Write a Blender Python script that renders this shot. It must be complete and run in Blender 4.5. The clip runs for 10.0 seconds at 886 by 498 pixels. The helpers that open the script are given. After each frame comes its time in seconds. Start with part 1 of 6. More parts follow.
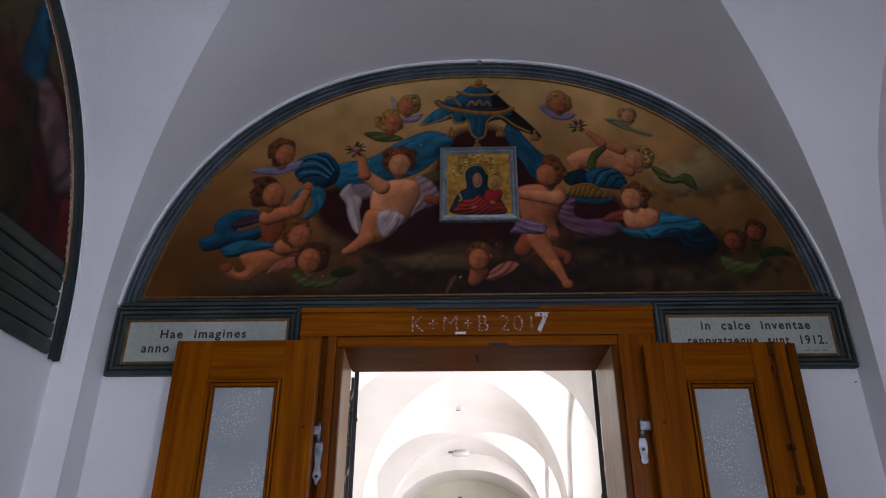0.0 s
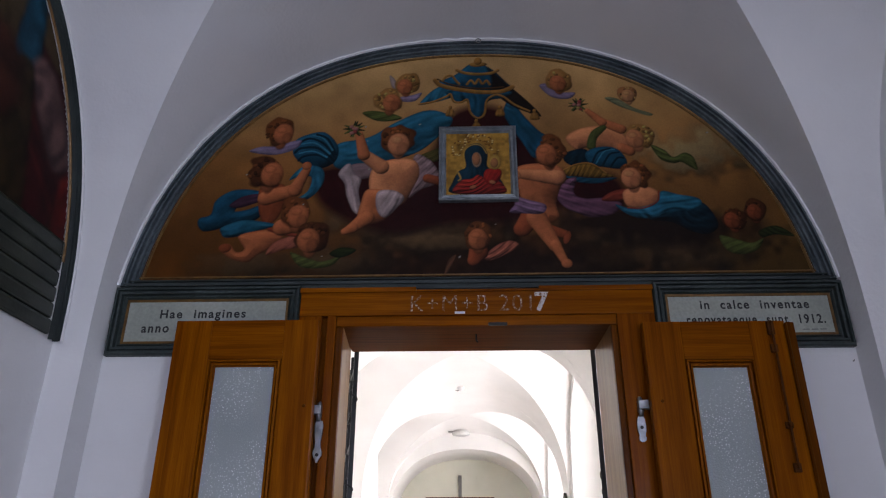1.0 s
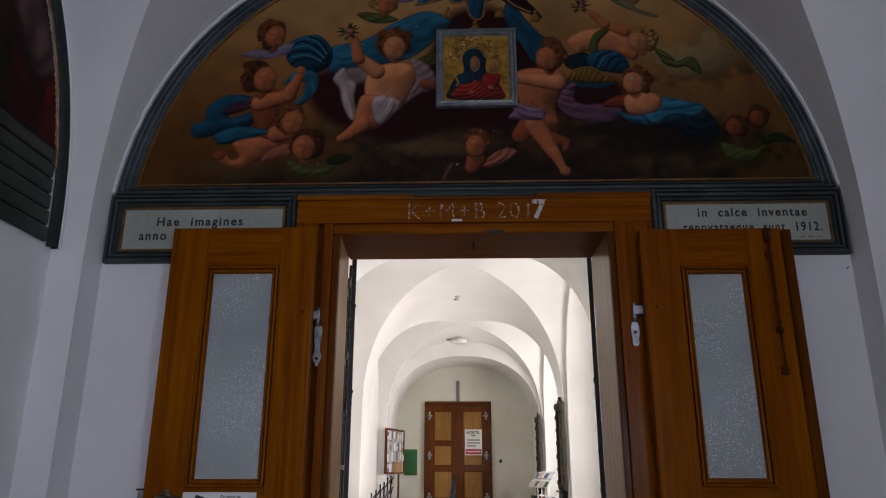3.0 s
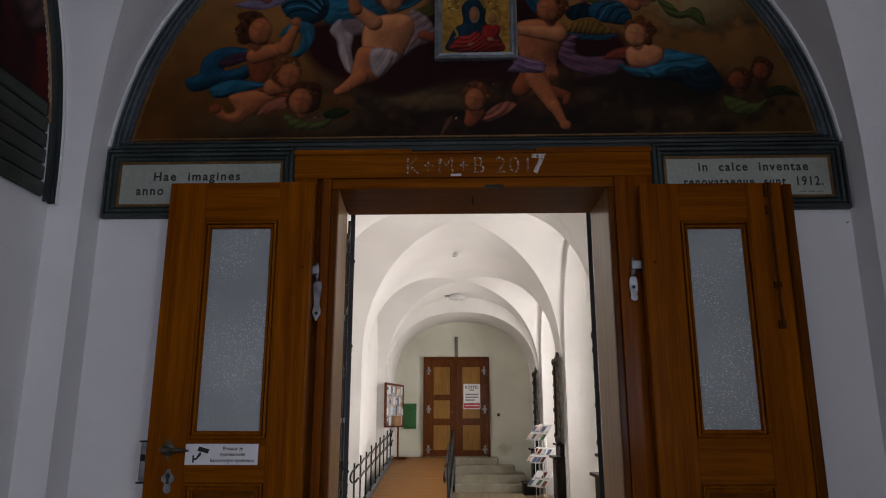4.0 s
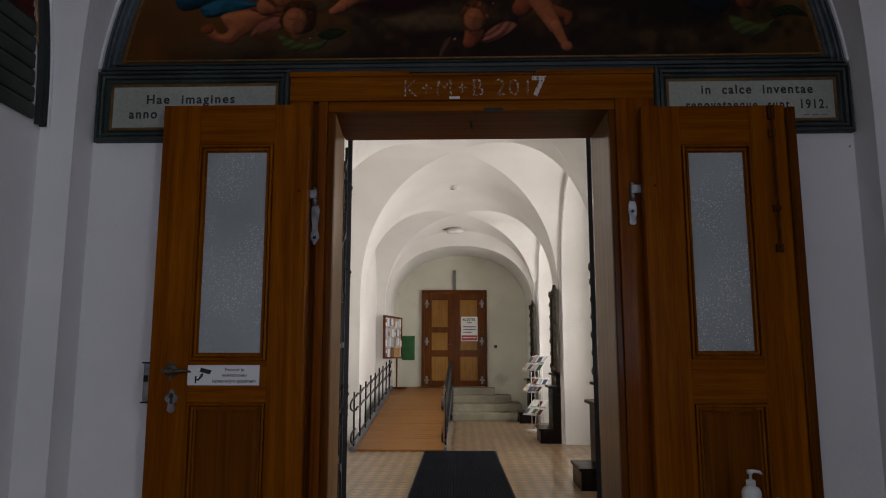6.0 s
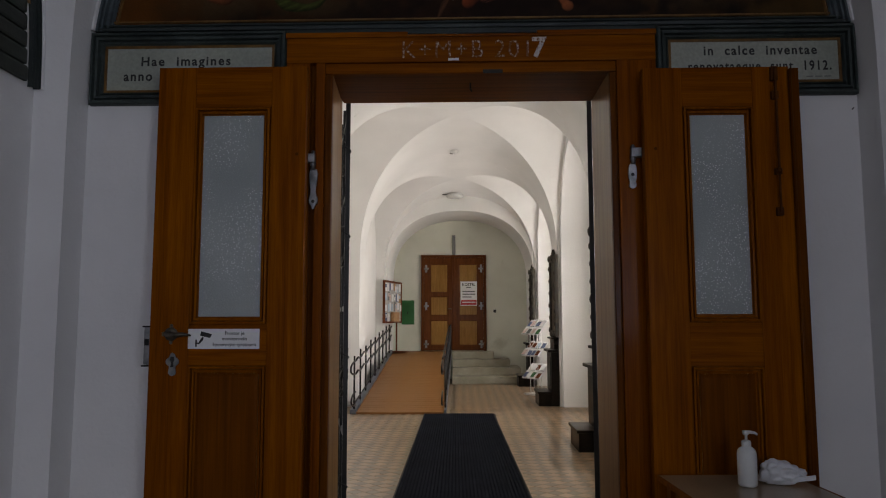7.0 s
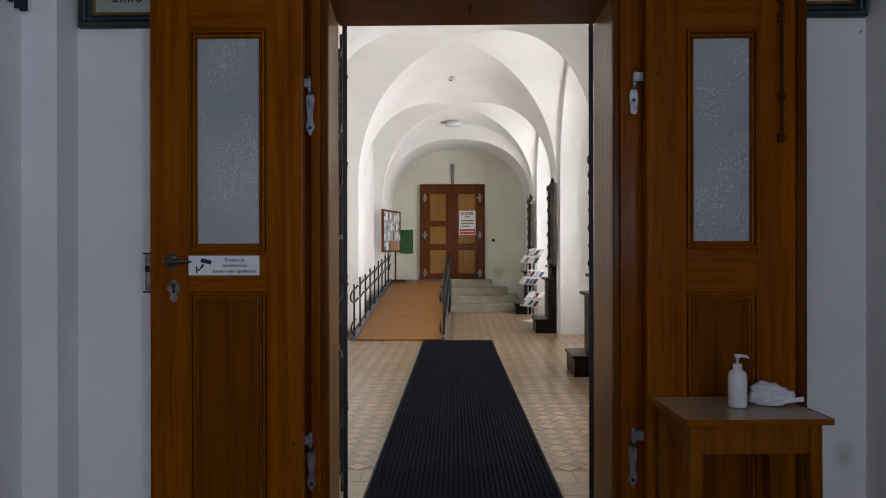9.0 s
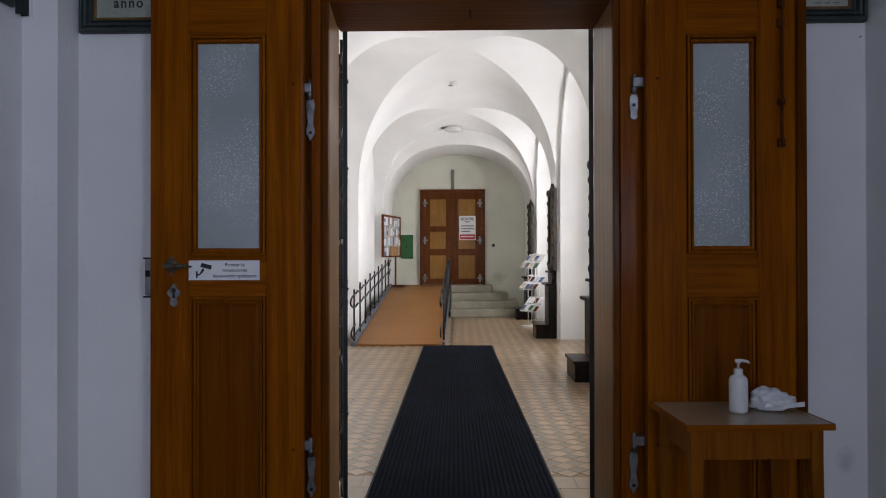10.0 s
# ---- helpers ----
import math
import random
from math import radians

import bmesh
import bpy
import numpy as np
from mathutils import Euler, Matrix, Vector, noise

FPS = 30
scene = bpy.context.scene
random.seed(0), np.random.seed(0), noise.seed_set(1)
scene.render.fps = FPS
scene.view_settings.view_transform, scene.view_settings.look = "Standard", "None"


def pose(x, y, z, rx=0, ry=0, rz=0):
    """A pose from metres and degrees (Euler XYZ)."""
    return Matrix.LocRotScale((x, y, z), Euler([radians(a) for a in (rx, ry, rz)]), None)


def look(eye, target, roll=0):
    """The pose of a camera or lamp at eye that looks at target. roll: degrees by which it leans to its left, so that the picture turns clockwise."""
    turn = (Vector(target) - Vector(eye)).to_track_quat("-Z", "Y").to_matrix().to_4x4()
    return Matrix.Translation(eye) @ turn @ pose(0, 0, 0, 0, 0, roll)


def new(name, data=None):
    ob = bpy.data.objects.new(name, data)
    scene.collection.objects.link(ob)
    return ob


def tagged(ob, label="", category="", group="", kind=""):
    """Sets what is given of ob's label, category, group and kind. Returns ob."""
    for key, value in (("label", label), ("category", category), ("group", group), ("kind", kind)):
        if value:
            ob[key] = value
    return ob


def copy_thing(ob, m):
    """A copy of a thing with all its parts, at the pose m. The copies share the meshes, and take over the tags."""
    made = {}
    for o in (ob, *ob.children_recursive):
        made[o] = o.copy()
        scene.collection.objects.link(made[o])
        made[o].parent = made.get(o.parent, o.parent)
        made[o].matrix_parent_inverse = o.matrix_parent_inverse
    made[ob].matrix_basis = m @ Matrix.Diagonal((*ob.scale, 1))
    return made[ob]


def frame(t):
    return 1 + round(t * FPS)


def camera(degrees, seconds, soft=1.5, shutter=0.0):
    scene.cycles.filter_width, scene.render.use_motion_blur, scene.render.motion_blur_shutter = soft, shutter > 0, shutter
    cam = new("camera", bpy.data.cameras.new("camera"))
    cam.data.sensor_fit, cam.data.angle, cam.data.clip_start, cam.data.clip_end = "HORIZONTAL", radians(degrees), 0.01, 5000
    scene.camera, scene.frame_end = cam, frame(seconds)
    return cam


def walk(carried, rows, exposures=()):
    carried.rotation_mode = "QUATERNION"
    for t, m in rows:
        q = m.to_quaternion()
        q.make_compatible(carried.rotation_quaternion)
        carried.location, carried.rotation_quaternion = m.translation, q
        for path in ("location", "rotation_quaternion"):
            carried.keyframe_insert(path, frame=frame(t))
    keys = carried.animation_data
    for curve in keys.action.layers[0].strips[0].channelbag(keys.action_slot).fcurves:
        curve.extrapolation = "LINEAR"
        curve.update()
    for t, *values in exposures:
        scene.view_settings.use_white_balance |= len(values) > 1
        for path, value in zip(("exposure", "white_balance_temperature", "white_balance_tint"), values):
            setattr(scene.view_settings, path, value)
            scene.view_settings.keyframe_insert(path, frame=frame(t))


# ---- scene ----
cam = camera(64.0, 10.0, soft=1.1)
PATH = [
    (0, (0.058, -0.102, 1.372), (-0.007, 1.7, 2.239), 0.2),
    (0.5, (0.068, -0.102, 1.374), (-0.002, 1.705, 2.228), 0.2),
    (1, (0.06, -0.095, 1.368), (-0.005, 1.729, 2.187), 0.1),
    (1.5, (0.064, -0.09, 1.365), (-0.001, 1.759, 2.125), 0.1),
    (2, (0.051, -0.082, 1.355), (-0.005, 1.788, 2.062), -0.0),
    (2.5, (0.066, -0.08, 1.357), (0.002, 1.812, 2.004), 0.1),
    (4, (0.064, -0.067, 1.349), (0.003, 1.876, 1.819), -0.0),
    (4.5, (0.059, -0.066, 1.343), (0.003, 1.89, 1.76), -0.1),
    (5, (0.061, -0.05, 1.307), (0.004, 1.911, 1.694), -0.1),
    (5.5, (0.061, -0.049, 1.306), (0.005, 1.921, 1.648), -0.0),
    (7, (0.063, -0.041, 1.3), (0.008, 1.949, 1.496), -0.1),
    (7.5, (0.059, -0.038, 1.298), (0.007, 1.957, 1.439), -0.1),
    (8, (0.063, -0.038, 1.292), (0.011, 1.96, 1.371), -0.1),
    (8.5, (0.061, -0.041, 1.292), (0.01, 1.958, 1.319), -0.1),
    (9, (0.064, -0.044, 1.29), (0.012, 1.956, 1.288), -0.1),
    (9.5, (0.065, -0.041, 1.292), (0.013, 1.958, 1.294), -0.1),
    (10, (0.063, -0.043, 1.288), (0.011, 1.956, 1.301), -0.1),
]
EXPO = ((0.0, 0.55, 6400.0, 15.5), (1.0, 0.58, 6400.0, 15.5), (1.8, 0.42, 6450.0, 14.5), (2.5, 0.18, 6550.0, 13.0), (4.0, -0.3, 6850.0, 13.0), (5.0, -0.52, 6950.0, 12.5),
        (7.5, -0.6, 6950.0, 11.0), (8.3, -0.5, 6750.0, 11.5), (9.0, -0.1, 6450.0, 11.0), (10.0, -0.02, 6200.0, 11.0))
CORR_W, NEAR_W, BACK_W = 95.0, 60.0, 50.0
walk(cam, [(t, look(eye, target, roll)) for t, eye, target, roll in PATH], EXPO)

# ---- world and light ----
world = bpy.data.worlds.new("world")
scene.world = world
world.use_nodes = True
wn = world.node_tree
sky = wn.nodes.new("ShaderNodeTexSky")
sky.sky_type = "NISHITA"
sky.sun_disc = False
sky.sun_elevation = radians(40)
sky.sun_rotation = radians(200)
wn.links.new(sky.outputs[0], wn.nodes["Background"].inputs[0])
wn.nodes["Background"].inputs[1].default_value = 0.1


def window_light(name, place, target, sx, sy, watts, colour):
    """Daylight in the opening of a window."""
    data = bpy.data.lights.new(name, "AREA")
    data.shape, data.size, data.size_y = "RECTANGLE", sx, sy
    data.energy, data.color = watts, colour
    ob = new(name, data)
    ob.matrix_world = look(place, target)
    return ob


DAY = (1.0, 0.975, 0.98)
for cy, share in ((5.125, 0.7), (9.15, 1.0), (12.65, 0.9)):     # less daylight reaches the first window
    window_light("window_light", (2.44, cy, 1.97), (0, cy, 1.5), 1.1, 1.85, CORR_W * share, DAY)
# fill for the near bay from two assumed, unseen windows, tilted up at the vault
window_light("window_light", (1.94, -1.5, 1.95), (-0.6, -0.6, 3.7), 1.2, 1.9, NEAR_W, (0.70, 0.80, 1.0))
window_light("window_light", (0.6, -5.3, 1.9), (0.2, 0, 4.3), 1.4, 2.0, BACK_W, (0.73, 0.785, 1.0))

# ---- materials ----


def material(name, rough=0.6, metal=0.0, coat=0.0):
    m = bpy.data.materials.new(name)
    m.use_nodes = True
    t = m.node_tree
    b = t.nodes["Principled BSDF"]
    b.inputs["Roughness"].default_value = rough
    b.inputs["Metallic"].default_value = metal
    b.inputs["Coat Weight"].default_value = coat
    b.inputs["Coat Roughness"].default_value = 0.15
    return m, t, b


def node(t, kind, **values):
    n = t.nodes.new(kind)
    for key, value in values.items():
        n.inputs[key.replace("_", " ")].default_value = value
    return n


def coords(t, scale=(1, 1, 1), space="Object"):
    c = t.nodes.new("ShaderNodeTexCoord")
    m = t.nodes.new("ShaderNodeMapping")
    m.inputs["Scale"].default_value = scale
    t.links.new(c.outputs[space], m.inputs[0])
    return m.outputs[0]


def ramp(t, source, stops):
    r = t.nodes.new("ShaderNodeValToRGB")
    el = r.color_ramp.elements
    while len(el) < len(stops):
        el.new(0.5)
    for e, (p, c) in zip(el, stops):
        e.position, e.color = p, (*c, 1)
    t.links.new(source, r.inputs[0])
    return r.outputs[0]


def mix(t, fac, a, b, mode="MIX"):
    n = t.nodes.new("ShaderNodeMix")
    n.data_type, n.blend_type = "RGBA", mode
    for socket, value in ((n.inputs[0], fac), (n.inputs[6], a), (n.inputs[7], b)):
        if isinstance(value, (float, int)):
            socket.default_value = value
        elif isinstance(value, tuple):
            socket.default_value = (*value, 1)
        else:
            t.links.new(value, socket)
    return n.outputs[2]


def bump(t, b, height, strength, distance):
    n = t.nodes.new("ShaderNodeBump")
    n.inputs["Strength"].default_value, n.inputs["Distance"].default_value = strength, distance
    t.links.new(height, n.inputs["Height"])
    t.links.new(n.outputs[0], b.inputs["Normal"])


def noisy(name, c1, c2, scale=3.0, fine=60.0, rough=0.7, metal=0.0, coat=0.0, relief=0.002, stretch=(1, 1, 1), vary=0.0, mottle=0.82):
    """A surface with two scales of variation, and fine relief."""
    m, t, b = material(name, rough, metal, coat)
    p = coords(t, stretch)
    n1 = node(t, "ShaderNodeTexNoise", Scale=scale, Detail=5.0)
    n2 = node(t, "ShaderNodeTexNoise", Scale=fine, Detail=3.0)
    t.links.new(p, n1.inputs["Vector"])
    t.links.new(p, n2.inputs["Vector"])
    base = ramp(t, n1.outputs["Fac"], [(0.3, c1), (0.7, c2)])
    grey = ramp(t, n2.outputs["Fac"], [(0.3, (mottle,) * 3), (0.7, (1.0, 1.0, 1.0))])
    col = mix(t, 1.0, base, grey, "MULTIPLY")
    if vary:
        o = t.nodes.new("ShaderNodeObjectInfo")
        v = ramp(t, o.outputs["Random"], [(0.0, (1 - vary,) * 3), (1.0, (1.0, 1.0, 1.0))])
        col = mix(t, 1.0, col, v, "MULTIPLY")
    t.links.new(col, b.inputs["Base Color"])
    if relief:
        bump(t, b, n2.outputs["Fac"], 0.5, relief)
    return m


def wood(name, dark, light, rough=0.4, coat=0.3, axis="z", grain=1.0):
    """Grained, varnished timber; the grain runs along the axis."""
    m, t, b = material(name, rough, 0.0, coat)
    b.inputs["Specular IOR Level"].default_value = 0.03
    s = {"z": (26, 26, 0.8), "x": (0.8, 26, 26), "y": (26, 0.8, 26)}[axis]
    p = coords(t, tuple(q * grain for q in s))
    n1 = node(t, "ShaderNodeTexNoise", Scale=1.5, Detail=7.0, Roughness=0.6, Distortion=0.25)
    n2 = node(t, "ShaderNodeTexNoise", Scale=9.0, Detail=4.0)
    big = node(t, "ShaderNodeTexNoise", Scale=1.3, Detail=3.0)
    t.links.new(p, n1.inputs["Vector"])
    t.links.new(p, n2.inputs["Vector"])
    t.links.new(coords(t), big.inputs["Vector"])
    c = ramp(t, n1.outputs["Fac"], [(0.3, dark), (0.48, tuple(0.5 * (d + l) for d, l in zip(dark, light))), (0.7, light)])
    f = ramp(t, n2.outputs["Fac"], [(0.35, (0.80, 0.76, 0.70)), (0.6, (1.0, 1.0, 1.0))])
    c = mix(t, 1.0, c, f, "MULTIPLY")
    g = ramp(t, big.outputs["Fac"], [(0.3, (0.78, 0.74, 0.7)), (0.65, (1.0, 1.0, 1.0))])
    t.links.new(mix(t, 1.0, c, g, "MULTIPLY"), b.inputs["Base Color"])
    r = ramp(t, big.outputs["Fac"], [(0.3, (rough * 0.75,) * 3), (0.7, (rough * 1.3,) * 3)])
    t.links.new(r, b.inputs["Roughness"])
    bump(t, b, n2.outputs["Fac"], 0.25, 0.0008)
    return m


def plaster(name, c1, c2, stain=(0.55, 0.5, 0.42), amount=0.12, patches=()):
    """Limewashed plaster, uneven, with stain spots and placed patches of a given colour."""
    m, t, b = material(name, 0.9)
    p = coords(t)
    big = node(t, "ShaderNodeTexNoise", Scale=0.9, Detail=4.0)
    mid = node(t, "ShaderNodeTexNoise", Scale=7.0, Detail=6.0, Roughness=0.7)
    fine = node(t, "ShaderNodeTexNoise", Scale=55.0, Detail=4.0)
    for n in (big, mid, fine):
        t.links.new(p, n.inputs["Vector"])
    col = ramp(t, big.outputs["Fac"], [(0.35, c1), (0.65, c2)])
    spots = ramp(t, mid.outputs["Fac"], [(0.62, (0, 0, 0)), (0.8, (amount,) * 3)])
    col = mix(t, spots, col, stain)
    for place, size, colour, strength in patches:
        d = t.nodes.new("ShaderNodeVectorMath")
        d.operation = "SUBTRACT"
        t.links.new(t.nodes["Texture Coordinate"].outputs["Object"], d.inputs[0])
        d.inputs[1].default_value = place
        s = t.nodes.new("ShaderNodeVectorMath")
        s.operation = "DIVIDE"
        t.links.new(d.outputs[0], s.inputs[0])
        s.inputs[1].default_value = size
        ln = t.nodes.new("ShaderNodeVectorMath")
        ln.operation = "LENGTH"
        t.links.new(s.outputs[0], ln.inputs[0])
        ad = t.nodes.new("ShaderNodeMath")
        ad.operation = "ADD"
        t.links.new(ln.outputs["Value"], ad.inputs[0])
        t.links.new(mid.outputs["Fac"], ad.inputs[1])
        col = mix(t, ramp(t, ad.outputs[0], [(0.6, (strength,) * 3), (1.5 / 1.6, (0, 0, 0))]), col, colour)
    t.links.new(col, b.inputs["Base Color"])
    add = t.nodes.new("ShaderNodeMath")
    add.operation = "ADD"
    t.links.new(mid.outputs["Fac"], add.inputs[0])
    t.links.new(fine.outputs["Fac"], add.inputs[1])
    bump(t, b, add.outputs[0], 0.35, 0.006)
    return m


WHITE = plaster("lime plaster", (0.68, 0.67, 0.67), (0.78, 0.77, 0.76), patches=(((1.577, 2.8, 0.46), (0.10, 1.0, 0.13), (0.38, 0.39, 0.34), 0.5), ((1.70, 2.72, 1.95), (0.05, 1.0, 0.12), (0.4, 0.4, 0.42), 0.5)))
WHITE_FAR = plaster("corridor plaster", (0.74, 0.735, 0.71), (0.82, 0.81, 0.785), (0.5, 0.45, 0.33), 0.18)
PINE = wood("varnished pine", (0.160, 0.038, 0.0004), (0.31, 0.093, 0.0008), 0.42, 0.02)
PINE_X = wood("varnished pine rail", (0.160, 0.038, 0.0004), (0.31, 0.093, 0.0008), 0.42, 0.02, "x")
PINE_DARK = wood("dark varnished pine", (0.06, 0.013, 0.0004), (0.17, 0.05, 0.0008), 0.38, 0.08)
# paler than the pine: part of the corridor's reflection is put into the base
LINING = wood("glossy lining with reflection tint", (0.21, 0.10, 0.034), (0.32, 0.18, 0.072), 0.36, 0.25, "z", 0.5)
LINING.node_tree.nodes["Principled BSDF"].inputs["Coat Roughness"].default_value = 0.24
OAK = wood("light oak panel", (0.25, 0.125, 0.03), (0.37, 0.20, 0.06), 0.4, 0.1)
DOOR_BROWN = wood("brown door frame", (0.10, 0.030, 0.008), (0.17, 0.056, 0.015), 0.4, 0.1)
BLACKWOOD = wood("black stained wood", (0.003, 0.002, 0.0015), (0.010, 0.007, 0.005), 0.35, 0.3)
BOARD = wood("ramp decking", (0.23, 0.105, 0.036), (0.36, 0.18, 0.07), 0.42, 0.15, "x")
TABLE_TOP = noisy("laminate", (0.30, 0.22, 0.135), (0.38, 0.285, 0.18), 2.0, 90, 0.28, 0, 0.2, 0.0003)
IRON = noisy("black iron", (0.010, 0.010, 0.011), (0.025, 0.024, 0.024), 8, 120, 0.45, 0.6, 0, 0.0006)
GREY_STEEL = noisy("grey painted steel", (0.10, 0.12, 0.15), (0.16, 0.18, 0.22), 6, 90, 0.4, 0.3)
TIN = noisy("tinned iron", (0.15, 0.155, 0.16), (0.36, 0.36, 0.37), 25, 180, 0.38, 0.9, 0, 0.0006)
STONE = noisy("sandstone", (0.30, 0.27, 0.20), (0.44, 0.40, 0.31), 4, 70, 0.8, mottle=0.7)
BLUEFRAME = noisy("blue-grey frame paint", (0.03, 0.046, 0.054), (0.105, 0.13, 0.142), 6, 60, 0.6, 0, 0.0, 0.0015, mottle=0.6)
BLUEDARK = noisy("dark blue-green frame paint", (0.009, 0.018, 0.016), (0.045, 0.062, 0.058), 6, 60, 0.6, 0, 0.0, 0.0015, mottle=0.6)
GREENDARK = noisy("dark green frame paint", (0.008, 0.015, 0.014), (0.028, 0.04, 0.037), 5, 60, 0.6, 0, 0.0, 0.0015)
GOLD = noisy("old gilt", (0.11, 0.05, 0.01), (0.22, 0.115, 0.025), 20, 120, 0.45, 0.3)
INSCR = noisy("grey-green painted board", (0.30, 0.32, 0.27), (0.40, 0.41, 0.35), 3, 80, 0.7)
LETTER = noisy("black lettering", (0.012, 0.012, 0.012), (0.02, 0.02, 0.02), 30, 120, 0.7, 0, 0, 0)
PAPER = noisy("white paper", (0.72, 0.72, 0.72), (0.8, 0.8, 0.8), 4, 100, 0.6, 0, 0, 0, mottle=0.95)


def frosted():
    m, t, b = material("frosted glass", 0.42)
    b.inputs["Transmission Weight"].default_value = 0.12
    p = coords(t)
    v = node(t, "ShaderNodeTexVoronoi", Scale=170.0)
    t.links.new(p, v.inputs["Vector"])
    n = node(t, "ShaderNodeTexNoise", Scale=2.0)
    t.links.new(p, n.inputs["Vector"])
    t.links.new(ramp(t, n.outputs["Fac"], [(0.3, (0.26, 0.29, 0.285)), (0.7, (0.42, 0.455, 0.445))]), b.inputs["Base Color"])
    f = node(t, "ShaderNodeTexNoise", Scale=230.0, Detail=2.0)
    t.links.new(p, f.inputs["Vector"])
    base = b.inputs["Base Color"].links[0].from_socket
    # sparkling glints of the rough glass, mixed into its base colour as pale dots
    dots = node(t, "ShaderNodeTexVoronoi", Scale=110.0)
    where = node(t, "ShaderNodeTexNoise", Scale=5.0, Detail=2.0)
    t.links.new(p, dots.inputs["Vector"])
    t.links.new(p, where.inputs["Vector"])
    glint = ramp(t, dots.outputs["Distance"], [(0.18, (0.9, 0.9, 0.9)), (0.30, (0, 0, 0))])
    glint = mix(t, 1.0, glint, ramp(t, where.outputs["Fac"], [(0.40, (0, 0, 0)), (0.56, (1, 1, 1))]), "MULTIPLY")
    haze = mix(t, ramp(t, f.outputs["Fac"], [(0.56, (0, 0, 0)), (0.72, (0.3, 0.3, 0.3))]), base, (0.7, 0.72, 0.72))
    t.links.new(mix(t, glint, haze, (0.9, 0.92, 0.92)), b.inputs["Base Color"])
    bump(t, b, v.outputs["Distance"], 0.35, 0.0025)
    return m


FROSTED = frosted()

# stains, over a base darkened to carry the shade of the end bay
WHITE_END = plaster("stained and shade-toned plaster", (0.60, 0.60, 0.50), (0.72, 0.72, 0.62), (0.36, 0.32, 0.2), 0.3,
                    patches=(((0.9, 15.6, 0.75), (0.5, 9.0, 0.35), (0.33, 0.31, 0.22), 0.55),))
WHITE_PAINT = noisy("white gloss paint", (0.70, 0.70, 0.68), (0.8, 0.8, 0.78), 4, 80, 0.4, 0, 0.1, 0.0004)
OPAL = noisy("opal glass", (0.78, 0.78, 0.76), (0.84, 0.84, 0.82), 4, 40, 0.25, 0, 0.2, 0)
PINE_CAS = wood("varnished pine casing", (0.14, 0.031, 0.0004), (0.29, 0.080, 0.0008), 0.36, 0.06)
# darker pine with broader grain, for the lower panels of the leaves
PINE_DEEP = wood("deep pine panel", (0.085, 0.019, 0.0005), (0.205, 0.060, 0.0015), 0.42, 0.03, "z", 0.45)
PINE_T = wood("table pine", (0.155, 0.047, 0.003), (0.27, 0.088, 0.007), 0.42, 0.05)
REDWOOD = wood("red-brown wood", (0.11, 0.03, 0.012), (0.2, 0.06, 0.022), 0.45, 0.2)
SILVER = noisy("silvered frame", (0.11, 0.125, 0.14), (0.26, 0.28, 0.29), 20, 90, 0.45, 0.35, 0, 0.001)
GREENBAND = noisy("dark green painted moulding", (0.012, 0.018, 0.013), (0.04, 0.048, 0.034), 6, 60, 0.5)
BRASS_DARK = noisy("worn dark brass", (0.05, 0.042, 0.03), (0.16, 0.14, 0.11), 40, 150, 0.35, 0.8, 0, 0.0005)
RUBBER = noisy("black rubber", (0.008, 0.008, 0.009), (0.015, 0.015, 0.016), 10, 100, 0.8)
PLASTIC = noisy("white plastic", (0.62, 0.63, 0.62), (0.68, 0.69, 0.68), 3, 50, 0.35, 0, 0.1, 0, mottle=0.97)
CLOTH = noisy("white cloth", (0.62, 0.63, 0.66), (0.74, 0.75, 0.77), 8, 160, 0.9, 0, 0, 0.0005, mottle=0.93)
GREEN = noisy("green enamel", (0.012, 0.10, 0.022), (0.02, 0.14, 0.032), 4, 70, 0.45)
GREYDUCT = noisy("grey plastic duct", (0.14, 0.14, 0.13), (0.2, 0.2, 0.19), 6, 70, 0.6)
GREYTEXT = noisy("grey print", (0.12, 0.12, 0.12), (0.2, 0.2, 0.2), 60, 160, 0.7, 0, 0, 0)
RED = noisy("red print", (0.42, 0.03, 0.035), (0.5, 0.05, 0.05), 10, 60, 0.6, 0, 0, 0)
NAVY = noisy("dark blue print", (0.03, 0.05, 0.14), (0.12, 0.16, 0.28), 25, 90, 0.5, 0, 0, 0)
PALEBLUE = noisy("pale blue paper", (0.30, 0.42, 0.55), (0.55, 0.62, 0.68), 18, 90, 0.5, 0, 0, 0)
PALEPINK = noisy("printed paper", (0.55, 0.35, 0.30), (0.68, 0.58, 0.5), 22, 90, 0.5, 0, 0, 0)
CARD = noisy("brown card", (0.30, 0.15, 0.06), (0.42, 0.24, 0.11), 9, 80, 0.7, 0, 0, 0)
CORK = noisy("pinboard", (0.40, 0.38, 0.36), (0.52, 0.50, 0.48), 20, 150, 0.9)
DARKPIC = noisy("darkened canvas", (0.02, 0.013, 0.008), (0.10, 0.065, 0.03), 5, 50, 0.4, 0, 0.2)
FRAMEDARK = noisy("dark gilt carving", (0.005, 0.004, 0.003), (0.04, 0.027, 0.010), 14, 70, 0.5)
TILE_L = noisy("pinkish floor tile", (0.30, 0.18, 0.095), (0.38, 0.24, 0.135), 3, 90, 0.30, 0, 0.2, 0.0004, vary=0.25)
TILE_D = noisy("grey-brown floor tile", (0.14, 0.10, 0.058), (0.20, 0.148, 0.09), 3, 90, 0.30, 0, 0.2, 0.0004, vary=0.25)
TILE_B = noisy("plain border tile", (0.25, 0.17, 0.10), (0.32, 0.225, 0.135), 3, 90, 0.30, 0, 0.2, 0.0004, vary=0.2)
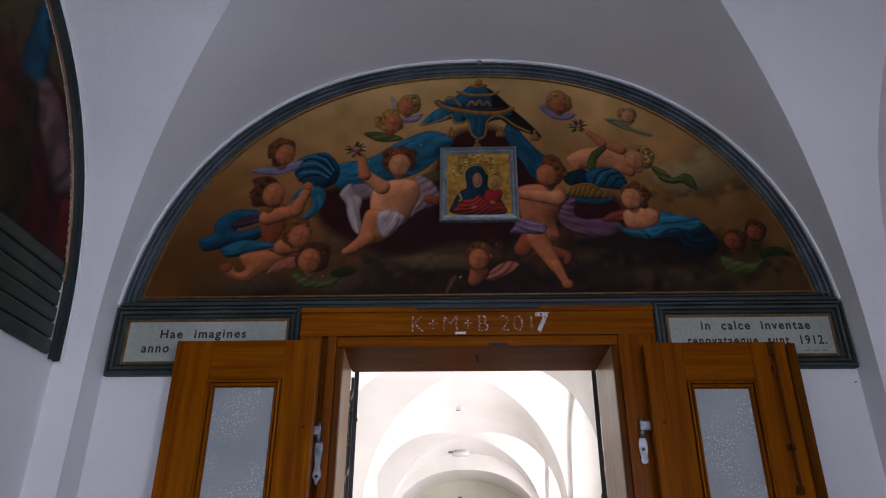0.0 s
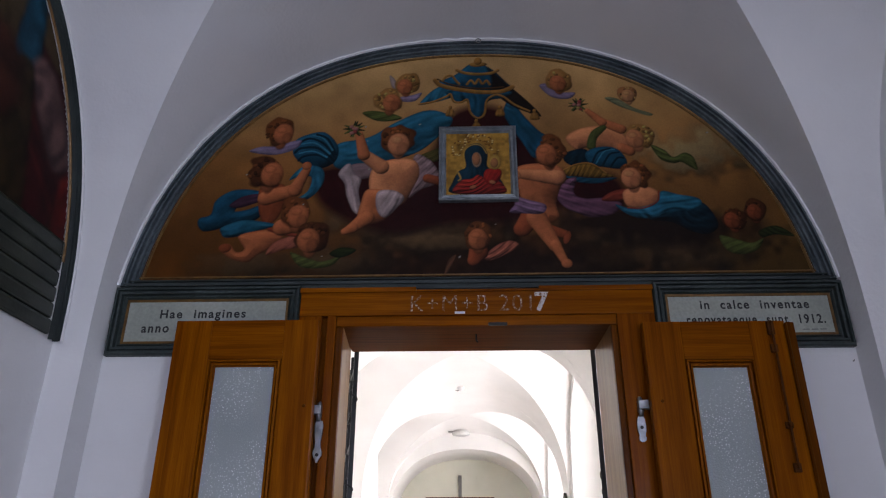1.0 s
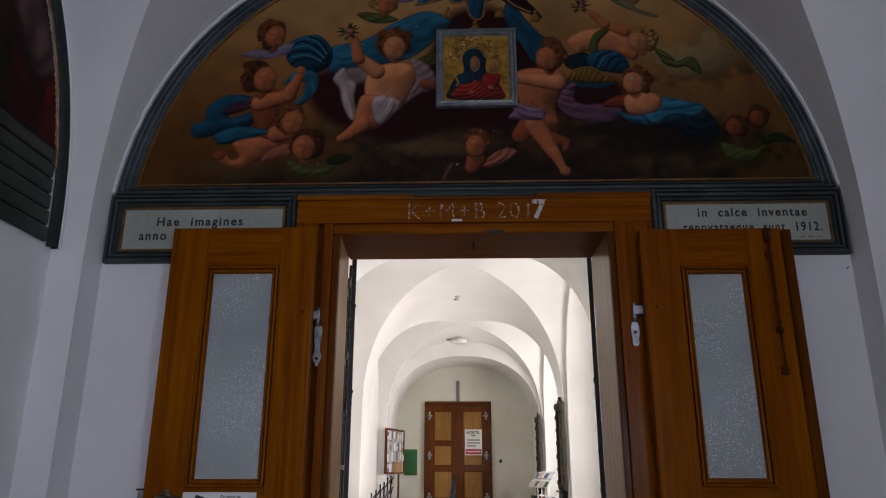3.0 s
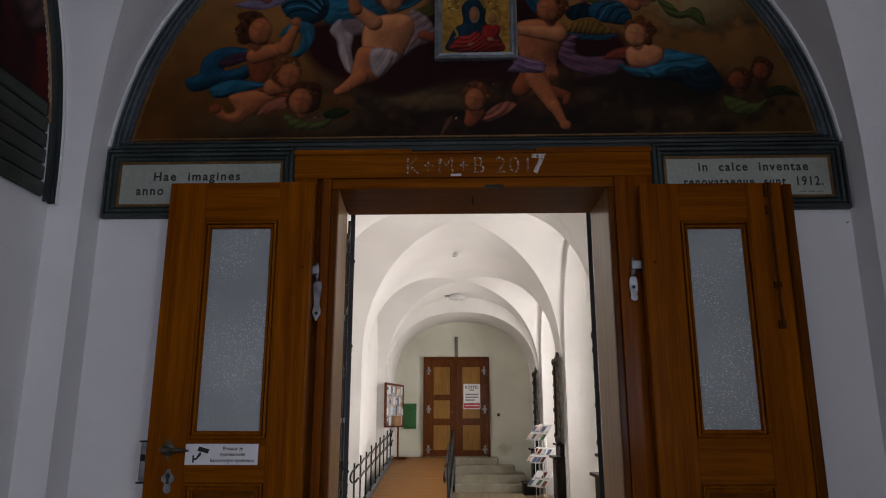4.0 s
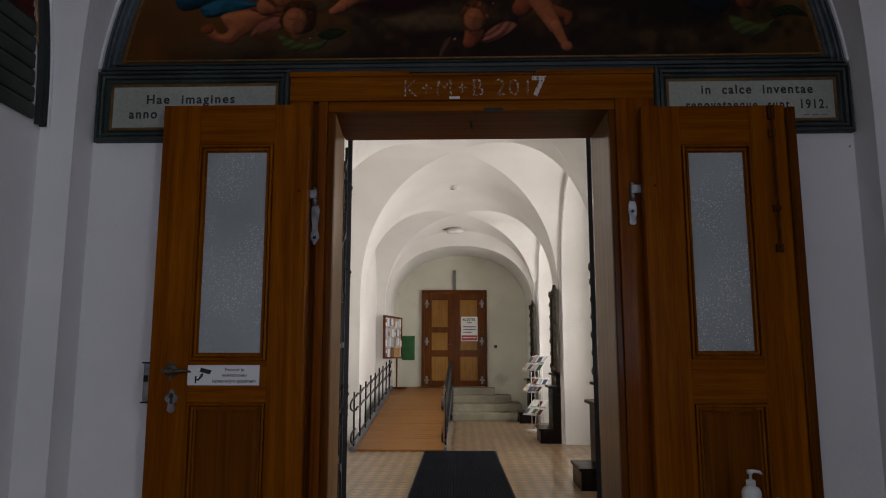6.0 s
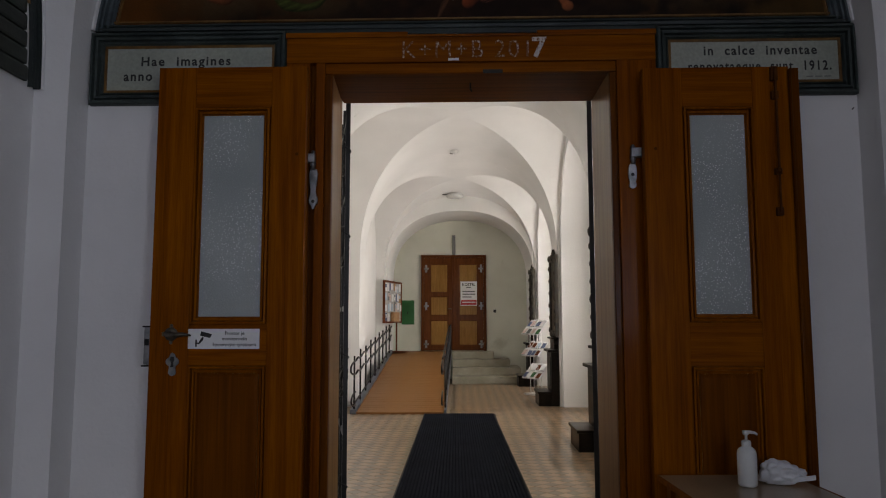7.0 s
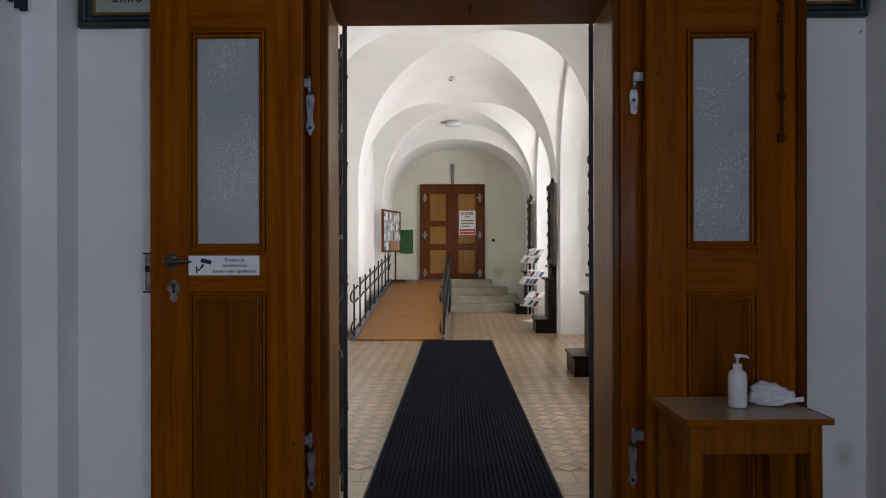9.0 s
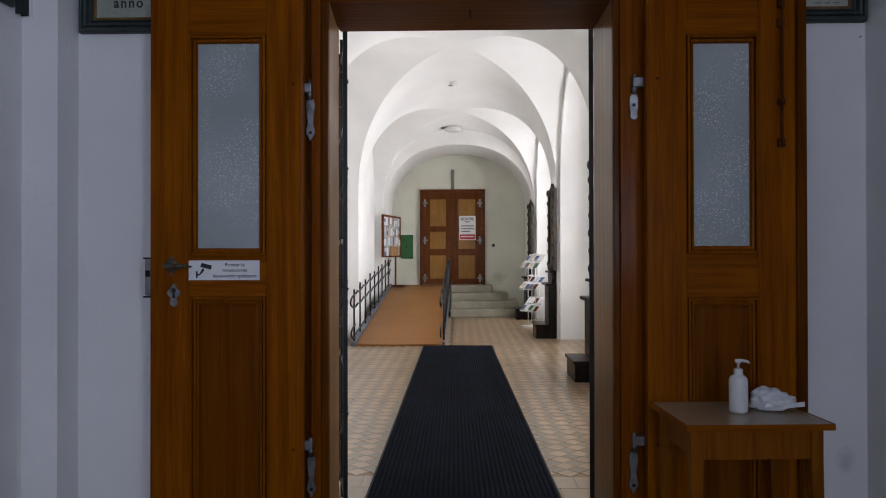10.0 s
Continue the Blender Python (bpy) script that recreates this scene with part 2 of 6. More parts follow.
GROUT = noisy("worn grout", (0.19, 0.135, 0.08), (0.26, 0.19, 0.115), 4, 90, 0.75)


def island_tile(name, c1, c2):
    """Tiles joined in one mesh, each a little different."""
    m, t, b = material(name, 0.30, 0, 0.2)
    g = t.nodes.new("ShaderNodeNewGeometry")
    n = node(t, "ShaderNodeTexNoise", Scale=3.0, Detail=5.0)
    t.links.new(coords(t), n.inputs["Vector"])
    c = ramp(t, n.outputs["Fac"], [(0.3, c1), (0.7, c2)])
    v = ramp(t, g.outputs["Random Per Island"], [(0.0, (0.75, 0.75, 0.75)), (1.0, (1.0, 1.0, 1.0))])
    t.links.new(mix(t, 1.0, c, v, "MULTIPLY"), b.inputs["Base Color"])
    return m


TILE_L2 = island_tile("pinkish floor tiles", (0.30, 0.18, 0.095), (0.38, 0.24, 0.135))
TILE_D2 = island_tile("grey-brown floor tiles", (0.14, 0.10, 0.058), (0.20, 0.148, 0.09))


def carpet():
    m, t, b = material("ribbed carpet", 0.8)
    b.inputs["Specular IOR Level"].default_value = 0.01
    p = coords(t, (1, 1, 1))
    n = node(t, "ShaderNodeTexNoise", Scale=230.0, Detail=2.0)
    big = node(t, "ShaderNodeTexNoise", Scale=2.2, Detail=4.0)
    w = node(t, "ShaderNodeTexWave", Scale=28.0, Distortion=1.5)
    w.bands_direction = "Y"
    for q in (n, big, w):
        t.links.new(p, q.inputs["Vector"])
    c = ramp(t, n.outputs["Fac"], [(0.35, (0.003, 0.0035, 0.005)), (0.7, (0.020, 0.023, 0.032))])
    c = mix(t, 1.0, c, ramp(t, big.outputs["Fac"], [(0.3, (0.75, 0.75, 0.75)), (0.7, (1.1, 1.1, 1.1))]), "MULTIPLY")
    c = mix(t, 1.0, c, ramp(t, w.outputs["Fac"], [(0.2, (0.75, 0.75, 0.75)), (0.8, (1.05, 1.05, 1.05))]), "MULTIPLY")
    t.links.new(c, b.inputs["Base Color"])
    bump(t, b, n.outputs["Fac"], 0.15, 0.001)
    return m


CARPET = carpet()


def chalk(name, amount):
    """Rubbed chalk: broken white over the varnish."""
    m, t, b = material(name, 0.9)
    n = node(t, "ShaderNodeTexNoise", Scale=95.0, Detail=4.0)
    t.links.new(coords(t), n.inputs["Vector"])
    t.links.new(ramp(t, n.outputs["Fac"], [(amount, (0.17, 0.06, 0.012)), (amount + 0.15, (0.62, 0.56, 0.52))]), b.inputs["Base Color"])
    return m


# lintel underside: its shade is put into a darker, duller pine than the jambs
PINE_LINTEL = wood("shade-toned lintel", (0.10, 0.026, 0.003), (0.20, 0.062, 0.008), 0.45, 0.0, "x")
CHALK, CHALK7 = chalk("rubbed chalk", 0.5), chalk("thick chalk", 0.36)
BOLT = noisy("brown painted iron", (0.05, 0.013, 0.001), (0.11, 0.032, 0.003), 15, 100, 0.6, 0.0, 0, 0.0005)
BOLT.node_tree.nodes["Principled BSDF"].inputs["Specular IOR Level"].default_value = 0.1
GLASS, glass_tree, gb_ = material("window glass", 0.03)
gb_.inputs["Transmission Weight"].default_value = 1.0
gb_.inputs["Base Color"].default_value = (0.95, 0.97, 0.96, 1)

# ---- building helpers ----


def box(bm, x0, x1, y0, y1, z0, z1, bevel=0.0):
    vs = [bm.verts.new((x, y, z)) for x in (x0, x1) for y in (y0, y1) for z in (z0, z1)]
    faces = [bm.faces.new([vs[i] for i in q]) for q in ((0, 1, 3, 2), (4, 6, 7, 5), (0, 4, 5, 1), (2, 3, 7, 6), (0, 2, 6, 4), (1, 5, 7, 3))]
    if bevel:
        edges = list({e for f in faces for e in f.edges})
        bmesh.ops.bevel(bm, geom=edges, offset=bevel, segments=2, affect="EDGES", profile=0.6)
    return bm


def bbox(*a, bevel=0.0):
    return box(bmesh.new(), *a, bevel=bevel)


def mesh_of(name, bm, mat, smooth=False):
    bmesh.ops.recalc_face_normals(bm, faces=bm.faces)
    me = bpy.data.meshes.new(name)
    bm.to_mesh(me)
    bm.free()
    me.materials.append(mat)
    if smooth:
        for p in me.polygons:
            p.use_smooth = True
    return me


def part(name, bm, mat, parent=None, label="", smooth=False):
    """Links a bmesh as one mesh object under a thing or a part."""
    ob = new(name, mesh_of(name, bm, mat, smooth))
    if parent:
        ob.parent = parent
    if label:
        ob["label"] = label
    return ob


def thing(name, label, category, place=(0, 0, 0), rz=0.0, group=""):
    ob = new(name)
    ob.empty_display_size = 0.1
    ob.matrix_world = pose(*place, 0, 0, rz)
    return tagged(ob, label, category, group)


def structure(name, bm, mat, label="", category="", smooth=False):
    return tagged(part(name, bm, mat, None, "", smooth), label, category, kind="structure")


def tube(bm, points, r, sides=8):
    """A round bar along a line of points."""
    pts = [Vector(p) for p in points]
    rings = []
    for i, p in enumerate(pts):
        d = (pts[min(i + 1, len(pts) - 1)] - pts[max(i - 1, 0)]).normalized()
        a = d.orthogonal().normalized() if i == 0 else (a - d * a.dot(d)).normalized()
        b = d.cross(a)
        rr = r[i] if isinstance(r, (list, tuple)) else r
        rings.append([bm.verts.new(p + rr * (math.cos(k * 2 * math.pi / sides) * a + math.sin(k * 2 * math.pi / sides) * b)) for k in range(sides)])
    for r0, r1 in zip(rings, rings[1:]):
        for k in range(sides):
            bm.faces.new((r0[k], r0[(k + 1) % sides], r1[(k + 1) % sides], r1[k]))
    bm.faces.new(rings[0][::-1])
    bm.faces.new(rings[-1])
    return bm


def lathe(bm, profile, place=(0, 0, 0), sides=20):
    """A turned body: profile rows of (radius, height)."""
    rings = [[bm.verts.new((place[0] + r * math.cos(k * 2 * math.pi / sides), place[1] + r * math.sin(k * 2 * math.pi / sides), place[2] + z)) for k in range(sides)] for r, z in profile]
    for r0, r1 in zip(rings, rings[1:]):
        for k in range(sides):
            bm.faces.new((r0[k], r0[(k + 1) % sides], r1[(k + 1) % sides], r1[k]))
    bm.faces.new(rings[0][::-1])
    bm.faces.new(rings[-1])
    return bm


def prism(bm, outline, y0, y1):
    """An outline in x and z, extruded along y."""
    a = [bm.verts.new((x, y0, z)) for x, z in outline]
    b = [bm.verts.new((x, y1, z)) for x, z in outline]
    bm.faces.new(a)
    bm.faces.new(b[::-1])
    n = len(a)
    for i in range(n):
        bm.faces.new((a[i], b[i], b[(i + 1) % n], a[(i + 1) % n]))
    return bm


def sweep(bm, path, profile, closed=False):
    """A moulding: a profile of (sideways, forward) swept along a path in x and z; forward is towards -y."""
    n = len(path)
    pts = [Vector(p) for p in path]
    rings = []
    for i in range(n):
        if closed:
            d0, d1 = pts[i] - pts[i - 1], pts[(i + 1) % n] - pts[i]
        else:
            d0, d1 = pts[i] - pts[max(i - 1, 0)], pts[min(i + 1, n - 1)] - pts[i]
            d0 = d0 if d0.length > 1e-9 else d1
            d1 = d1 if d1.length > 1e-9 else d0
        d0.normalize()
        d1.normalize()
        n0, n1 = Vector((-d0.y, d0.x)), Vector((-d1.y, d1.x))
        m = (n0 + n1).normalized()
        m /= max(0.3, m.dot(n0))
        rings.append([(pts[i] + m * s, f) for s, f in profile])
    vs = [[bm.verts.new((p.x, -f, p.y)) for p, f in ring] for ring in rings]
    for i in range(n if closed else n - 1):
        r0, r1 = vs[i], vs[(i + 1) % n]
        for k in range(len(profile) - 1):
            bm.faces.new((r0[k], r0[k + 1], r1[k + 1], r1[k]))
    return bm


def text_mesh(name, words, size, mat, parent, m, align="CENTER", depth=0.0006, bold=0.0, space=1.0, width=0.0):
    cu = bpy.data.curves.new(name, "FONT")
    cu.body, cu.size, cu.align_x, cu.align_y, cu.extrude, cu.offset, cu.space_character = words, size, align, "CENTER", depth, bold, space
    tmp = new(name + "_tmp", cu)
    me = bpy.data.meshes.new_from_object(tmp.evaluated_get(bpy.context.evaluated_depsgraph_get()))
    bpy.data.objects.remove(tmp)
    bpy.data.curves.remove(cu)
    me.materials.clear()
    me.materials.append(mat)
    if width:
        xs = [v.co.x for v in me.vertices]
        me.transform(Matrix.Diagonal((width / (max(xs) - min(xs)), 1, 1, 1)))
    ob = new(name, me)
    ob.parent = parent
    ob.matrix_local = m
    return ob


def arch(u, p=2.25):
    """Height of the vault's curve at u, from -1 to 1 across its span."""
    return max(0.0, 1 - abs(u) ** p) ** (1 / p)


def web(bm, cx, cy, ax, ay, spring, rise, n=28, slope=0.0):
    """A groined bay: two elliptical barrels that cross over (cx, cy)."""
    for swap in (False, True):
        for sign in (1, -1):
            rows = []
            for j in range(n + 1):
                v = math.sin(j / n * math.pi / 2)
                row = []
                for k in range(-n // 2, n // 2 + 1):
                    a = math.asin(v) * k / (n // 2)
                    u = math.sin(a)
                    z = spring + rise * arch(u)
                    p = (cx + sign * v * ax, cy + u * ay, z) if swap else (cx + u * ax, cy + sign * v * ay, z)
                    p = (p[0], p[1], spring + (p[2] - spring) * (1 - slope * (p[1] - cy) / rise))
                    row.append(bm.verts.new(p))
                rows.append(row)
            for r0, r1 in zip(rows, rows[1:]):
                for k in range(len(r0) - 1):
                    bm.faces.new((r0[k], r0[k + 1], r1[k + 1], r1[k]))
    return bm


def barrel(bm, axis, c, half, spring, rise, a0, a1, n=48, slope=0.0):
    """A strip of elliptical barrel vault along x or y, from a0 to a1."""
    r = []
    for k in range(n + 1):
        a = math.pi * k / n
        w, z = c - half * math.cos(a), spring + rise * arch(math.cos(a))
        r.append([bm.verts.new((s, w, spring + (z - spring) * (1 - slope * (w - c) / rise)) if axis == "x" else (w, s, spring + (z - spring) * (1 - slope * (s - a0) / rise))) for s in (a0, a1)])
    for p, q in zip(r, r[1:]):
        bm.faces.new((p[0], p[1], q[1], q[0]))
    return bm


# ---- near bay ----
X0, X1 = -1.494, 1.662          # pier faces of the near bay
NCX, NAX = (X0 + X1) / 2, (X1 - X0) / 2
WY, WT = 2.8, 0.45              # face and thickness of the door wall
OX0, OX1, OZ = -0.512, 0.69, 2.34
LX, RX = X0 - 0.14, X1 + 0.14   # side walls
NY1 = 2.65
NY0 = NY1 - 2 * NAX
NCY = (NY0 + NY1) / 2
SPRING, RISE = 2.2, 1.635

bm = bmesh.new()
box(bm, -2.3, OX0, WY, WY + WT, 0, 4.4)
box(bm, OX1, 2.3, WY, WY + WT, 0, 4.4)
box(bm, OX0, OX1, WY, WY + WT, OZ, 4.4)
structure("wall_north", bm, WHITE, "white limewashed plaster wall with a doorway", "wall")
structure("wall_west", bbox(LX - 0.5, LX, -5.6, WY, 0, 4.4), WHITE, "white limewashed plaster side wall", "wall")
bm = bmesh.new()
for a, b in ((-5.6, -2.2), (-0.8, WY)):
    box(bm, RX, RX + 0.5, a, b, 0, 4.4)
box(bm, RX, RX + 0.5, -2.2, -0.8, 0, 0.9)
box(bm, RX, RX + 0.5, -2.2, -0.8, 2.9, 4.4)
structure("wall_east", bm, WHITE, "white limewashed plaster side wall", "wall")
# unseen wall, added to close the room behind the viewpoint
bm = bmesh.new()
box(bm, -2.3, -0.2, -5.6, -5.2, 0, 4.4)
box(bm, 1.4, 2.3, -5.6, -5.2, 0, 4.4)
box(bm, -0.2, 1.4, -5.6, -5.2, 0, 0.8)
box(bm, -0.2, 1.4, -5.6, -5.2, 3.0, 4.4)
structure("wall_south", bm, WHITE, "unseen plaster wall closing the near room", "wall")
for x0, x1 in ((LX, X0), (X1, RX)):
    for y0, y1 in ((NY1, WY), (NY0 - 0.3, NY0), (-5.2, -4.9)):
        structure("pier", bbox(x0, x1, y0, y1, 0, SPRING + 0.01), WHITE, "plastered corner pier carrying the vault", "pier")
bm = web(bmesh.new(), NCX, NCY, NAX, NAX, SPRING, RISE, 40)
web(bm, NCX, NY0 - 0.3 - NAX, NAX, NAX, SPRING, RISE, 24)
barrel(bm, "y", NCX, NAX, SPRING, RISE, NY1, WY)
barrel(bm, "y", NCX, NAX, SPRING, RISE, NY0 - 0.3, NY0)
for c in (NCY, NY0 - 0.3 - NAX):
    barrel(bm, "x", c, NAX, SPRING, RISE, LX, X0)
    barrel(bm, "x", c, NAX, SPRING, RISE, X1, RX)
structure("ceiling", bm, WHITE, "white groin vault of the near bay", "ceiling", True)
# unseen slab, added to close the building over the vaults
structure("ceiling", bbox(-2.3, 2.7, -5.6, 16.2, 4.4, 4.6), WHITE, "unseen slab closing the space above the vaults", "ceiling")

# ---- corridor ----
CX0, CX1 = -1.50, 1.50
CLX, CRX = -1.66, 2.1
BAYS = ((WY + WT, 7.0), (7.62, 10.68), (11.3, 14.0))
PIERS = ((7.0, 7.62), (10.68, 11.3), (14.0, 14.3))
FAR = 15.6
CS = 2.2


def crown(y):
    """The corridor's crown falls a little towards its end."""
    return 4.0 - 0.046 * (y - 9.15)

bm = bmesh.new()
prev = WY + WT
for y0, y1 in BAYS:
    c = (y0 + y1) / 2
    box(bm, CRX, CRX + 0.45, prev, c - 0.6, 0, 4.4)
    box(bm, CRX, CRX + 0.45, c - 0.6, c + 0.6, 0, 1.0)
    box(bm, CRX, CRX + 0.45, c - 0.6, c + 0.6, 2.95, 4.4)
    prev = c + 0.6
box(bm, CRX, CRX + 0.45, prev, FAR, 0, 4.4)
structure("wall_east_corridor", bm, WHITE_FAR, "white plaster outer wall with window openings", "wall")
structure("wall_west_corridor", bbox(CLX - 0.5, CLX, WY + WT, FAR, 0, 4.4), WHITE_FAR, "white plaster corridor wall", "wall")
structure("wall_end_corridor", bbox(-2.3, 2.7, FAR, FAR + 0.4, 0, 4.4), WHITE_END, "stained plaster end wall with end-bay shade in its colour", "wall")
for y0, y1 in PIERS:
    structure("pier", bbox(CX1, CRX, y0, y1, 0, 4.2), WHITE_FAR, "white plaster pier between window niches", "pier")
    structure("pier", bbox(CLX, CX0, y0, y1, 0, CS + 0.01), WHITE_FAR, "white plaster pier", "pier")
for x0, x1 in ((CLX, -1.46), (1.46, CRX)):
    structure("pier", bbox(x0, x1, 14.31, FAR - 0.001, 0, CS + 0.008), WHITE_FAR, "white plaster wall face under the end vault", "pier")
NICHE = 0.1
for y0, y1 in BAYS:
    for a, b in ((y0, y0 + NICHE), (y1 - NICHE, y1)):
        structure("pier", bbox(CX1 + 0.04, CRX, a, b, 0, CS + 0.005), WHITE_FAR, "white plaster reveal of a window niche", "pier")
bm = bmesh.new()
CCX, CAX = (CX0 + CX1) / 2, (CX1 - CX0) / 2
for y0, y1 in BAYS:
    c, h = (y0 + y1) / 2, (y1 - y0) / 2
    top = crown(c) - CS
    web(bm, CCX, c, CAX, h, CS, top, 32, 0.046)
    barrel(bm, "x", c, h, CS, top, CLX, CX0, 48, 0.046)
    barrel(bm, "x", c, h, CS, top, CX1, CX1 + 0.04, 48, 0.046)
    barrel(bm, "x", c, h - NICHE, CS, top - 0.12, CX1 + 0.04, CRX, 48, 0.046)
    ring = []
    for k in range(49):
        w = math.cos(math.pi * k / 48)
        ring.append([bm.verts.new((CX1 + 0.04, c - q * w, CS + r * arch(w) * (1 + 0.046 * q * w / r))) for q, r in ((h, top), (h - NICHE, top - 0.12))])
    for p, q in zip(ring, ring[1:]):
        bm.faces.new((p[0], p[1], q[1], q[0]))
RIB, RIB_H, RIB_Z = 14.12, 1.46, 3.47         # dropped arch before the end bay
ring = []
for k in range(49):
    w = -math.cos(math.pi * k / 48)
    ring.append([bm.verts.new((CCX + q * w, RIB, CS + r * arch(w))) for q, r in ((CAX, crown(RIB) - CS + 0.01), (RIB_H, RIB_Z - CS))])
for p, q in zip(ring, ring[1:]):
    bm.faces.new((p[0], p[1], q[1], q[0]))
barrel(bm, "y", CCX, RIB_H, CS, RIB_Z - CS, RIB, FAR)
for y0, y1 in PIERS[:2] + ((14.0, RIB),):
    barrel(bm, "y", CCX, CAX, CS, crown(y0) - CS, y0, y1, 48, 0.046)
structure("ceiling", bm, WHITE_FAR, "white groin vaults of the corridor", "ceiling", True)


def window(name, cy, x, z0, z1, half, depth, along="y"):
    """A timber casement with bars and panes, set in an outer opening."""
    w = tagged(new(name), "white painted timber window with bars", "window", kind="structure")
    m = Matrix.Translation((x, cy, 0)) if along == "y" else pose(cy, x, 0, 0, 0, -90)
    w.matrix_world = m
    fr = bmesh.new()
    for a, b in ((-half, -half + 0.06), (half - 0.06, half), (-0.04, 0.04)):
        box(fr, -0.03, 0.03, a, b, z0, z1, 0.006)
    for a, b in ((z0, z0 + 0.07), (z1 - 0.06, z1), (z0 + (z1 - z0) * 0.65, z0 + (z1 - z0) * 0.65 + 0.05)):
        box(fr, -0.028, 0.028, -half + 0.06, half - 0.06, a, b, 0.006)
    part("window_frame", fr, WHITE_PAINT, w)
    part("window_sill", bbox(-depth, 0.06, -half, half, z0 - 0.045, z0 - 0.002, bevel=0.01), STONE, w)
    for a, b in ((-half + 0.06, -0.04), (0.04, half - 0.06)):
        p = part("pane", bbox(-0.003, 0.003, a, b, z0 + 0.07, z1 - 0.06), GLASS, w)
        p.visible_shadow = False
    return w


for i, (y0, y1) in enumerate(BAYS):
    window("window_%d" % (i + 1), (y0 + y1) / 2, CRX + 0.30, 1.0, 2.95, 0.6, 0.3)
# assumed windows out of view, added around the near bay's fill lamps
window("window_4", -1.5, RX + 0.3, 0.9, 2.9, 0.7, 0.1)
window("window_5", 0.6, -5.36, 0.8, 3.0, 0.8, 0.14, "x")

structure("floor", bbox(-2.3, 2.7, -5.6, FAR + 0.3, -0.2, 0.0), GROUT, "old diagonal tiled floor with worn plain border", "floor")
FLOOR = bpy.data.objects["floor"]

STEP_Y = (14.28, 14.6, 14.9, 15.2)
for i, y in enumerate(STEP_Y):
    r = (1.3, 1.25, 1.05, 0.72)[i]
    structure("step", bbox(-0.16, r, y, FAR - 0.001, i * 0.151 + (0.001 if i else 0), (i + 1) * 0.151, bevel=0.014), STONE, "worn sandstone step", "step")

# ---- ramp and its rails ----
ramp_thing = thing("ramp", "wooden wheelchair ramp decked with brown boards", "ramp")
RY0, RY1, RZ1 = 9.8, 14.9, 0.604
slope = (RZ1 - 0.03) / (RY1 - RY0)


def ramp_z(y):
    return 0.03 + slope * min(max(0.0, y - RY0), RY1 - RY0)


n_board = 40
plank = mesh_of("board", bbox(-1.40, -0.2, -0.0632, 0.0632, -0.03, 0.0, bevel=0.0012), BOARD)
for i in range(n_board + 5):
    y = RY0 + (i + 0.5) * (RY1 - RY0) / n_board
    if y > FAR - 0.07:
        break
    ob = new("board", plank)
    ob.parent = ramp_thing
    ob.matrix_local = pose(0.0015 * ((i * 7) % 5 - 2), y, ramp_z(y) + 0.0012 * ((i * 5) % 4), math.degrees(math.atan(slope)) if y < RY1 else 0)
bm = bmesh.new()
for x in (-1.38, -0.25):
    vs = [bm.verts.new((x + dx, y, z)) for dx in (0, 0.04) for y, z in ((RY0 + 0.35, 0), (RY1, 0), (RY1, RZ1 - 0.04), (RY0 + 0.35, ramp_z(RY0 + 0.35) - 0.04))]
    for q in ((0, 1, 2, 3), (7, 6, 5, 4), (0, 4, 5, 1), (1, 5, 6, 2), (2, 6, 7, 3), (3, 7, 4, 0)):
        bm.faces.new([vs[k] for k in q])
part("bearer", bm, GREY_STEEL, ramp_thing)
bm = bmesh.new()
for x0, x1 in ((-1.49, -1.405), (-0.196, -0.17)):
    vs = [bm.verts.new((x, y, z)) for x in (x0, x1) for y, z in ((RY0, 0.0), (RY1, RZ1 - 0.1), (RY1, RZ1 + 0.05), (RY0, 0.06))]
    for q in ((0, 1, 2, 3), (7, 6, 5, 4), (0, 4, 5, 1), (1, 5, 6, 2), (2, 6, 7, 3), (3, 7, 4, 0)):
        bm.faces.new([vs[k] for k in q])
part("side_channel", bm, GREY_STEEL, ramp_thing, "blue-grey steel edge channel")


def railing(x, y0, y1, n, side):
    r = thing("ramp_railing", "dark iron railing with two bent handrails beside the ramp", "railing", group="ramp railings")
    for i in range(n):
        y = y0 + (y1 - y0) * i / (n - 1)
        b = ramp_z(y) - 0.05
        top = 0.79 + (y - y0) * 0.085 + (0.025 if i % 2 else 0.0)
        part("post", tube(bmesh.new(), [(x, y, b), (x, y, top)], 0.013, 8), IRON, r, smooth=True)
    for drop in (0.06, 0.24):
        pts = []
        for i in range(3 * (n - 1) + 1):
            y = y0 - 0.1 + (y1 - y0 + 0.2) * i / (3 * (n - 1))
            pts.append((x + side * 0.035, y, 0.80 - drop + (y - y0) * 0.085 + 0.022 * math.sin(i * 2.1)))
        pts.append((x, y1 + 0.2, pts[-1][2] - 0.03))
        pts.append((x, y1 + 0.18, pts[-1][2] - 0.09))
        part("handrail", tube(bmesh.new(), pts, 0.013, 8), IRON, r, smooth=True)
    for z, reach in ((0.64, 0.45), (0.22, 0.38)):       # looped ends of the rails
        loop = [(x + side * 0.035, y0 - 0.1 - reach * math.sin(q), z + 0.09 * math.cos(q)) for q in np.linspace(0, math.pi, 11)]
        part("end_loop", tube(bmesh.new(), loop, 0.012, 8), IRON, r, smooth=True)
    pts = [(x, y0 - 0.12, 0.12)] + [(x, y, ramp_z(y) + 0.1) for y in (y0, (y0 + y1) / 2, y1)]
    part("bottom_rail", tube(bmesh.new(), pts, 0.011, 8), IRON, r, smooth=True)
    return r


railing(-1.44, 9.85, 14.5, 9, 1)
railing(-0.185, 9.95, 14.6, 7, -1)

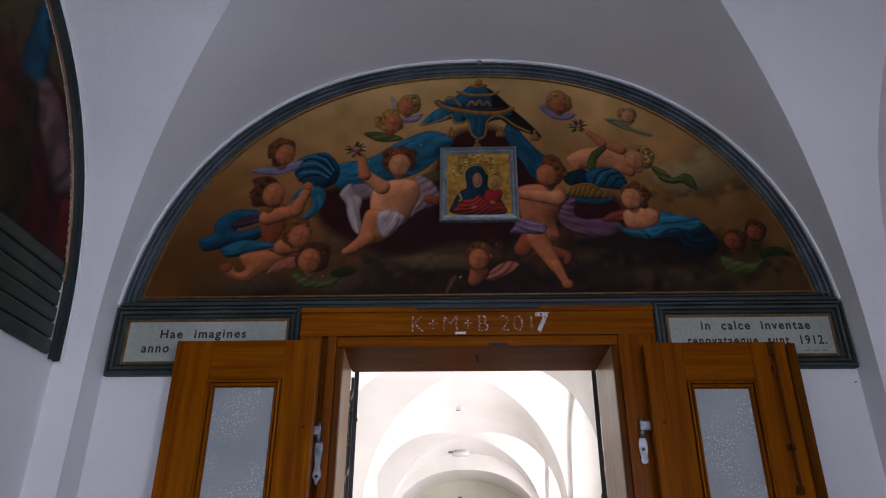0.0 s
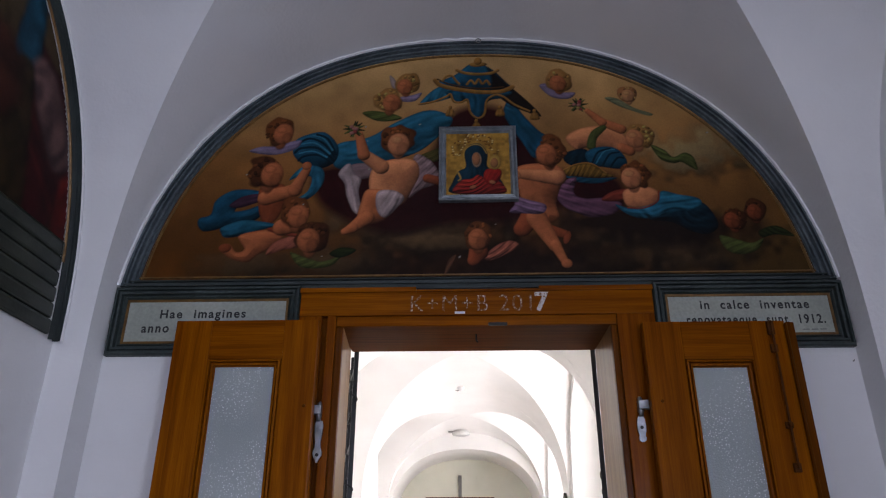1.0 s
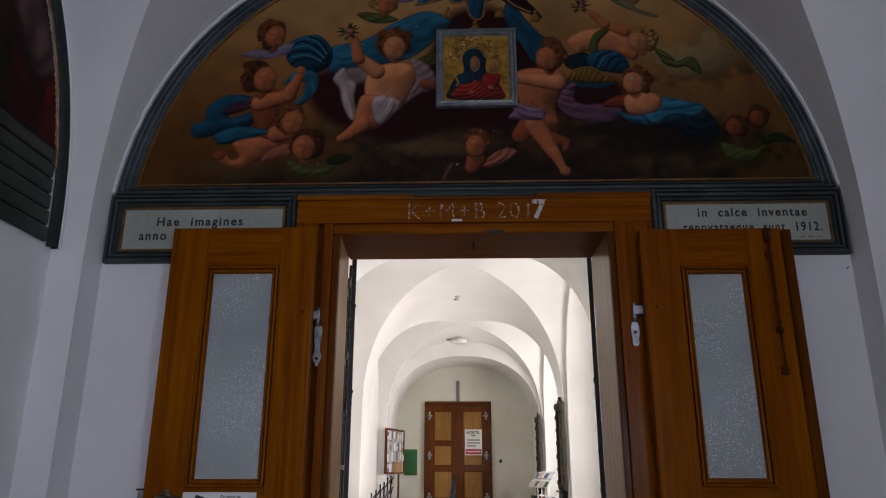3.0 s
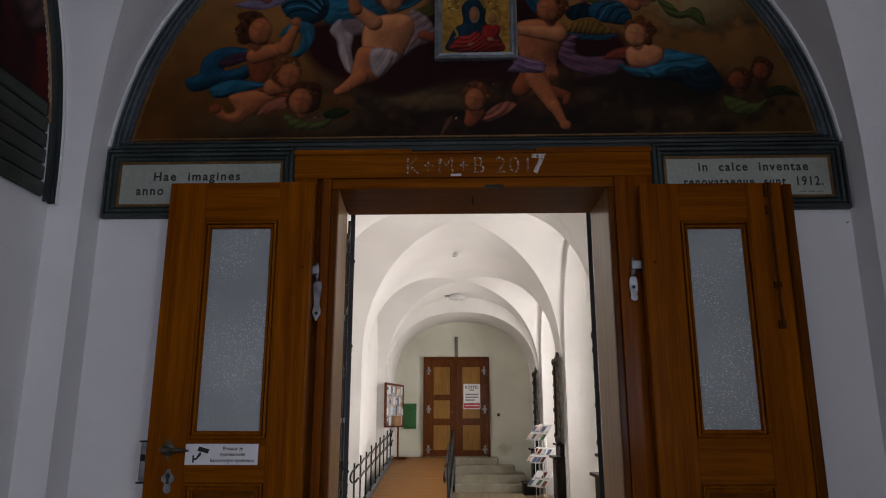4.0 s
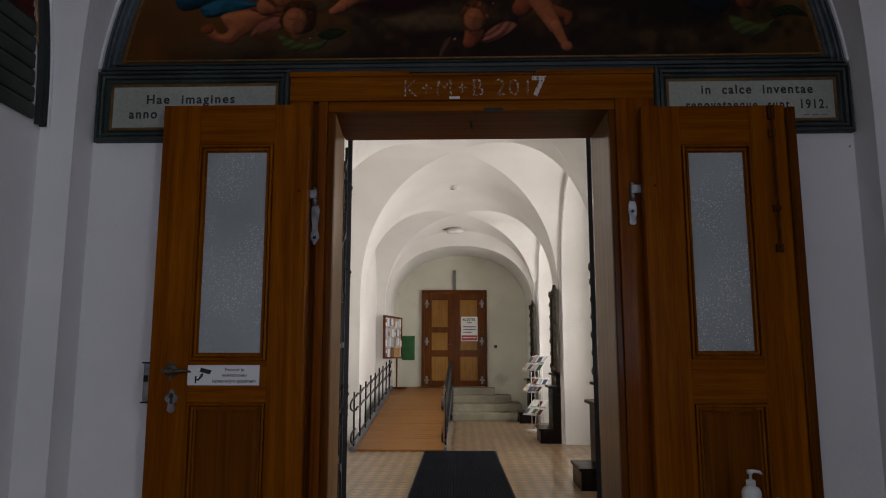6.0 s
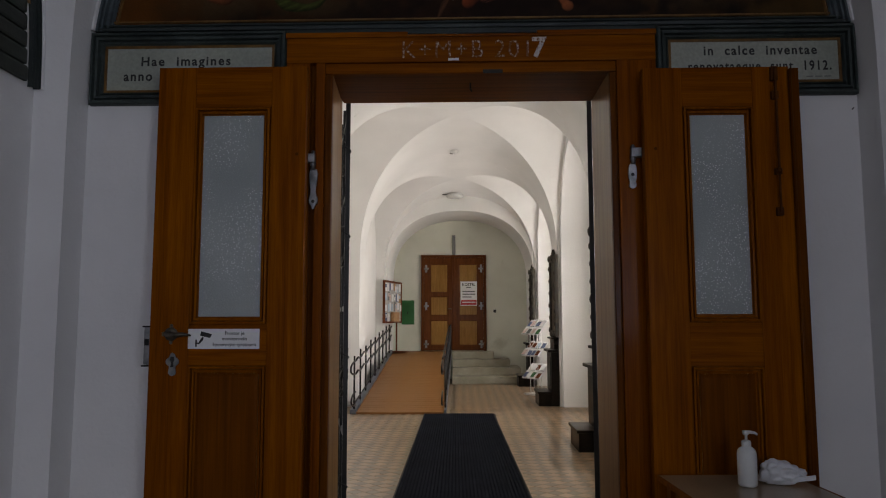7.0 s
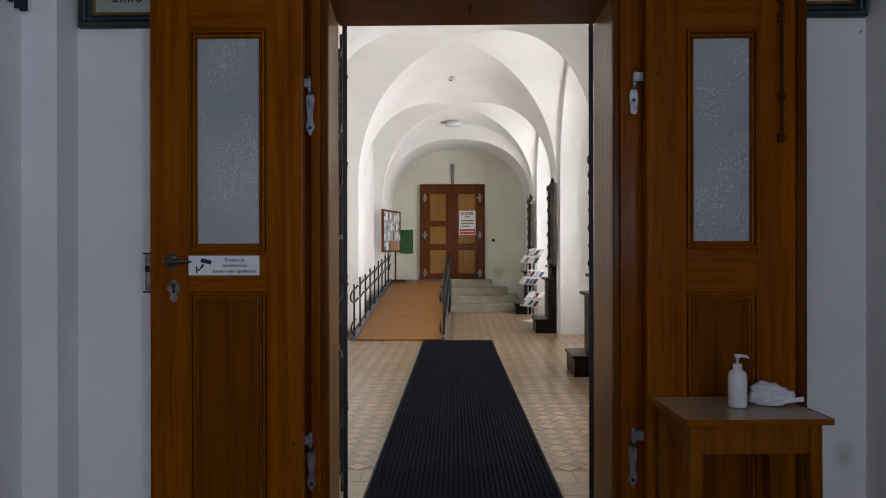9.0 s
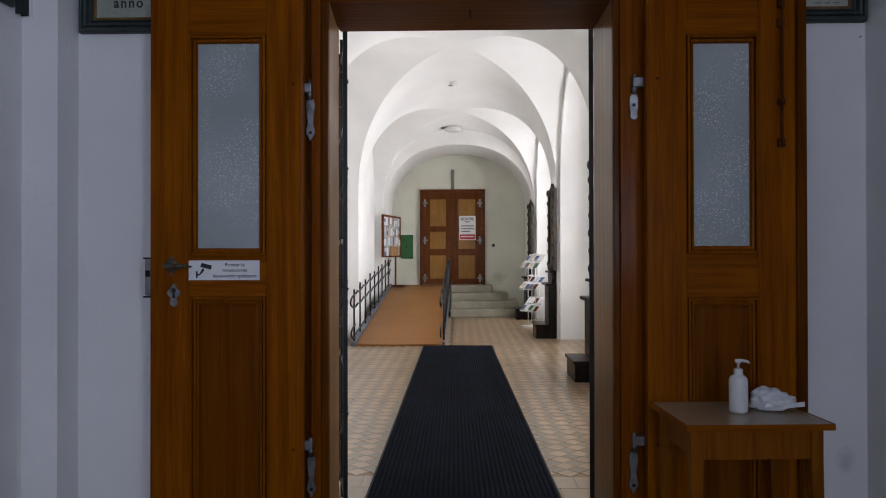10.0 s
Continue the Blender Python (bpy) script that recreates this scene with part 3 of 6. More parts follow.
# ---- runner ----
rug = thing("carpet_runner", "dark grey ribbed entrance runner on the tiles", "carpet")
bm = bmesh.new()
RIBS = 36
cols = []
for k in range(RIBS * 4 + 1):
    f = k / (RIBS * 4)
    z = 0.011 + 0.004 * (k % 4 in (1, 2))
    cols.append([bm.verts.new((-0.44 + 1.03 * f, 2.2, z)), bm.verts.new((-0.432 + 1.009 * f, 3.7, z)), bm.verts.new((-0.457 + 0.932 * f, 9.83, z))])
for a, b in zip(cols, cols[1:]):
    bm.faces.new((a[0], b[0], b[1], a[1]))
    bm.faces.new((a[1], b[1], b[2], a[2]))
part("carpet_top", bm, CARPET, rug)
bm = bmesh.new()
for a, b in (((-0.45, 2.2), (-0.44, 3.7)), ((-0.44, 3.7), (-0.465, 9.84)), ((0.592, 2.2), (0.579, 3.7)), ((0.579, 3.7), (0.477, 9.84))):
    vs = [bm.verts.new((p[0] + dx, p[1], z)) for p in (a, b) for dx in (-0.004, 0.006) for z in (0.003, 0.013)]
    for q in ((0, 1, 3, 2), (4, 6, 7, 5), (0, 4, 5, 1), (2, 3, 7, 6), (0, 2, 6, 4), (1, 5, 7, 3)):
        bm.faces.new([vs[k] for k in q])
part("edging", bm, RUBBER, rug, "black rubber edging")
part("backing", bbox(-0.44, 0.50, 2.2, 9.8, 0.0045, 0.009), RUBBER, rug)

# ---- door casing ----
cas = thing("door_casing", "varnished pine door casing with stepped mouldings", "door frame")
CY = 2.765
for x0, x1, i0, i1 in ((-0.656, -0.497, -0.497, -0.468), (0.69, 0.849, 0.664, 0.69)):
    if x0 < 0:
        part("jamb", bbox(x0, -0.558, CY, WY, 0, 2.345, bevel=0.003), PINE_CAS, cas)
        # added recess in dark pine, standing in for shade in the gap beside the leaf
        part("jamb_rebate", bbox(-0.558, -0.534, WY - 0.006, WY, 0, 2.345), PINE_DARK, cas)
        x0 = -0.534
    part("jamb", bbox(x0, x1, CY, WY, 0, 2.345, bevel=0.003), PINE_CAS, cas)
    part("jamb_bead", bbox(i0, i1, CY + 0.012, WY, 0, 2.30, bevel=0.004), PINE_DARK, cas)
part("head", bbox(-0.656, 0.849, CY - 0.002, WY, 2.345, 2.45, bevel=0.003), PINE_X, cas)
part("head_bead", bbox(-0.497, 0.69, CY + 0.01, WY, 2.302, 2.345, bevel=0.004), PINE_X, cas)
for x0, x1, z1 in ((-0.66, -0.157, 2.472), (-0.157, 0.37, 2.460), (0.37, 0.853, 2.472)):
    part("head_strip", bbox(x0, x1, CY - 0.008, WY, 2.45, z1, bevel=0.003), PINE_X, cas)
for pts in (((OX0, WY), (-0.468, WY), (-0.508, WY + WT), (OX0, WY + WT)), ((OX1, WY), (OX1, WY + WT), (0.676, WY + WT), (0.664, WY))):
    bm = bmesh.new()
    a = [bm.verts.new((x, y, 0)) for x, y in pts]
    b = [bm.verts.new((x, y, OZ)) for x, y in pts]
    bm.faces.new(a)
    bm.faces.new(b)
    for k in range(4):
        bm.faces.new((a[k], a[(k + 1) % 4], b[(k + 1) % 4], b[k]))
    part("jamb_lining", bm, LINING, cas, "glossy worn jamb lining with the corridor's reflection in its colour")
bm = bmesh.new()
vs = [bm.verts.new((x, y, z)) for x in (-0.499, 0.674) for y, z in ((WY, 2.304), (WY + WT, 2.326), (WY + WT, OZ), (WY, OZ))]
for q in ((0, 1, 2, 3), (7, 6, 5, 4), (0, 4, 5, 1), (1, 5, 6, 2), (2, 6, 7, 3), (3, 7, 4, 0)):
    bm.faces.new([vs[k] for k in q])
part("head_lining", bm, PINE_LINTEL, cas, "worn lintel lining with its underside shade in the colour")
part("paper_scrap", bbox(0.008, 0.052, CY - 0.004, CY - 0.002, 2.349, 2.359), PAPER, cas, "small torn paper scrap")
part("striker_plate", bbox(0.15, 0.23, CY + 0.004, CY + 0.012, 2.298, 2.312), IRON, cas)
part("hook", tube(bmesh.new(), [(0.10, 2.93, 2.312), (0.10, 2.93, 2.285), (0.105, 2.92, 2.272), (0.10, 2.91, 2.278)], 0.004, 6), IRON, cas)
text_mesh("chalk_mark", "K+M+B 201", 0.105, CHALK, cas, pose(-0.187, CY - 0.0045, 2.392, 90, 0, 0), "LEFT", 0.0004, -0.0008, 1.15, 0.515)
text_mesh("chalk_mark", "7", 0.115, CHALK7, cas, pose(0.348, CY - 0.0045, 2.396, 90, 0, 0), "LEFT", 0.0004, 0.0035)


def hinge(x, z, short, flip):
    """A tinned lift-off hinge with a tailed strap, fixed to the casing."""
    y = CY - 0.006
    s = -1 if flip else 1
    h = part("hinge", bbox(min(x, x + s * 0.065), max(x, x + s * 0.065), y - 0.028, y + 0.004, z - 0.02, z + 0.016, bevel=0.003), TIN, cas, "tinned lift-off hinge with a tailed strap")
    part("knuckle", lathe(bmesh.new(), [(0.004, 0.03), (0.009, 0.024), (0.010, -0.02), (0.012, -0.022), (0.012, -0.03), (0.009, -0.034), (0.010, -0.048)], (x + s * 0.008, y - 0.016, z), 14), TIN, h, smooth=True)
    if short:
        prof = [(0.008, 0.0), (0.014, -0.012), (0.017, -0.035), (0.016, -0.055), (0.011, -0.075), (0.014, -0.085), (0.012, -0.095), (0.004, -0.1)]
    else:
        prof = [(0.012, 0.0), (0.017, -0.02), (0.015, -0.05), (0.010, -0.085), (0.012, -0.105), (0.018, -0.122), (0.017, -0.135), (0.007, -0.15), (0.003, -0.162)]
    out = [(x + s * 0.006 + r, z - 0.045 + dz) for r, dz in prof] + [(x + s * 0.006 - r, z - 0.045 + dz) for r, dz in reversed(prof)]
    bm = prism(bmesh.new(), out, y - 0.012, y - 0.004)
    part("strap", bm, TIN, h)
    zs = z - 0.045 + (-0.045 if short else -0.132)
    part("screw", tube(bmesh.new(), [(x + s * 0.006, y - 0.015, zs), (x + s * 0.006, y - 0.008, zs)], 0.007, 10), IRON, h)
    return h


hinge(-0.528, 1.945, False, True)
hinge(0.733, 1.958, True, False)
hinge(-0.525, 0.535, False, True)
hinge(0.727, 0.56, False, False)


# ---- door leaves ----
def panel_mould(name, x0, x1, z0, z1, y, w, parent, mat):
    prof = [(0.0, y + 0.010), (w * 0.10, y + 0.010), (w * 0.12, y - 0.008), (w * 0.34, y - 0.010), (w * 0.38, y + 0.008), (w * 0.50, y + 0.008), (w * 0.54, y - 0.003), (w * 0.76, y - 0.002), (w * 0.80, y + 0.012), (w, y + 0.014)]
    bm = sweep(bmesh.new(), [(x0, z0), (x1, z0), (x1, z1), (x0, z1)], [(s, -f) for s, f in prof], True)
    return part(name, bm, mat, parent)


def leaf(x0, x1, z1, gx0, gx1, gz0, gz1, px0, px1, pz1, label):
    d = thing("door_leaf", label, "door", group="entrance door leaves")
    F, B = 2.675, 2.722
    ZB = 0.012
    mg = 0.034
    a0, a1 = gx0 - mg, gx1 + mg
    part("stile", bbox(x0, a0, F, B, ZB, z1, bevel=0.003), PINE, d)
    part("stile", bbox(a1, x1, F, B, ZB, z1, bevel=0.003), PINE, d)
    part("top_rail", bbox(a0, a1, F + 0.001, B, gz1 + mg, z1, bevel=0.002), PINE_X, d)
    part("lock_rail", bbox(a0, a1, F + 0.001, B, pz1, gz0 - mg, bevel=0.002), PINE_X, d)
    part("bottom_rail", bbox(a0, a1, F + 0.001, B, ZB, 0.26, bevel=0.002), PINE_X, d)
    panel_mould("glazing_bead", a0, a1, gz0 - mg, gz1 + mg, F, mg, d, PINE)
    g = part("glass_pane", bbox(gx0 - 0.003, gx1 + 0.003, F + 0.012, F + 0.018, gz0 - 0.003, gz1 + 0.003), FROSTED, d, "frosted grey glass pane")
    panel_mould("panel_bead", px0, px1, 0.26, pz1, F, 0.03, d, PINE)
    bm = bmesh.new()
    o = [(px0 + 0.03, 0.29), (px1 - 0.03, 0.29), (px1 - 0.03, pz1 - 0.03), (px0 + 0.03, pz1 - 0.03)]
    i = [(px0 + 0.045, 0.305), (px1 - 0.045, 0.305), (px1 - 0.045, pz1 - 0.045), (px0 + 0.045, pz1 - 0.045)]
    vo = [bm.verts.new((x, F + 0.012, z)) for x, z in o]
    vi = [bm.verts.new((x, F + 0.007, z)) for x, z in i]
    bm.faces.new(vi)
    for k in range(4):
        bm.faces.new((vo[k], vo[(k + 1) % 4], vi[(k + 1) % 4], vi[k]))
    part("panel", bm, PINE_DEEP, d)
    if a0 < px0:
        part("fill", bbox(a0, px0, F + 0.0015, B, 0.26, pz1), PINE, d)
    if px1 < a1:
        part("fill", bbox(px1, a1, F + 0.0015, B, 0.26, pz1), PINE, d)
    return d


LL = leaf(-1.143, -0.552, 2.30, -0.957, -0.724, 1.313, 2.101, -0.988, -0.690, 1.124, "varnished pine door leaf folded back, with frosted pane")
for x, z in ((-0.585, 1.945), (-0.585, 0.535)):
    o = lathe(bmesh.new(), [(0.007, -0.004), (0.006, 0.002), (0.004, 0.003)], sides=12)
    bmesh.ops.transform(o, matrix=pose(x, 2.674, z, 90, 0, 0), verts=o.verts)
    part("wooden_plug", o, PINE_DARK, LL)
LR = leaf(0.770, 1.335, 2.277, 0.954, 1.157, 1.319, 2.085, 0.922, 1.190, 1.122, "varnished pine door leaf with frosted pane and bolt")
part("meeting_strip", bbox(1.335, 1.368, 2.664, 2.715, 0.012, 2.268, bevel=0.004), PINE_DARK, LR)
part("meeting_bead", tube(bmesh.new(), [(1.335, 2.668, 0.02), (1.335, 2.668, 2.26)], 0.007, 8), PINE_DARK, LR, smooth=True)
for x, z in ((0.812, 1.955), (0.808, 0.56)):
    o = lathe(bmesh.new(), [(0.007, -0.004), (0.006, 0.002), (0.004, 0.003)], sides=12)
    bmesh.ops.transform(o, matrix=pose(x, 2.674, z, 90, 0, 0), verts=o.verts)
    part("wooden_plug", o, PINE_DARK, LR)
# flush bolt on the second leaf
bolt = part("bolt", tube(bmesh.new(), [(1.273, 2.655, 1.70), (1.273, 2.655, 2.27)], 0.005, 8), BOLT, LR, "dark brown shoot bolt")
for z, h in ((2.245, 0.028), (2.16, 0.016), (1.86, 0.012), (1.705, 0.016)):
    part("keeper", bbox(1.26, 1.287, 2.66, 2.676, z - h, z + h, bevel=0.003), BOLT, bolt)
part("knob", lathe(bmesh.new(), [(0.003, -0.012), (0.008, -0.007), (0.009, 0.0), (0.008, 0.007), (0.003, 0.012)], (1.273, 2.650, 1.86), 12), BOLT, bolt, smooth=True)
# lock, handle, keyhole, notice on the first leaf
F = 2.675
h = part("door_handle", tube(bmesh.new(), [(-1.058, F - 0.004, 1.243), (-1.058, F - 0.045, 1.243), (-1.05, F - 0.055, 1.243), (-1.02, F - 0.058, 1.241), (-0.99, F - 0.057, 1.243), (-0.962, F - 0.05, 1.239)], [0.012, 0.009, 0.010, 0.010, 0.008, 0.003], 10), BRASS_DARK, LL, "worn dark metal lever handle", True)
rose = lathe(bmesh.new(), [(0.026, 0.0), (0.026, 0.004), (0.02, 0.008), (0.012, 0.011)], sides=20)
bmesh.ops.transform(rose, matrix=pose(-1.058, F - 0.001, 1.243, 90, 0, 0), verts=rose.verts)
part("rose", rose, BRASS_DARK, h)
for dx, dz in ((0, 0.03), (0, -0.03), (-0.03, 0)):
    part("rose_tip", bbox(-1.058 + dx - 0.006, -1.058 + dx + 0.006, F - 0.005, F, 1.243 + dz - 0.008, 1.243 + dz + 0.008, bevel=0.002), BRASS_DARK, h)
pts = []
for k in range(28):
    a = 2 * math.pi * k / 28
    r = 0.022 + 0.004 * math.cos(4 * a) + (0.014 if 1.3 * math.pi < a < 1.7 * math.pi else 0)
    pts.append((-1.05 + r * math.cos(a), 1.138 + 1.35 * r * math.sin(a)))
e = part("escutcheon", prism(bmesh.new(), pts, F - 0.003, F), TIN, LL, "tinned keyhole plate")
part("keyhole", prism(bmesh.new(), [(-1.056, 1.118), (-1.044, 1.118), (-1.046, 1.136), (-1.041, 1.146), (-1.045, 1.157), (-1.055, 1.157), (-1.059, 1.146), (-1.054, 1.136)], F - 0.0045, F - 0.003), LETTER, e)
lk = part("lock_case", bbox(-1.166, -1.139, F + 0.004, F + 0.04, 1.128, 1.272, bevel=0.003), TIN, LL, "tinned lock edge plate")
part("latch", bbox(-1.162, -1.145, F - 0.004, F + 0.004, 1.20, 1.225, bevel=0.003), IRON, lk)
for z in (1.122, 1.272):
    part("lip", bbox(-1.172, -1.137, F + 0.001, F + 0.044, z - 0.003, z + 0.003), IRON, lk)
sg = part("notice", bbox(-0.992, -0.716, F - 0.0018, F - 0.0002, 1.187, 1.263), PAPER, LL, "white camera notice sticker")
for words, z in (("Prostor je", 1.246), ("monitorován", 1.225), ("kamerovým systémem", 1.203)):
    text_mesh("line", words, 0.0185, LETTER, sg, pose(-0.812, F - 0.0022, z, 90, 0, 0), "CENTER", 0.0002, 0.00025)
bm = bmesh.new()
prism(bm, [(-0.946, 1.238), (-0.906, 1.228), (-0.900, 1.243), (-0.941, 1.254)], F - 0.003, F - 0.0018)
prism(bm, [(-0.963, 1.195), (-0.957, 1.195), (-0.957, 1.222), (-0.963, 1.222)], F - 0.003, F - 0.0018)
prism(bm, [(-0.957, 1.205), (-0.948, 1.205), (-0.932, 1.222), (-0.932, 1.232), (-0.938, 1.232), (-0.95, 1.211), (-0.957, 1.211)], F - 0.003, F - 0.0018)
part("pictogram", bm, LETTER, sg)

# ---- painted lunettes ----


def value_noise(u, v, scale, seed):
    rng = np.random.RandomState(seed)
    g = rng.rand(64, 64)
    a, b = u * scale, v * scale
    i, j = np.floor(a).astype(int), np.floor(b).astype(int)
    fa, fb = a - i, b - j
    fa, fb = fa * fa * (3 - 2 * fa), fb * fb * (3 - 2 * fb)
    p, q, r, s = g[i % 64, j % 64], g[(i + 1) % 64, j % 64], g[i % 64, (j + 1) % 64], g[(i + 1) % 64, (j + 1) % 64]
    return (p * (1 - fa) + q * fa) * (1 - fb) + (r * (1 - fa) + s * fa) * fb


def curve_through(points, closed, steps=5):
    """A smooth line through the points."""
    p = np.array(points, float)
    n = len(p)
    out = []
    for i in range(n if closed else n - 1):
        if closed:
            a, b, c, d = p[i - 1], p[i], p[(i + 1) % n], p[(i + 2) % n]
        else:
            a, b, c, d = p[max(i - 1, 0)], p[i], p[i + 1], p[min(i + 2, n - 1)]
        for k in range(steps):
            t = k / steps
            out.append(0.5 * (2 * b + (c - a) * t + (2 * a - 5 * b + 4 * c - d) * t * t + (3 * b - a - 3 * c + d) * t ** 3))
    if not closed:
        out.append(p[-1])
    return np.array(out)


class Painter:
    """A painted surface: brush strokes of colour on a fine grid of metres."""

    depth = 0.36        # overall scale of the painted colours

    def __init__(self, u0, u1, v0, v1, step):
        self.u0, self.v0, self.step = u0, v0, step
        self.nu, self.nv = int((u1 - u0) / step) + 1, int((v1 - v0) / step) + 1
        self.u, self.v = np.meshgrid(u0 + step * np.arange(self.nu), v0 + step * np.arange(self.nv), indexing="ij")
        self.c = np.zeros((self.nu, self.nv, 3))
        self.n = [value_noise(self.u + 9, self.v + 3, s, k) - 0.5 for k, s in enumerate((4, 11, 28, 70))]
        self.grain = 0.16 * self.n[2] + 0.14 * self.n[3]

    def window(self, x0, x1, z0, z1, margin):
        """The patch of the grid that a stroke can touch."""
        i0 = max(0, int((x0 - margin - self.u0) / self.step))
        i1 = min(self.nu, int((x1 + margin - self.u0) / self.step) + 2)
        j0 = max(0, int((z0 - margin - self.v0) / self.step))
        j1 = min(self.nv, int((z1 + margin - self.v0) / self.step) + 2)
        return (slice(i0, max(i0, i1)), slice(j0, max(j0, j1)))

    def lay(self, w, mask, colour, tone):
        m = np.clip(mask, 0, 1)[..., None]
        self.c[w] = self.c[w] * (1 - m) + m * np.array(colour) * tone[..., None]

    def shape(self, points, colour, soft=0.005, shade=0.5, folds=None):
        """A smooth outline, modelled round towards its edge, with folds of (angle, spacing, strength)."""
        line = curve_through(points, True)
        w = self.window(line[:, 0].min(), line[:, 0].max(), line[:, 1].min(), line[:, 1].max(), 0.02 + soft)
        u, v = self.u[w], self.v[w]
        if u.size == 0:
            return
        d = np.full(u.shape, 9.0)
        inside = np.zeros(u.shape, bool)
        for (ax, az), (bx, bz) in zip(line, np.roll(line, -1, 0)):
            dx, dz = bx - ax, bz - az
            t = np.clip(((u - ax) * dx + (v - az) * dz) / (dx * dx + dz * dz + 1e-12), 0, 1)
            d = np.minimum(d, np.hypot(u - ax - t * dx, v - az - t * dz))
            if abs(dz) > 1e-9:
                inside ^= ((az > v) != (bz > v)) & (u < dx * (v - az) / dz + ax)
        d = np.where(inside, d, -d)
        round_ = max(0.012, 0.8 * float(d.max()))
        q = np.clip(d / round_, 0, 1)
        h = np.sqrt(1 - (1 - q) ** 2 + 1e-4)
        gu, gv = np.gradient(h * round_, self.step)
        lit = (0.45 * gu - 0.75 * gv) / np.sqrt(1 + gu * gu + gv * gv)
        light = 1.0 + shade * lit + self.grain[w] + 0.25 * self.n[1][w]
        if folds:
            a = radians(folds[0])
            s = (-(u * math.sin(a)) + v * math.cos(a)) / (1.9 * folds[1])
            wave = np.sin(2 * math.pi * (s + 1.6 * self.n[1][w] + 2.6 * self.n[0][w]))
            strength = 0.8 * folds[2] * np.clip(0.65 + 1.3 * self.n[0][w] + 1.6 * self.n[1][w], 0.15, 1.3)
            light = light + strength * (wave + 0.45 * np.sin(4.6 * math.pi * s + 9 * self.n[1][w]))
        light = light * np.clip(0.62 + d / 0.012 * 0.38, 0.62, 1)
        self.lay(w, d / soft + 0.5, colour, np.clip(light, 0.18, 2.0))

    def stroke(self, points, width, colour):
        """One brush line of even width."""
        line = curve_through(points, False)
        w = self.window(line[:, 0].min(), line[:, 0].max(), line[:, 1].min(), line[:, 1].max(), width + 0.01)
        u, v = self.u[w], self.v[w]
        if u.size == 0:
            return
        d, up = np.full(u.shape, 9.0), np.zeros(u.shape)
        for (ax, az), (bx, bz) in zip(line, line[1:]):
            dx, dz = bx - ax, bz - az
            t = np.clip(((u - ax) * dx + (v - az) * dz) / (dx * dx + dz * dz + 1e-12), 0, 1)
            e = np.hypot(u - ax - t * dx, v - az - t * dz)
            up = np.where(e < d, v - az - t * dz, up)
            d = np.minimum(d, e)
        self.lay(w, (width - d) / 0.004 + 0.5, colour, np.clip(1 + 0.5 * up / width + 2 * self.grain[w], 0.3, 1.8))

    def oval(self, x, z, rx, rz, turn, colour, soft=0.2, shade=0.45, rough=0.12):
        a = radians(turn)
        r = max(rx, rz)
        w = self.window(x - r, x + r, z - r, z + r, r * (0.3 + rough + soft) + 0.01)
        du, dv = self.u[w] - x, self.v[w] - z
        if du.size == 0:
            return
        p, q = (du * math.cos(a) + dv * math.sin(a)) / rx, (-du * math.sin(a) + dv * math.cos(a)) / rz
        d = np.sqrt(p * p + q * q) + rough * (self.n[1][w] + self.n[2][w])
        light = 1.08 + shade * (-0.5 * du / rx + 0.7 * dv / rz) * 0.8 + self.grain[w] - 0.4 * np.clip(d, 0, 1.1) ** 4
        self.lay(w, (1 - d) / soft + 0.5, colour, np.clip(light, 0.25, 1.8))

    def limb(self, x0, z0, x1, z1, w0, w1, colour, soft=0.012, shade=0.45, folds=0.0):
        m = max(w0, w1)
        w = self.window(min(x0, x1), max(x0, x1), min(z0, z1), max(z0, z1), m + 0.03)
        u, v = self.u[w], self.v[w]
        if u.size == 0:
            return
        dx, dz = x1 - x0, z1 - z0
        t = np.clip(((u - x0) * dx + (v - z0) * dz) / (dx * dx + dz * dz), 0, 1)
        px, pz = u - x0 - t * dx, v - z0 - t * dz
        wd = w0 + (w1 - w0) * t
        d = np.sqrt(px * px + pz * pz) * (1 + 0.1 * self.n[2][w])
        across = (px * -0.5 + pz * 0.8) / np.maximum(wd, 0.004)
        light = 1.08 + shade * across + self.grain[w] - 0.45 * np.clip(d / np.maximum(wd, 0.004), 0, 1.1) ** 4
        if folds:
            light = light + 0.8 * folds * np.sin(across * 4.5 + t * 4 + 9 * self.n[0][w] + 5 * self.n[1][w])
        self.lay(w, (wd - d) / soft + 0.5, colour, np.clip(light, 0.2, 1.9))

    def head(self, x, z, r, hair, skin, fx, fz):
        """A plain round head: curly hair, with a smooth skin-coloured oval turned to one side."""
        self.oval(x + 0.5 * fx * r, z - 0.75 * r, 0.36 * r, 0.5 * r, 0, tuple(0.7 * s for s in skin), 0.3, 0.4)
        self.oval(x, z, r * 0.92, r * 0.98, 0, hair, 0.12, 0.5, 0.3)
        rng = random.Random(int(1000 * abs(x + z)))
        for k in range(26):
            a, q = rng.uniform(0, 6.283), r * rng.uniform(0.35, 0.84)
            tone = rng.choice((0.55, 0.75, 1.25, 1.6))
            self.oval(x + q * math.cos(a), z + q * math.sin(a), 0.15 * r, 0.10 * r, rng.uniform(0, 180), tuple(min(0.6, tone * s) for s in hair), 0.4, 0.5)
        self.oval(x + fx * r, z + fz * r, r * 0.60, r * 0.72, -18 * fx, skin, 0.16, 0.6, 0.06)
        self.oval(x + (fx + 0.22) * r, z + (fz - 0.3) * r, r * 0.26, r * 0.34, 0, tuple(0.72 * s for s in skin), 0.9, 0.2)
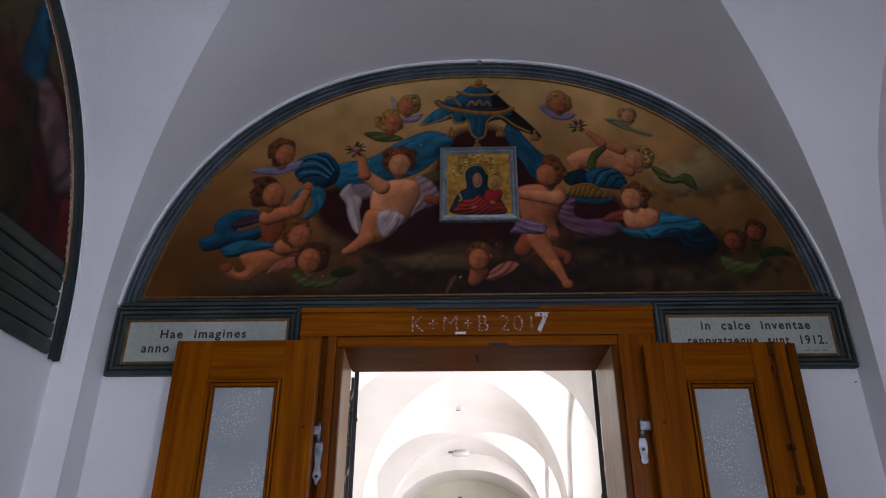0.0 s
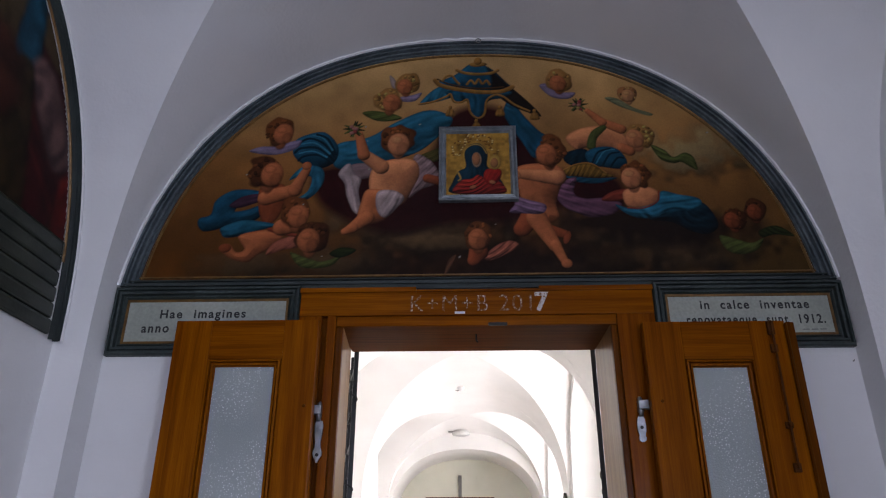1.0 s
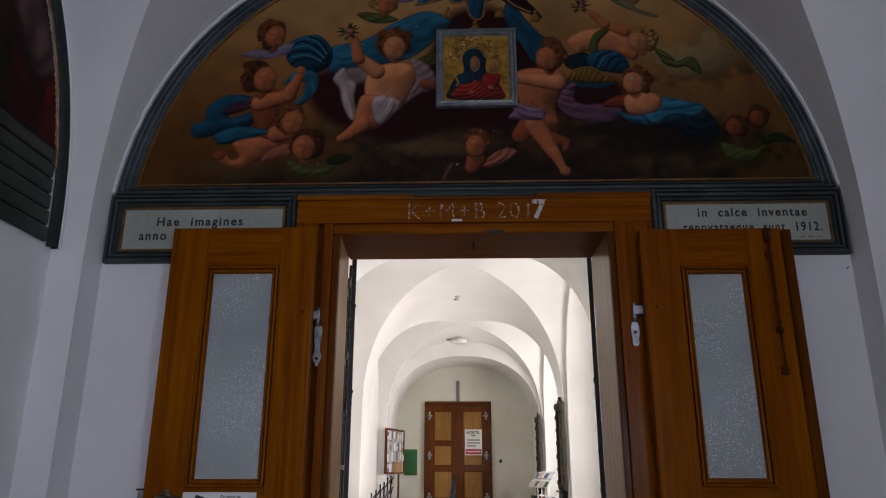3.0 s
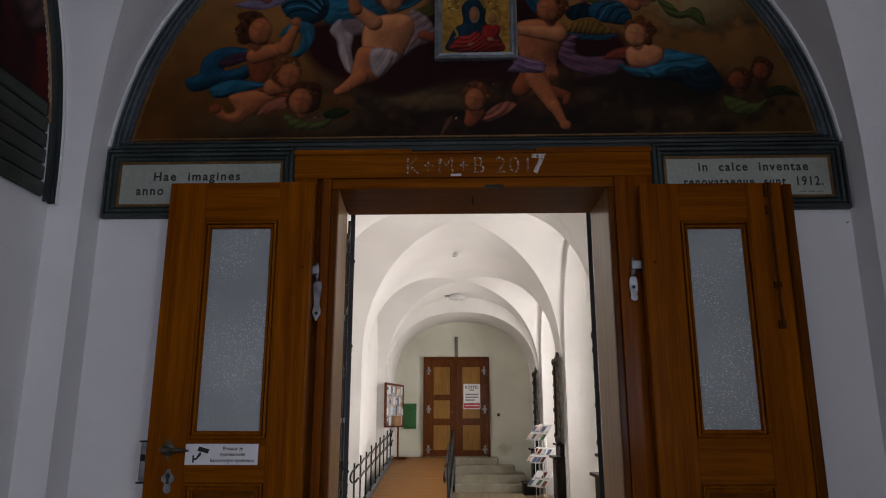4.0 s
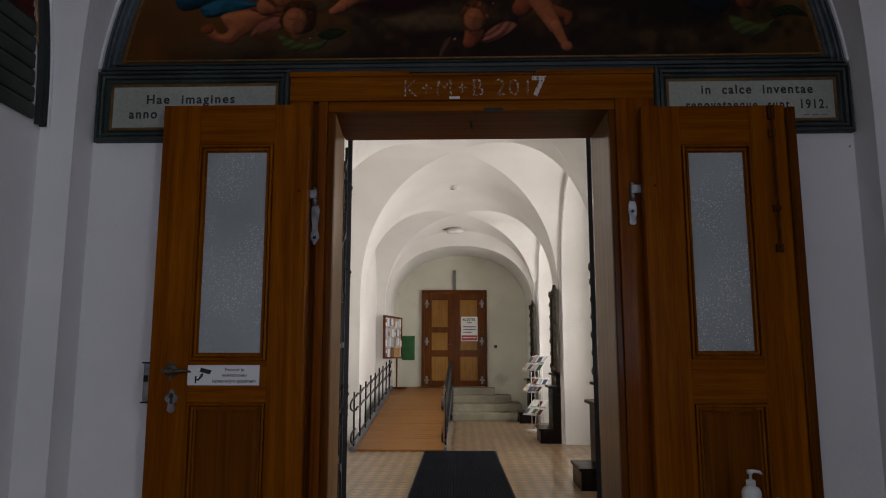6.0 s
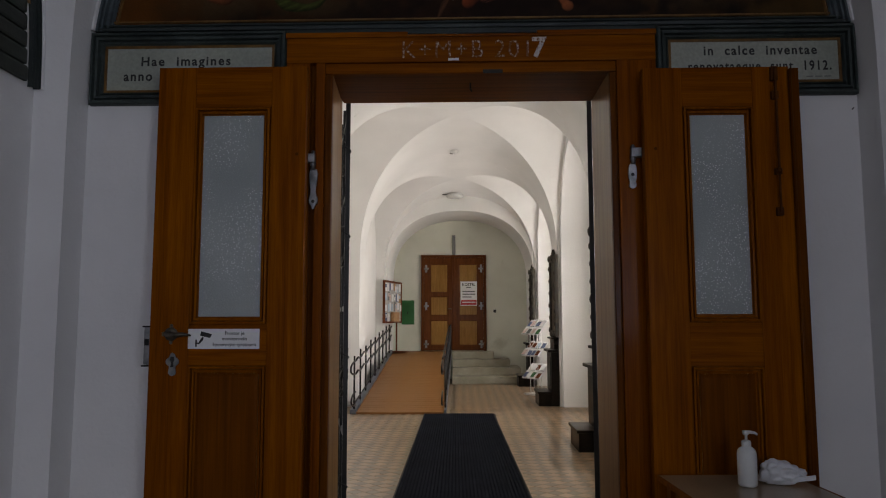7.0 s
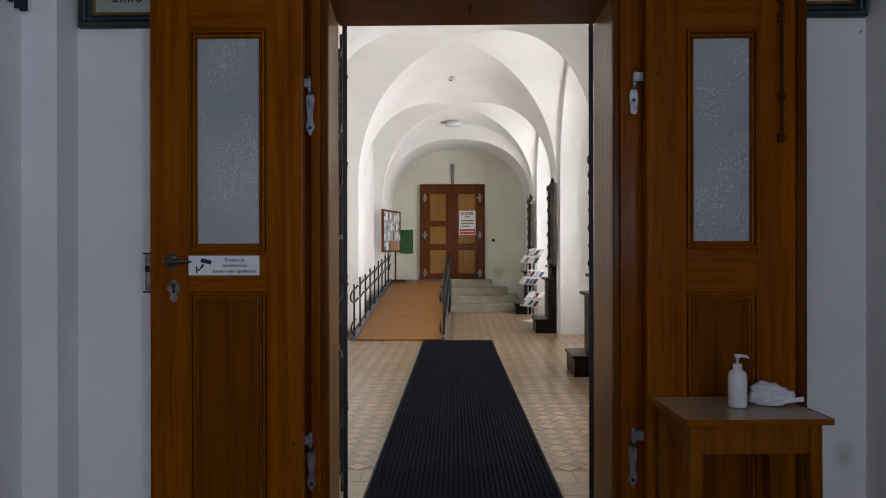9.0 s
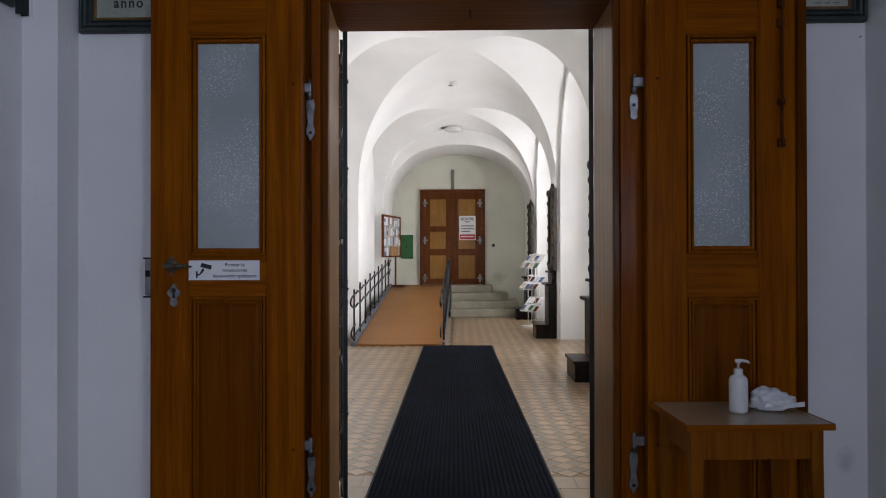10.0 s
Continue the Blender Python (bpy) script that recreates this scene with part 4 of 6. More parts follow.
        self.oval(x + (fx - 0.12) * r, z + (fz + 0.3) * r, r * 0.28, r * 0.2, 0, tuple(min(0.8, 1.2 * s) for s in skin), 0.9, 0.2)

    def tassel(self, x, z):
        self.oval(x, z + 0.012, 0.009, 0.011, 0, GILT, 0.2, 0.8)
        self.shape(((x - 0.012, z), (x + 0.012, z), (x + 0.024, z - 0.035), (x, z - 0.042), (x - 0.024, z - 0.035)), GILT, folds=(90, 0.011, 0.35))

    def posy(self, x, z, r):
        rng = random.Random(int(1000 * abs(x)))
        for k in range(16):
            a = rng.uniform(0, 6.283)
            self.limb(x + 0.4 * r * math.cos(a), z + 0.4 * r * math.sin(a), x + 1.5 * r * math.cos(a), z + 1.3 * r * math.sin(a), 0.25 * r, 0.06 * r, LEAF if k % 2 else LEAF_D, 0.004)
        for k in range(9):
            a, q = rng.uniform(0, 6.283), r * rng.uniform(0, 0.8)
            self.oval(x + q * math.cos(a), z + q * math.sin(a), 0.32 * r, 0.28 * r, 0, rng.choice(((0.42, 0.10, 0.10), (0.5, 0.25, 0.22), (0.5, 0.36, 0.14))), 0.4, 0.7)

    def mesh(self, name, inside, place, mat):
        keep = inside(self.u, self.v)
        index = -np.ones(keep.shape, int)
        index[keep] = np.arange(keep.sum())
        us, vs, cs = self.u[keep], self.v[keep], np.clip(0.4 * (np.maximum(self.c[keep], 0) / 0.4) ** 1.35 * self.depth, 0.001, 0.9)
        verts = [place(a, b) for a, b in zip(us, vs)]
        q = np.stack([index[:-1, :-1], index[1:, :-1], index[1:, 1:], index[:-1, 1:]], -1).reshape(-1, 4)
        q = q[(q >= 0).all(1)]
        me = bpy.data.meshes.new(name)
        me.from_pydata(verts, [], q.tolist())
        att = me.color_attributes.new("paint", "FLOAT_COLOR", "POINT")
        att.data.foreach_set("color", np.concatenate([cs, np.ones((len(cs), 1))], 1).ravel().astype(np.float32))
        me.materials.append(mat)
        return me


def oil_paint(name):
    m, t, b = material(name, 0.6)
    b.inputs["Specular IOR Level"].default_value = 0.12
    a = t.nodes.new("ShaderNodeVertexColor")
    a.layer_name = "paint"
    n = node(t, "ShaderNodeTexNoise", Scale=140.0, Detail=3.0)
    big = node(t, "ShaderNodeTexNoise", Scale=5.0, Detail=5.0)
    p = coords(t)
    t.links.new(p, n.inputs["Vector"])
    t.links.new(p, big.inputs["Vector"])
    c = mix(t, 1.0, a.outputs[0], ramp(t, n.outputs["Fac"], [(0.3, (0.86, 0.86, 0.86)), (0.65, (1.05, 1.04, 1.03))]), "MULTIPLY")
    c = mix(t, 1.0, c, ramp(t, big.outputs["Fac"], [(0.3, (0.85, 0.85, 0.85)), (0.65, (1.05, 1.05, 1.05))]), "MULTIPLY")
    t.links.new(c, b.inputs["Base Color"])
    bump(t, b, n.outputs["Fac"], 0.2, 0.0006)
    return m


OIL = oil_paint("oil paint")
FLESH, FLESH_D, PINK, FLESH_P = (0.62, 0.25, 0.11), (0.42, 0.135, 0.055), (0.76, 0.36, 0.18), (0.72, 0.40, 0.20)
HAIR_M, BLOND, AUBURN, GINGER = (0.17, 0.065, 0.022), (0.52, 0.30, 0.10), (0.28, 0.11, 0.035), (0.50, 0.25, 0.10)
BLUE, BLUE_L, BLUE_D, BLUE_H = (0.028, 0.15, 0.22), (0.05, 0.235, 0.32), (0.013, 0.052, 0.075), (0.08, 0.31, 0.41)
WINE, LILAC, PALE = (0.085, 0.012, 0.010), (0.40, 0.33, 0.46), (0.60, 0.48, 0.46)
MAUVE, PLUM, VIOLET, VIOLET_L = (0.42, 0.30, 0.30), (0.15, 0.07, 0.11), (0.27, 0.14, 0.20), (0.38, 0.25, 0.36)
LEAF, LEAF_D, OLIVE, OLIVE_G, SEA = (0.17, 0.20, 0.06), (0.05, 0.07, 0.02), (0.17, 0.15, 0.04), (0.32, 0.19, 0.04), (0.34, 0.36, 0.22)
RUST, RUST_L, TAN, GILT, GILT_D, TENT_D = (0.36, 0.09, 0.05), (0.50, 0.20, 0.13), (0.26, 0.13, 0.07), (0.46, 0.26, 0.07), (0.16, 0.08, 0.02), (0.03, 0.018, 0.014)

P = Painter(-1.47, 1.63, 2.49, 3.80, 0.0032)
h = np.clip((P.v - 2.5) / 1.25, 0, 1)
side = np.clip((P.u + 1.4) / 3.0, 0, 1)
tone = (1 + 0.30 * P.n[0] + 0.2 * P.n[1] + 0.08 * P.n[2])[..., None]
lo, mid, hi = np.array((0.095, 0.038, 0.010)), np.array((0.52, 0.27, 0.09)), np.array((0.88, 0.60, 0.29))
k = np.clip(h * 2, 0, 1)[..., None]
k2 = np.clip(h * 2 - 1, 0, 1)[..., None]
P.c = (lo * (1 - k) + mid * k) * (1 - k2) + hi * k2
warm = (np.clip(1 - side * 2.6, 0, 1) * np.clip(1 - h * 1.6, 0, 1))[..., None]
P.c = (P.c * (1 - 0.7 * warm) + 0.7 * warm * np.array((0.36, 0.150, 0.022)))
green = (np.clip(side * 2.6 - 1.6, 0, 1) * np.clip(1 - h * 1.4, 0, 1))[..., None]
P.c = (P.c * (1 - 0.6 * green) + 0.6 * green * np.array((0.22, 0.15, 0.045))) * tone
# clouds at the foot
for x, z, a, b in ((-0.2, 2.72, 0.25, 0.09), (0.0, 2.78, 0.2, 0.07), (-0.55, 2.6, 0.3, 0.07), (0.72, 2.72, 0.3, 0.08), (1.0, 2.62, 0.3, 0.07), (0.5, 2.58, 0.3, 0.05), (-0.9, 2.6, 0.2, 0.06), (-0.35, 2.80, 0.2, 0.08), (1.15, 3.15, 0.25, 0.12)):
    P.oval(x, z, a, b, 0, (0.17, 0.105, 0.05) if z < 3 else (0.46, 0.34, 0.18), 0.9, 0.9, 0.7)
P.oval(0.25, 2.62, 0.5, 0.12, 0, (0.055, 0.024, 0.010), 1.2, 0.2, 0.6)
P.oval(0.8, 2.78, 0.55, 0.10, -6, (0.055, 0.028, 0.016), 1.0, 0.3, 0.6)
P.oval(0.0, 2.70, 0.22, 0.05, 0, (0.20, 0.13, 0.065), 1.0, 0.8, 0.7)
# wine-dark inside of the tent
P.shape(((-0.000, 3.390), (0.195, 3.428), (0.383, 3.306), (0.436, 3.083), (0.748, 3.029), (0.781, 2.865), (0.512, 2.865), (0.303, 2.804), (-0.005, 2.790), (-0.262, 2.744), (-0.498, 2.821), (-0.637, 2.942), (-0.616, 3.094), (-0.271, 3.101), (-0.110, 3.159)), WINE, soft=0.05, shade=0.1)
# blue hangings
P.shape(((-0.111, 3.413), (-0.264, 3.351), (-0.399, 3.263), (-0.549, 3.228), (-0.571, 3.146), (-0.540, 3.089), (-0.405, 3.092), (-0.272, 3.132), (-0.159, 3.176), (-0.070, 3.254), (0.005, 3.357)), BLUE_L, shade=0.5, folds=(24, 0.035, 0.30))
P.shape(((0.286, 3.462), (0.358, 3.356), (0.427, 3.272), (0.513, 3.219), (0.440, 3.145), (0.381, 3.134), (0.337, 3.211), (0.284, 3.303), (0.250, 3.393)), BLUE, shade=0.6, folds=(-55, 0.03, 0.35))
P.shape(((0.197, 3.646), (0.297, 3.537), (0.390, 3.432), (0.433, 3.364), (0.373, 3.386), (0.293, 3.428), (0.226, 3.498)), TENT_D, shade=0.3)
# canopy
P.shape(((-0.162, 3.449), (-0.089, 3.536), (-0.013, 3.561), (0.009, 3.498), (-0.027, 3.475), (-0.106, 3.454)), BLUE_L, shade=0.5, folds=(60, 0.02, 0.25))
P.shape(((-0.016, 3.526), (0.283, 3.517), (0.253, 3.477), (0.180, 3.459), (0.161, 3.385), (0.124, 3.356), (0.089, 3.387), (0.073, 3.462), (0.034, 3.453), (0.004, 3.478)), BLUE, shade=0.6, folds=(90, 0.04, 0.3))
P.shape(((0.132, 3.694), (0.208, 3.645), (0.265, 3.573), (0.289, 3.531), (0.128, 3.512), (-0.033, 3.541), (-0.072, 3.577), (0.013, 3.620), (0.083, 3.682)), BLUE, shade=0.9, folds=(80, 0.05, 0.25))
P.shape(((0.180, 3.664), (0.265, 3.573), (0.291, 3.527), (0.204, 3.513), (0.195, 3.600)), TENT_D, soft=0.02, shade=0.2)
P.stroke(((-0.162, 3.449), (-0.098, 3.460), (-0.027, 3.492), (-0.007, 3.505), (0.009, 3.460), (0.048, 3.456), (0.076, 3.469), (0.089, 3.397), (0.124, 3.360), (0.158, 3.385), (0.171, 3.462), (0.212, 3.495), (0.253, 3.484), (0.307, 3.435), (0.377, 3.396)), 0.0054, GILT)
P.stroke(((-0.084, 3.591), (-0.061, 3.563), (0.001, 3.540), (0.128, 3.515), (0.240, 3.515), (0.300, 3.541)), 0.0120, GILT)
P.stroke(((-0.072, 3.598), (0.001, 3.561), (0.128, 3.536), (0.255, 3.542)), 0.0040, GILT_D)
P.stroke(((0.025, 3.651), (0.065, 3.632), (0.130, 3.623), (0.196, 3.628), (0.231, 3.645)), 0.0085, GILT)
P.stroke(((-0.047, 3.587), (-0.027, 3.614), (-0.001, 3.617), (0.019, 3.588), (0.036, 3.566)), 0.0062, GILT)
P.stroke(((0.075, 3.562), (0.095, 3.586), (0.115, 3.564), (0.133, 3.591), (0.152, 3.563), (0.172, 3.583), (0.188, 3.558)), 0.0061, GILT)
P.oval(0.132, 3.684, 0.0418, 0.0147, 0, GILT, 0.15, shade=0.8)
P.oval(0.132, 3.705, 0.0195, 0.0222, 0, GILT, 0.15, shade=0.8)
P.tassel(-0.008, 3.414)
P.tassel(0.118, 3.333)
P.tassel(0.234, 3.410)
P.tassel(0.401, 3.385)
# the gathered knots
P.shape(((-0.766, 3.192), (-0.755, 3.253), (-0.691, 3.287), (-0.619, 3.295), (-0.563, 3.242), (-0.543, 3.183), (-0.564, 3.121), (-0.632, 3.091), (-0.705, 3.115), (-0.749, 3.151)), BLUE, shade=1.0)
P.stroke(((-0.555, 3.152), (-0.618, 3.230), (-0.689, 3.261), (-0.742, 3.234)), 0.0064, BLUE_D)
P.stroke(((-0.556, 3.171), (-0.600, 3.256), (-0.655, 3.283)), 0.0059, BLUE_D)
P.stroke(((-0.560, 3.139), (-0.643, 3.205), (-0.726, 3.207), (-0.754, 3.183)), 0.0070, BLUE_D)
P.stroke(((-0.570, 3.124), (-0.641, 3.167), (-0.709, 3.162), (-0.734, 3.138)), 0.0064, BLUE_D)
P.stroke(((-0.574, 3.191), (-0.622, 3.256), (-0.673, 3.274)), 0.0047, BLUE_H)
P.stroke(((-0.586, 3.172), (-0.659, 3.231), (-0.725, 3.227)), 0.0053, BLUE_H)
P.stroke(((-0.599, 3.153), (-0.667, 3.187), (-0.732, 3.176)), 0.0044, BLUE_H)
P.shape(((-0.616, 3.091), (-0.603, 3.023), (-0.639, 2.957), (-0.686, 2.922), (-0.739, 2.920), (-0.677, 2.970), (-0.664, 3.043), (-0.721, 3.050), (-0.768, 3.030), (-0.740, 3.078), (-0.688, 3.111)), BLUE_L, shade=0.6, folds=(70, 0.025, 0.35))
# head with lilac wings
P.shape(((-0.979, 3.195), (-0.920, 3.219), (-0.851, 3.220), (-0.771, 3.247), (-0.727, 3.249), (-0.740, 3.214), (-0.780, 3.190), (-0.847, 3.172), (-0.916, 3.177)), LILAC, shade=0.5, folds=(15, 0.02, 0.25))
P.head(-0.840, 3.301, 0.0811, AUBURN, FLESH, 0.25, -0.15)
# bearer of the first knot
P.shape(((-1.173, 2.804), (-1.169, 2.836), (-1.119, 2.855), (-1.107, 2.923), (-1.054, 2.970), (-0.989, 2.986), (-0.899, 2.972), (-0.903, 2.930), (-0.980, 2.905), (-1.007, 2.870), (-0.950, 2.878), (-0.896, 2.897), (-0.878, 2.856), (-0.917, 2.818), (-0.994, 2.809), (-1.054, 2.787), (-1.105, 2.771), (-1.147, 2.771)), BLUE, shade=0.8, folds=(35, 0.03, 0.35))
P.shape(((-1.038, 2.900), (-0.984, 2.944), (-0.906, 2.960), (-0.876, 2.929), (-0.927, 2.907), (-0.991, 2.887)), PLUM, shade=0.4, folds=(25, 0.02, 0.3))
P.shape(((-0.901, 2.993), (-0.804, 3.012), (-0.767, 2.963), (-0.780, 2.900), (-0.807, 2.828), (-0.856, 2.797), (-0.896, 2.868)), FLESH_D, shade=0.6)
P.shape(((-1.060, 2.787), (-0.970, 2.823), (-0.877, 2.815), (-0.807, 2.796), (-0.885, 2.769), (-0.960, 2.745), (-1.032, 2.735), (-1.056, 2.755)), BLUE_L, shade=0.6, folds=(12, 0.022, 0.35))
P.limb(-0.869, 2.938, -0.734, 2.977, 0.0393, 0.0333, FLESH, 0.006, 0.7)
P.limb(-0.739, 2.977, -0.689, 3.086, 0.0332, 0.0196, FLESH, 0.006, 0.7)
P.oval(-0.691, 3.108, 0.0238, 0.0224, 0, FLESH, 0.15, shade=0.5)
P.head(-0.891, 3.076, 0.0904, HAIR_M, FLESH, 0.42, -0.12)
# reclining child below
P.shape(((-0.976, 2.742), (-0.885, 2.769), (-0.806, 2.767), (-0.771, 2.727), (-0.819, 2.683), (-0.881, 2.645), (-0.919, 2.612), (-0.987, 2.625), (-1.038, 2.659), (-1.055, 2.693), (-1.012, 2.703), (-0.976, 2.663), (-0.942, 2.679)), FLESH, shade=0.7)
P.oval(-1.031, 2.684, 0.0296, 0.0229, 0, FLESH_D, 0.15, shade=0.6)
P.shape(((-0.841, 2.647), (-0.806, 2.710), (-0.701, 2.748), (-0.658, 2.730), (-0.690, 2.686), (-0.766, 2.670)), RUST_L, shade=0.5, folds=(40, 0.014, 0.4))
P.stroke(((-0.838, 2.774), (-0.779, 2.755), (-0.674, 2.736)), 0.0087, RUST)
P.limb(-0.782, 2.784, -0.705, 2.794, 0.0408, 0.0349, FLESH, 0.006, 0.7)
P.head(-0.726, 2.858, 0.0824, AUBURN, FLESH, 0.2, -0.22)
# dark-haired head with green wings
P.shape(((-0.732, 2.659), (-0.666, 2.635), (-0.587, 2.612), (-0.508, 2.638), (-0.484, 2.662), (-0.531, 2.597), (-0.610, 2.579), (-0.687, 2.592)), LEAF, shade=0.6, folds=(20, 0.016, 0.4))
P.shape(((-0.554, 2.650), (-0.503, 2.679), (-0.433, 2.669), (-0.462, 2.642), (-0.512, 2.629)), LEAF_D, shade=0.5, folds=(10, 0.014, 0.3))
P.head(-0.638, 2.735, 0.0855, HAIR_M, FLESH, -0.18, -0.22)
# seated child in the middle
P.shape(((-0.482, 3.106), (-0.379, 3.116), (-0.285, 3.101), (-0.377, 3.042), (-0.457, 3.034)), MAUVE, shade=0.5, folds=(5, 0.02, 0.3))
P.shape(((-0.538, 3.058), (-0.509, 3.107), (-0.482, 3.112), (-0.458, 3.059), (-0.427, 3.028), (-0.437, 2.964), (-0.419, 2.860), (-0.453, 2.855), (-0.491, 2.935), (-0.506, 3.008)), PALE, shade=0.6, folds=(100, 0.022, 0.35))
P.shape(((-0.151, 3.154), (-0.083, 3.187), (-0.040, 3.205), (-0.048, 3.139), (-0.083, 3.118), (-0.123, 3.131)), OLIVE, shade=0.4, folds=(25, 0.012, 0.3))
P.shape(((-0.178, 3.158), (-0.105, 3.128), (-0.062, 3.065), (-0.040, 3.033), (-0.088, 2.992), (-0.149, 2.969), (-0.203, 2.926), (-0.189, 3.022)), MAUVE, shade=0.5, folds=(50, 0.018, 0.4))
P.limb(-0.115, 3.029, -0.046, 3.009, 0.0232, 0.0232, FLESH_D, 0.006, 0.7)
P.shape(((-0.368, 3.100), (-0.272, 3.138), (-0.175, 3.126), (-0.155, 3.051), (-0.186, 2.973), (-0.224, 2.900), (-0.292, 2.881), (-0.360, 2.903), (-0.391, 3.005)), PINK, shade=0.9)
P.limb(-0.336, 3.096, -0.422, 3.164, 0.0389, 0.0299, PINK, 0.006, 0.7)
P.limb(-0.422, 3.164, -0.449, 3.277, 0.0305, 0.0199, FLESH, 0.006, 0.7)
P.shape(((-0.395, 2.975), (-0.294, 2.958), (-0.273, 2.883), (-0.313, 2.814), (-0.380, 2.795), (-0.435, 2.817), (-0.424, 2.904)), FLESH, shade=0.9)
P.limb(-0.394, 2.827, -0.459, 2.774, 0.0370, 0.0256, FLESH, 0.006, 0.7)
P.limb(-0.454, 2.777, -0.492, 2.758, 0.0255, 0.0170, FLESH, 0.006, 0.7)
P.shape(((-0.344, 2.965), (-0.268, 2.966), (-0.222, 2.929), (-0.250, 2.883), (-0.300, 2.828), (-0.337, 2.844), (-0.355, 2.903)), PALE, shade=0.6, folds=(65, 0.022, 0.4))
P.head(-0.261, 3.246, 0.0858, AUBURN, PINK, 0.05, -0.32)
# roses
P.posy(-0.476, 3.311, 0.0354)
P.posy(0.616, 3.425, 0.0321)
# heads at the top
P.shape(((-0.441, 3.403), (-0.377, 3.414), (-0.279, 3.391), (-0.245, 3.367), (-0.305, 3.352), (-0.375, 3.358)), LEAF, shade=0.5, folds=(10, 0.014, 0.25))
P.shape(((-0.270, 3.489), (-0.197, 3.504), (-0.149, 3.517), (-0.179, 3.470), (-0.241, 3.465)), LILAC, shade=0.5, folds=(10, 0.012, 0.25))
P.shape(((-0.313, 3.627), (-0.284, 3.598), (-0.271, 3.541), (-0.300, 3.556)), PALE, shade=0.4)
P.head(-0.223, 3.575, 0.0651, BLOND, FLESH, -0.2, -0.3)
P.head(-0.317, 3.474, 0.0740, BLOND, FLESH, 0.25, -0.2)
P.shape(((0.433, 3.543), (0.470, 3.556), (0.520, 3.506), (0.606, 3.500), (0.572, 3.464), (0.490, 3.476)), LILAC, shade=0.5, folds=(-15, 0.014, 0.25))
P.head(0.533, 3.575, 0.0673, BLOND, FLESH, -0.12, -0.25)
P.shape(((0.747, 3.465), (0.807, 3.460), (0.883, 3.404), (0.966, 3.368), (0.946, 3.356), (0.868, 3.388), (0.803, 3.420)), SEA, shade=0.4, folds=(-20, 0.014, 0.25))
P.head(0.862, 3.482, 0.0497, GINGER, FLESH_P, 0.0, -0.12)
# stretched child with a green scarf
P.shape(((0.938, 3.191), (1.000, 3.161), (1.035, 3.123), (1.091, 3.146), (1.129, 3.120), (1.139, 3.053), (1.105, 3.069), (1.070, 3.094), (1.030, 3.089), (0.975, 3.112)), LEAF, shade=0.6, folds=(-30, 0.018, 0.35))
P.shape(((0.541, 3.234), (0.599, 3.284), (0.709, 3.304), (0.793, 3.278), (0.839, 3.213), (0.819, 3.147), (0.735, 3.165), (0.644, 3.183), (0.589, 3.169)), PINK, shade=0.8)
P.limb(0.809, 3.281, 0.722, 3.323, 0.0254, 0.0225, FLESH, 0.006, 0.7)
P.limb(0.722, 3.323, 0.657, 3.391, 0.0229, 0.0143, FLESH, 0.006, 0.7)
P.limb(0.803, 3.179, 0.838, 3.159, 0.0248, 0.0248, FLESH, 0.006, 0.7)
P.shape(((0.638, 3.184), (0.662, 3.266), (0.720, 3.306), (0.740, 3.290), (0.691, 3.233), (0.675, 3.173)), LEAF, shade=0.5, folds=(70, 0.014, 0.3))
P.head(0.894, 3.243, 0.0721, BLOND, PINK, -0.38, -0.22)
# second knot and the gilt wing
P.shape(((0.535, 3.155), (0.630, 3.174), (0.667, 3.092), (0.587, 3.076), (0.528, 3.108)), BLUE_D, shade=0.5, folds=(30, 0.02, 0.3))
P.shape(((0.628, 3.152), (0.697, 3.185), (0.776, 3.174), (0.819, 3.107), (0.793, 3.064), (0.713, 3.073), (0.648, 3.090)), BLUE, shade=0.9)
P.stroke(((0.658, 3.102), (0.689, 3.157), (0.744, 3.174)), 0.0052, BLUE_D)
P.stroke(((0.703, 3.082), (0.741, 3.143), (0.785, 3.154)), 0.0051, BLUE_D)
P.stroke(((0.675, 3.095), (0.716, 3.156), (0.765, 3.168)), 0.0037, BLUE_H)
P.stroke(((0.739, 3.075), (0.776, 3.123), (0.803, 3.123)), 0.0051, BLUE_D)
P.shape(((0.525, 3.032), (0.655, 3.016), (0.764, 3.016), (0.678, 2.988), (0.575, 2.997)), BLUE, shade=0.5, folds=(5, 0.012, 0.3))
P.shape(((0.522, 3.062), (0.583, 3.091), (0.651, 3.093), (0.710, 3.045), (0.755, 3.023), (0.655, 3.019), (0.577, 3.027), (0.535, 3.031)), OLIVE_G, shade=0.5, folds=(60, 0.014, 0.35))
P.stroke(((0.522, 3.062), (0.583, 3.091), (0.651, 3.093), (0.715, 3.042)), 0.0043, GILT)
# standing child with a mauve sash
P.shape(((0.478, 2.928), (0.523, 3.004), (0.576, 3.018), (0.559, 2.941), (0.606, 2.910), (0.696, 2.911), (0.773, 2.880), (0.729, 2.829), (0.636, 2.813), (0.561, 2.838), (0.512, 2.868)), VIOLET, shade=0.6, folds=(-20, 0.022, 0.4))
P.limb(0.383, 2.851, 0.316, 2.761, 0.0588, 0.0401, FLESH_D, 0.006, 0.7)
P.limb(0.403, 2.764, 0.502, 2.731, 0.0314, 0.0210, FLESH_D, 0.006, 0.7)
P.oval(0.513, 2.714, 0.0161, 0.0341, -20, FLESH_D, 0.15, shade=0.5)
